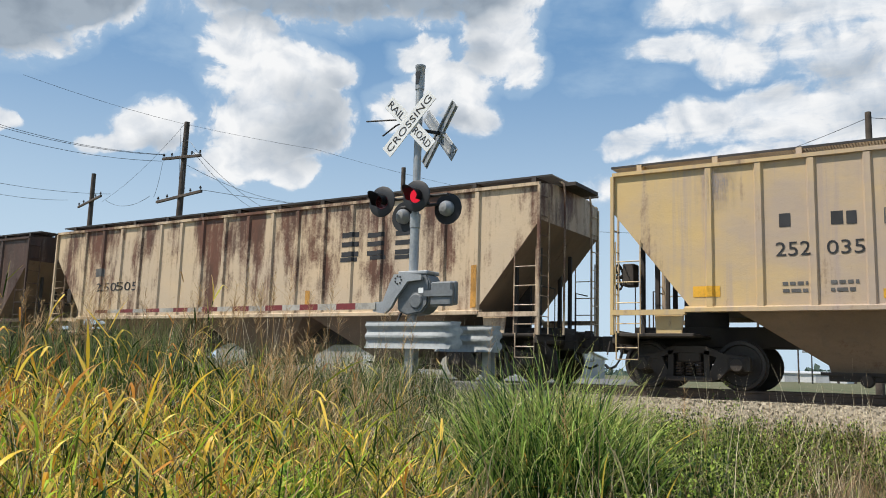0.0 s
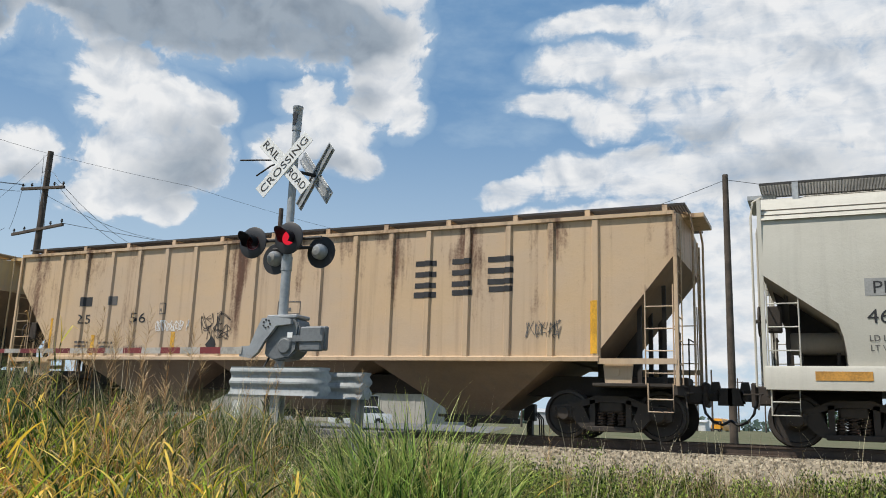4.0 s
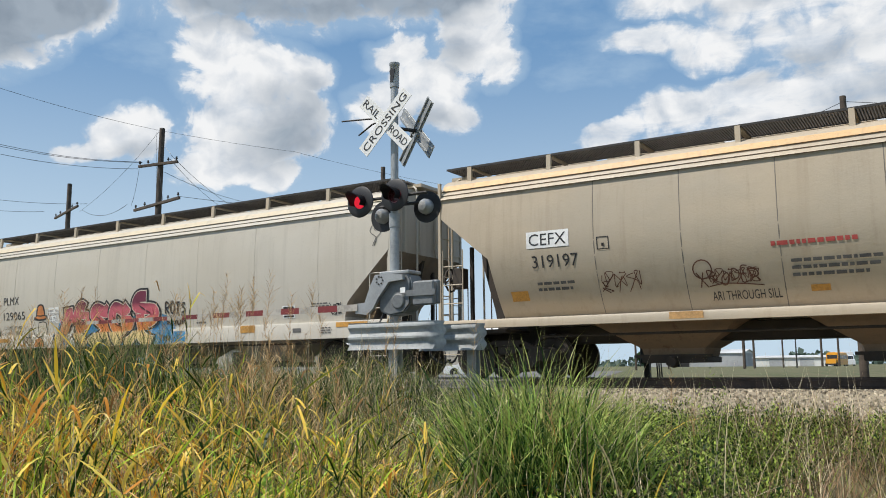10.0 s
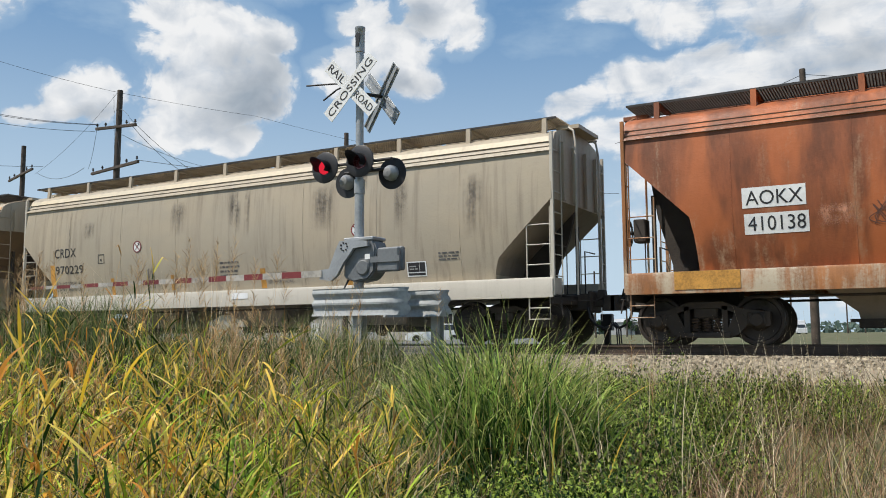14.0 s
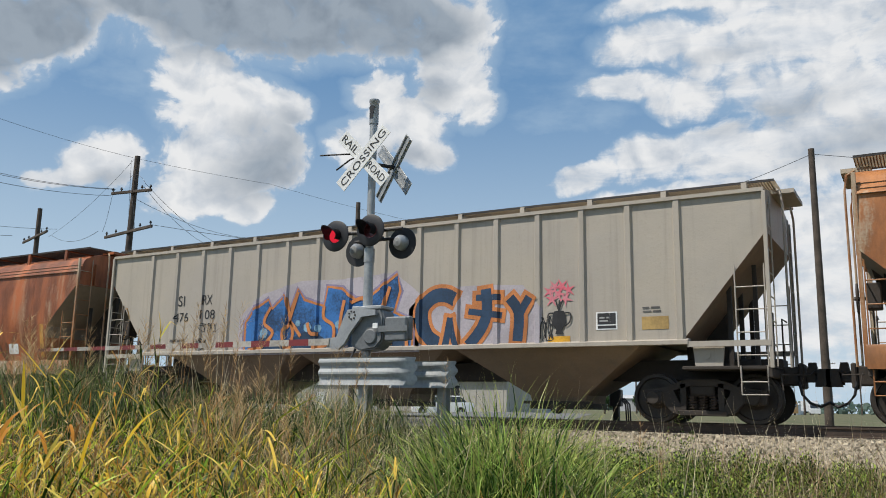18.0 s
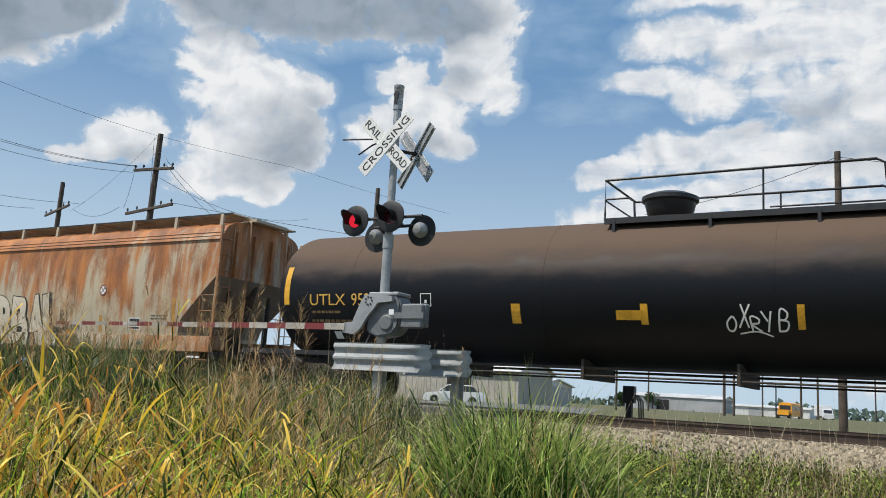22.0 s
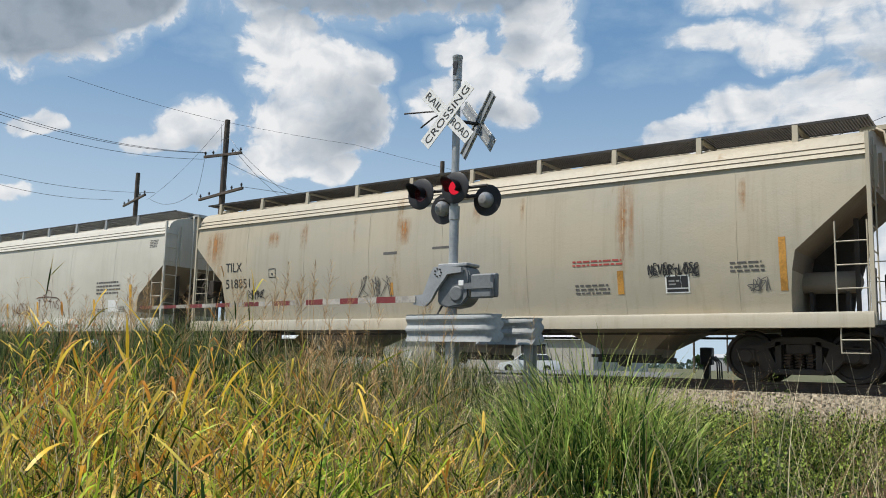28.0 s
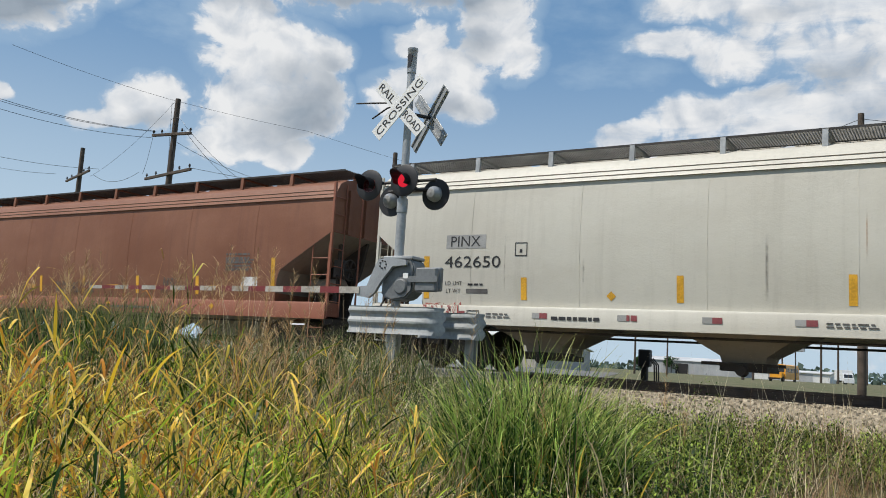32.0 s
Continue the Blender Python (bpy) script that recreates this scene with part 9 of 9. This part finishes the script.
GREEN = leaf("green_blades", (0.011, 0.034, 0.007), (0.36, 0.44, 0.07), None, 0.25, 0.5, 2.0, (0.48, 0.38, 0.13))
REED = leaf("blue_green_reeds", (0.010, 0.028, 0.011), (0.17, 0.25, 0.065), None, 0.2, 0.5, 1.8, (0.32, 0.30, 0.13))
SPRING = leaf("light_green_leaves", (0.05, 0.12, 0.015), (0.42, 0.66, 0.09), None, 0.42, 0.42, 1.2)
GOLD = leaf("yellowing_blades", (0.95, 0.76, 0.16), (0.98, 0.58, 0.03), (0.62, 0.26, 0.04), 0.3, 0.36, 1.0, (0.66, 0.34, 0.09))
CLUMP = leaf("dark_green_blades", (0.025, 0.075, 0.018), (0.42, 0.60, 0.13), None, 0.30, 0.38, 1.7, (0.52, 0.52, 0.17))
TAN_LEAF = leaf("tan_dead_leaves", (0.26, 0.13, 0.05), (0.74, 0.48, 0.20), (0.60, 0.28, 0.07), 0.2, 0.5, 1.0)
DRY = leaf("dull_dry_weeds", (0.13, 0.09, 0.055), (0.76, 0.61, 0.41), None, 0.12, 0.6, 1.3)
SEED = leaf("golden_brown_seed_heads", (0.26, 0.15, 0.07), (0.66, 0.46, 0.24), None, 0.2, 0.6)
STRAW = leaf("dry_stems", (0.28, 0.19, 0.10), (0.95, 0.80, 0.54), None, 0.15, 0.5, 1.1)
BROWN = leaf("brown_stems", (0.12, 0.065, 0.035), (0.42, 0.26, 0.15), None, 0.1)
WEED = leaf("weed_leaves", (0.016, 0.042, 0.009), (0.36, 0.46, 0.08), None, 0.30, 0.5, 1.7)


def open_land(x, y):
    """No grass on the road and the stones."""
    if abs(x + 12.4) < 4.3 and y > 9.0:
        return 0.0
    return 0.0 if y > 13.0 else 1.0


def band(value, lo, hi, soft):
    return min(1.0, max(0.0, (value - lo) / soft)) * min(1.0, max(0.0, (hi - value) / soft))


def left_part(x, y):
    d = math.hypot(x, y)
    return open_land(x, y) * min(1.0, max(0.0, (bearing(x, y) - 30) / 6)) if d > 3.4 else 0.0


def near_left(x, y):
    d = math.hypot(x, y)
    uneven = 0.55 + 0.45 * math.sin(2.3 * x + 1.1 * y) * math.sin(1.7 * y - 0.9 * x)
    return left_part(x, y) * uneven * (1.0 if d < 7 else max(0.0, 1 - (d - 7) / 3))


def strewn(name, label, spots, mat, tall, wide, lean, bend, seed, segs=4, curl=1.5, category="grass", kinked=0.0):
    """Single blades or stems at the spots, each of its own length, lean and bend."""
    r = np.random.default_rng(seed)
    n = len(spots)
    return ribbons(name, label, spots, r.uniform(tall[0], tall[1], n), r.uniform(wide[0], wide[1], n), r.uniform(lean[0], lean[1], n), bend[0] + (bend[1] - bend[0]) * r.random(n) ** 1.4, r.uniform(0, 6.283, n), mat, segs, category, seed=seed, curl=curl, kinked=kinked)


def tufted(x, y):
    """Where the grass stands thick and where it thins out."""
    return 0.25 + 0.75 * max(0.0, math.sin(2.9 * x + 0.7 * y) * math.sin(2.3 * y - 1.1 * x)) + 0.35 * max(0.0, math.sin(5.3 * x + 4.1 * y))


leafy("tall_grass", "bright green and yellow roadside grass", scatter(700, -12, 0, 1.5, 9.5, 1, lambda x, y: near_left(x, y) * tufted(x, y)), LIME, GREEN, (0.35, 1.35), 7, (0.18, 0.60), (0.008, 0.022), 11, (0.7, 3.2), 0.006)
leafy("green_grass", "fresh green roadside grass", scatter(1500, -12, 0, 1.5, 9.5, 141, lambda x, y: near_left(x, y) * tufted(y, x)), FRESH, GREEN, (0.35, 1.30), 7, (0.18, 0.60), (0.007, 0.020), 142, (0.7, 3.2), 0.006)
leafy("low_grass", "fresh low grass at the foot of the stalks", scatter(1600, -8, 0, 2.0, 6.5, 101, lambda x, y: near_left(x, y) * tufted(x, y)), FRESH, GREEN, (0.2, 0.62), 6, (0.14, 0.40), (0.006, 0.016), 111, (0.7, 3.0), 0.005, (0.2, 1.2))
leafy("gold_grass", "grass turned golden yellow", scatter(430, -12, 0, 1.5, 9.0, 2, lambda x, y: near_left(x, y) * tufted(x, y) * min(1.0, max(0.15, (bearing(x, y) - 34) / 12))), GOLD, STRAW, (0.5, 1.35), 4, (0.16, 0.50), (0.010, 0.030), 21, (0.5, 3.2), 0.006, (0.2, 1.1), 0.45)
leafy("tall_cane", "tall leafy stalks that stand above the grass", scatter(230, -9, -1.5, 3.0, 7.5, 121, lambda x, y: near_left(x, y) * (1.0 if bearing(x, y) > 42 else 0.3)), LIME, GREEN, (1.0, 1.7), 7, (0.22, 0.55), (0.010, 0.026), 122, (0.6, 3.0), 0.009)
leafy("dead_cane", "tall dead tan stalks with curled leaves", scatter(150, -9, -1.5, 3.0, 8.0, 123, lambda x, y: near_left(x, y) * (1.0 if bearing(x, y) > 44 else 0.25)), TAN_LEAF, TAN_LEAF, (1.0, 1.75), 6, (0.16, 0.42), (0.008, 0.022), 124, (0.8, 3.4), 0.008, (0.3, 1.3), 0.7)
strewn("broad_gold_blades", "single broad golden blades above the grass", scatter(110, -10, -1.5, 2.0, 8.0, 9, near_left), YELLOW_LEAF, (0.6, 1.3), (0.012, 0.030), (0.0, 0.55), (0.1, 1.6), 24, 7, 3.0, kinked=0.5)
strewn("bright_blades", "long arching bright green blades", scatter(420, -11, -1.0, 2.0, 8.5, 14, near_left), FRESH, (0.6, 1.30), (0.010, 0.026), (0.0, 0.7), (0.3, 2.8), 27, 6, 2.0, kinked=0.35)
strewn("dead_blades", "dead pale blades bent over among the grass", scatter(2500, -12, 0, 1.8, 9.5, 10, near_left), STRAW, (0.35, 1.20), (0.004, 0.012), (0.0, 0.9), (0.3, 3.0), 25, 7, 4.0, kinked=0.7)
strewn("dry_stalks", "thin dry stalks leaning every way", scatter(2600, -12, 0, 1.8, 10.5, 15, near_left), STRAW, (0.3, 1.15), (0.0025, 0.006), (0.0, 1.3), (0.0, 0.8), 28, 4, kinked=0.5)
strewn("brown_stalks", "dry brown stalks among the grass", scatter(1200, -12, 0, 1.8, 9.5, 11, near_left), BROWN, (0.6, 1.45), (0.004, 0.010), (0.0, 0.6), (0.0, 0.9), 26, 5, kinked=0.35)
strewn("reed_grass", "dense thin blue-green reeds behind the tall grass", scatter(5600, -17, -1.0, 5.8, 12.9, 3, lambda x, y: left_part(x, y) * band(bearing(x, y), 48.5, 90, 4) * tufted(0.6 * x, 0.6 * y)), REED, (0.4, 1.30), (0.005, 0.013), (0.0, 0.32), (0.1, 1.3), 31, kinked=0.1)
strewn("mid_tangle", "pale dry tangle before the guard rail", scatter(2600, -9, -2.0, 5.0, 11.0, 17, lambda x, y: open_land(x, y) * band(bearing(x, y), 28, 46, 3)), STRAW, (0.25, 0.95), (0.0025, 0.007), (0.0, 1.2), (0.2, 2.4), 40, 6, 2.0, kinked=0.5)
strewn("low_reeds", "low thin green grass before the guard rail", scatter(4600, -12, -1.0, 5.5, 10.6, 16, lambda x, y: open_land(x, y) * band(bearing(x, y), 27, 50, 3)), REED, (0.30, 0.90), (0.004, 0.011), (0.0, 0.5), (0.1, 1.8), 39, kinked=0.15)
strewn("undergrowth", "short green grass under the tall stalks", scatter(11000, -12, 2.0, 2.5, 11.5, 4, lambda x, y: open_land(x, y) * (1.0 if bearing(x, y) > 14 else 0.15)), GREEN, (0.2, 0.70), (0.005, 0.012), (0.05, 0.9), (0.3, 2.2), 32, kinked=0.2)
leafy("leafy_weeds", "light green leafy weeds among the tall grass", scatter(230, -5.5, -2.0, 2.6, 5.2, 151, lambda x, y: band(bearing(x, y), 40.5, 48.5, 2) * (1.0 if math.hypot(x, y) > 3.7 else 0.0)), SPRING, GREEN, (0.65, 1.12), 12, (0.10, 0.26), (0.014, 0.034), 152, (0.6, 2.4), 0.006, (0.3, 1.2), 0.15)
leafy("gold_cane", "tall canes with orange and golden leaves", scatter(170, -9, -2.0, 2.5, 7.5, 153, lambda x, y: near_left(x, y) * band(bearing(x, y), 45, 75, 5)), GOLD, TAN_LEAF, (0.85, 1.55), 6, (0.18, 0.48), (0.010, 0.030), 154, (0.5, 3.0), 0.009, (0.15, 0.9), 0.5)
strewn("brown_tangle", "fine rusty brown tangle at the foot of the canes", scatter(2600, -6.5, -2.0, 2.0, 5.5, 155, lambda x, y: (1.0 if math.hypot(x, y) > 3.6 else 0.0) * band(bearing(x, y), 46, 66, 4) * tufted(y, x)), TAN_LEAF, (0.3, 0.85), (0.003, 0.008), (0.0, 1.2), (0.2, 3.0), 156, 6, 3.0, kinked=0.7)
# the dense clump
MID = (-3.62, 7.55)
spots = scatter(2500, -5.9, -1.6, 6.0, 9.2, 5, lambda x, y: max(0.0, 1 - ((x - MID[0]) / 1.0) ** 2 - ((y - MID[1]) / 0.85) ** 2) ** 0.5)
rng = np.random.default_rng(33)
edge = np.hypot((spots[:, 0] - MID[0]) / 1.05, (spots[:, 1] - MID[1]) / 0.9)
out = np.arctan2(spots[:, 1] - MID[1], spots[:, 0] - MID[0]) + rng.normal(0, 1.2, len(spots))
ribbons("grass_clump", "dense clump of tall dark green grass", spots, rng.uniform(0.9, 2.0, len(spots)) * (1.06 - 0.32 * edge), rng.uniform(0.009, 0.026, len(spots)), 0.03 + 0.42 * edge * rng.random(len(spots)), rng.uniform(0.3, 2.9, len(spots)) ** 1.1, out, CLUMP, 7, seed=33, curl=2.4, kinked=0.18)
strewn("clump_dry_blades", "dry yellow blades in the clump", scatter(190, -5.4, -2.2, 6.4, 8.8, 12, lambda x, y: 1.0), STRAW, (0.8, 1.7), (0.006, 0.016), (0.0, 0.5), (0.3, 2.4), 37, 6, 2.0, kinked=0.5)
strewn("clump_gold_blades", "a few yellow blades arching out of the clump", scatter(46, -5.2, -2.4, 6.4, 8.2, 112, lambda x, y: 1.0), GOLD, (0.8, 1.6), (0.010, 0.024), (0.1, 0.6), (0.3, 2.0), 137, 7, 2.0, kinked=0.5)
# dry stems and brown tangles on the bank
right = lambda x, y: 0.3 if 12 < bearing(x, y) < 24 else 1.0 if bearing(x, y) <= 12 else 0.25
strewn("dry_weeds", "dry straw-coloured weeds on the bank", scatter(6000, -6.5, 3.5, 5.5, 13.0, 6, right), DRY, (0.15, 0.65), (0.0025, 0.007), (0.0, 1.3), (0.1, 2.0), 34, kinked=0.4)
strewn("brown_twigs", "tangle of dry brown twigs", scatter(4200, -4.5, 3.0, 5.0, 12.6, 7, lambda x, y: 1.0 if bearing(x, y) < 13 else 0.22), BROWN, (0.35, 1.05), (0.003, 0.007), (0.0, 1.3), (0.0, 2.6), 35, 6, kinked=0.5)
strewn("pale_stalks", "pale dry stalks standing above the grass", scatter(520, -10.0, 0.5, 6.0, 12.6, 8, open_land), STRAW, (0.7, 1.6), (0.003, 0.006), (0.0, 0.3), (0.0, 0.7), 36, 5, kinked=0.2)
strewn("bank_grass", "tufts of thin green grass on the bank", scatter(2600, -7.0, 3.0, 7.0, 13.0, 13, lambda x, y: right(x, y) * (0.30 + 0.70 * max(0.0, math.sin(2.1 * x) * math.sin(1.6 * y + x)))), GREEN, (0.2, 0.65), (0.004, 0.009), (0.0, 0.6), (0.2, 1.6), 38)
strewn("foot_grass", "thin dry and green grass at the foot of the stones", scatter(1700, -6.5, 3.0, 11.4, 13.2, 131, lambda x, y: 1.0), GREEN, (0.2, 0.62), (0.004, 0.009), (0.0, 0.7), (0.1, 1.6), 132, kinked=0.2)
strewn("foot_stems", "dry stems at the foot of the stones", scatter(1500, -6.5, 3.0, 11.2, 13.3, 133, lambda x, y: 1.0), DRY, (0.2, 0.75), (0.003, 0.007), (0.0, 0.9), (0.1, 1.6), 134, kinked=0.3)
strewn("weed_stems", "pale and brown stems arching out of the weeds", scatter(520, -6.0, 0.5, 6.5, 11.5, 18, lambda x, y: band(bearing(x, y), 8, 25, 3)), DRY, (0.6, 1.25), (0.004, 0.009), (0.0, 0.9), (0.4, 2.2), 43, 7, 1.5, kinked=0.4)
strewn("bank_twigs", "brown twigs among the weeds", scatter(700, -6.0, 1.5, 6.5, 12.0, 19, lambda x, y: band(bearing(x, y), 0, 24, 3)), BROWN, (0.5, 1.1), (0.005, 0.010), (0.0, 1.1), (0.0, 1.6), 44, 5, kinked=0.4)


def bushes(name, label, centres, count, size, mat, seed):
    """Low leafy weeds: small pointed leaves set through rounded, uneven heaps."""
    rng = np.random.default_rng(seed)
    c = np.array(centres)
    k = rng.integers(0, len(c), count)
    dirs = rng.normal(size=(count, 3))
    dirs /= np.linalg.norm(dirs, axis=1)[:, None]
    r = rng.random(count) ** 0.40 * rng.uniform(0.65, 1.2, count)
    base = c[k, :3] + dirs * r[:, None] * np.stack([c[k, 3], c[k, 3], c[k, 4]], 1)
    base[:, 2] = np.maximum(base[:, 2], c[k, 2] - c[k, 4] * 0.9)
    ribbons(name, label, base, rng.uniform(size[0], size[1], count), rng.uniform(size[0] * 0.45, size[1] * 0.5, count), rng.uniform(0.3, 1.7, count), rng.uniform(0.0, 0.9, count), rng.uniform(0, 6.28, count), mat, 2, "weeds", 0.4, seed)


rng = np.random.default_rng(41)
heaps = []
for k in range(90):
    a, d = radians(rng.uniform(9.5, 23)), rng.uniform(7.6, 12.0)
    x, y = -d * math.sin(a), d * math.cos(a)
    tall = rng.uniform(0.36, 0.66) * (0.62 if a < radians(14) else 1.0)
    heaps.append((x, y, rise(x, y) + tall * 0.8, rng.uniform(0.22, 0.48), tall))
for k in range(60):
    a, d = radians(rng.uniform(14, 46)), rng.uniform(4.4, 6.8)
    x, y = -d * math.sin(a), d * math.cos(a)
    heaps.append((x, y, rise(x, y) + 0.22, rng.uniform(0.2, 0.42), rng.uniform(0.25, 0.5)))
for k in range(70):
    x, y = rng.uniform(-6.0, 2.6), rng.uniform(11.2, 13.0)
    tall = rng.uniform(0.16, 0.34)
    heaps.append((x, y, rise(x, y) + tall * 0.7, rng.uniform(0.18, 0.42), tall))
bushes("leafy_weeds", "low leafy green weeds", heaps, 120000, (0.022, 0.062), WEED, 42)


def seed_heads():
    """Feathery seed heads on tall stalks."""
    rng = np.random.default_rng(51)
    spots = scatter(84, -12, -2.0, 4.5, 10.5, 52, lambda x, y: open_land(x, y) * (1.0 if bearing(x, y) > 36 else 0.22))
    bunch = scatter(15, -6.2, -3.4, 4.2, 6.2, 55, lambda x, y: band(bearing(x, y), 37.5, 47, 2))
    spots = np.concatenate([spots, bunch])
    n = len(spots)
    h = np.concatenate([rng.uniform(1.15, 1.68, 84), rng.uniform(1.45, 1.80, 15)])
    az, lean = rng.uniform(0, 6.28, n), rng.uniform(0.0, 0.14, n)
    ribbons("seed_stalks", "tall thin stalks under the seed heads", spots, h, np.full(n, 0.006), lean, np.zeros(n), az, TAN_LEAF, 3, seed=53)
    which = np.repeat(np.arange(n), 46)
    u = rng.uniform(0.72, 1.0, len(which))
    reach = h[which] * u
    base = np.stack([spots[which, 0] + reach * np.sin(lean[which]) * np.cos(az[which]), spots[which, 1] + reach * np.sin(lean[which]) * np.sin(az[which]), spots[which, 2] + reach * np.cos(lean[which])], 1)
    ribbons("seed_heads", "feathery reddish brown seed heads", base, (1.15 - u) * rng.uniform(0.25, 0.85, len(which)), rng.uniform(0.003, 0.006, len(which)), rng.uniform(0.3, 1.0, len(which)), rng.uniform(0.0, 0.9, len(which)), rng.uniform(0, 6.28, len(which)), SEED, 3, seed=54)


seed_heads()


def lone_blades():
    """Broad yellow blades on single stalks that stand clear of the rest."""
    rng = np.random.default_rng(61)
    places = ((55.3, 5.0, 1.62), (56.4, 5.4, 1.42), (50.5, 4.6, 1.30), (47.0, 5.2, 1.22), (60.5, 4.8, 1.36), (38.5, 5.6, 1.05), (53.0, 4.2, 1.20), (43.5, 4.6, 1.12))
    spots = np.array([(-d * math.sin(radians(a)), d * math.cos(radians(a)), rise(-d * math.sin(radians(a)), d * math.cos(radians(a)))) for a, d, _ in places])
    tall = np.array([h for _, _, h in places])
    n = len(spots)
    ribbons("lone_stalks", "single tan stalks above the grass", spots, tall, np.full(n, 0.011), np.zeros(n), np.zeros(n), np.zeros(n), STRAW, 3, seed=62)
    tips = spots + np.stack([np.zeros(n), np.zeros(n), tall * 0.97], 1)
    ribbons("lone_blades", "broad yellow blades on single stalks", tips, rng.uniform(0.22, 0.32, n), rng.uniform(0.022, 0.034, n), np.array([0.75, 0.15, 0.5, 0.9, 0.3, 0.7, 0.2, 0.6]), np.array([0.1, 0.1, 0.9, 0.6, 1.2, 0.9, 0.4, 1.0]), np.array([3.6, 3.0, 0.4, 3.6, 0.6, 3.4, 0.2, 3.5]), YELLOW_LEAF, 6, seed=63, twist=0.3)


lone_blades()

# ---- what moves ----
def motions():
    """The train rolls to the west along the track, its wheels turning; the lamps flash in turn."""
    times = [0.5 * k for k in range(65)]
    for car, u in CARS:
        walk(car, [(t, pose(u - rolled(t), CENTRE, 0)) for t in times])
    fine = [k / 15 for k in range(481)]
    for w, x in WHEELSETS:
        walk(w, [(t, Matrix.Translation((x, 0, WHEEL_R)) @ Matrix.Rotation(-rolled(t) / WHEEL_R, 4, "Y")) for t in fine])
    # the bus comes slowly nearer
    walk(BUS, [(t, pose(-22.1 - 5.4 * t / 32, 213.0 - 55.0 * t / 32, -0.45, 0, 0, -5)) for t in (0.0, 8.0, 16.0, 24.0, 32.0)])
    # each lamp shows its glowing face for one half of the flash, then turns it away
    for ob, phase in REFLECTORS:
        rows, turn, flip = [], 0 if phase == 0 else 180, 1.318 * (0.5 - 0.04)
        rows.append((0.0, turn))
        while flip < 31.9:
            for dt, da in ((-0.05, 0), (-0.0167, 60), (0.0167, 120), (0.05, 180)):
                rows.append((flip + dt, turn + da))
            turn, flip = turn + 180, flip + 0.659
        rows.append((32.0, turn))
        walk(ob, [(t, Matrix.Rotation(radians(a), 4, "Z")) for t, a in rows])


motions()
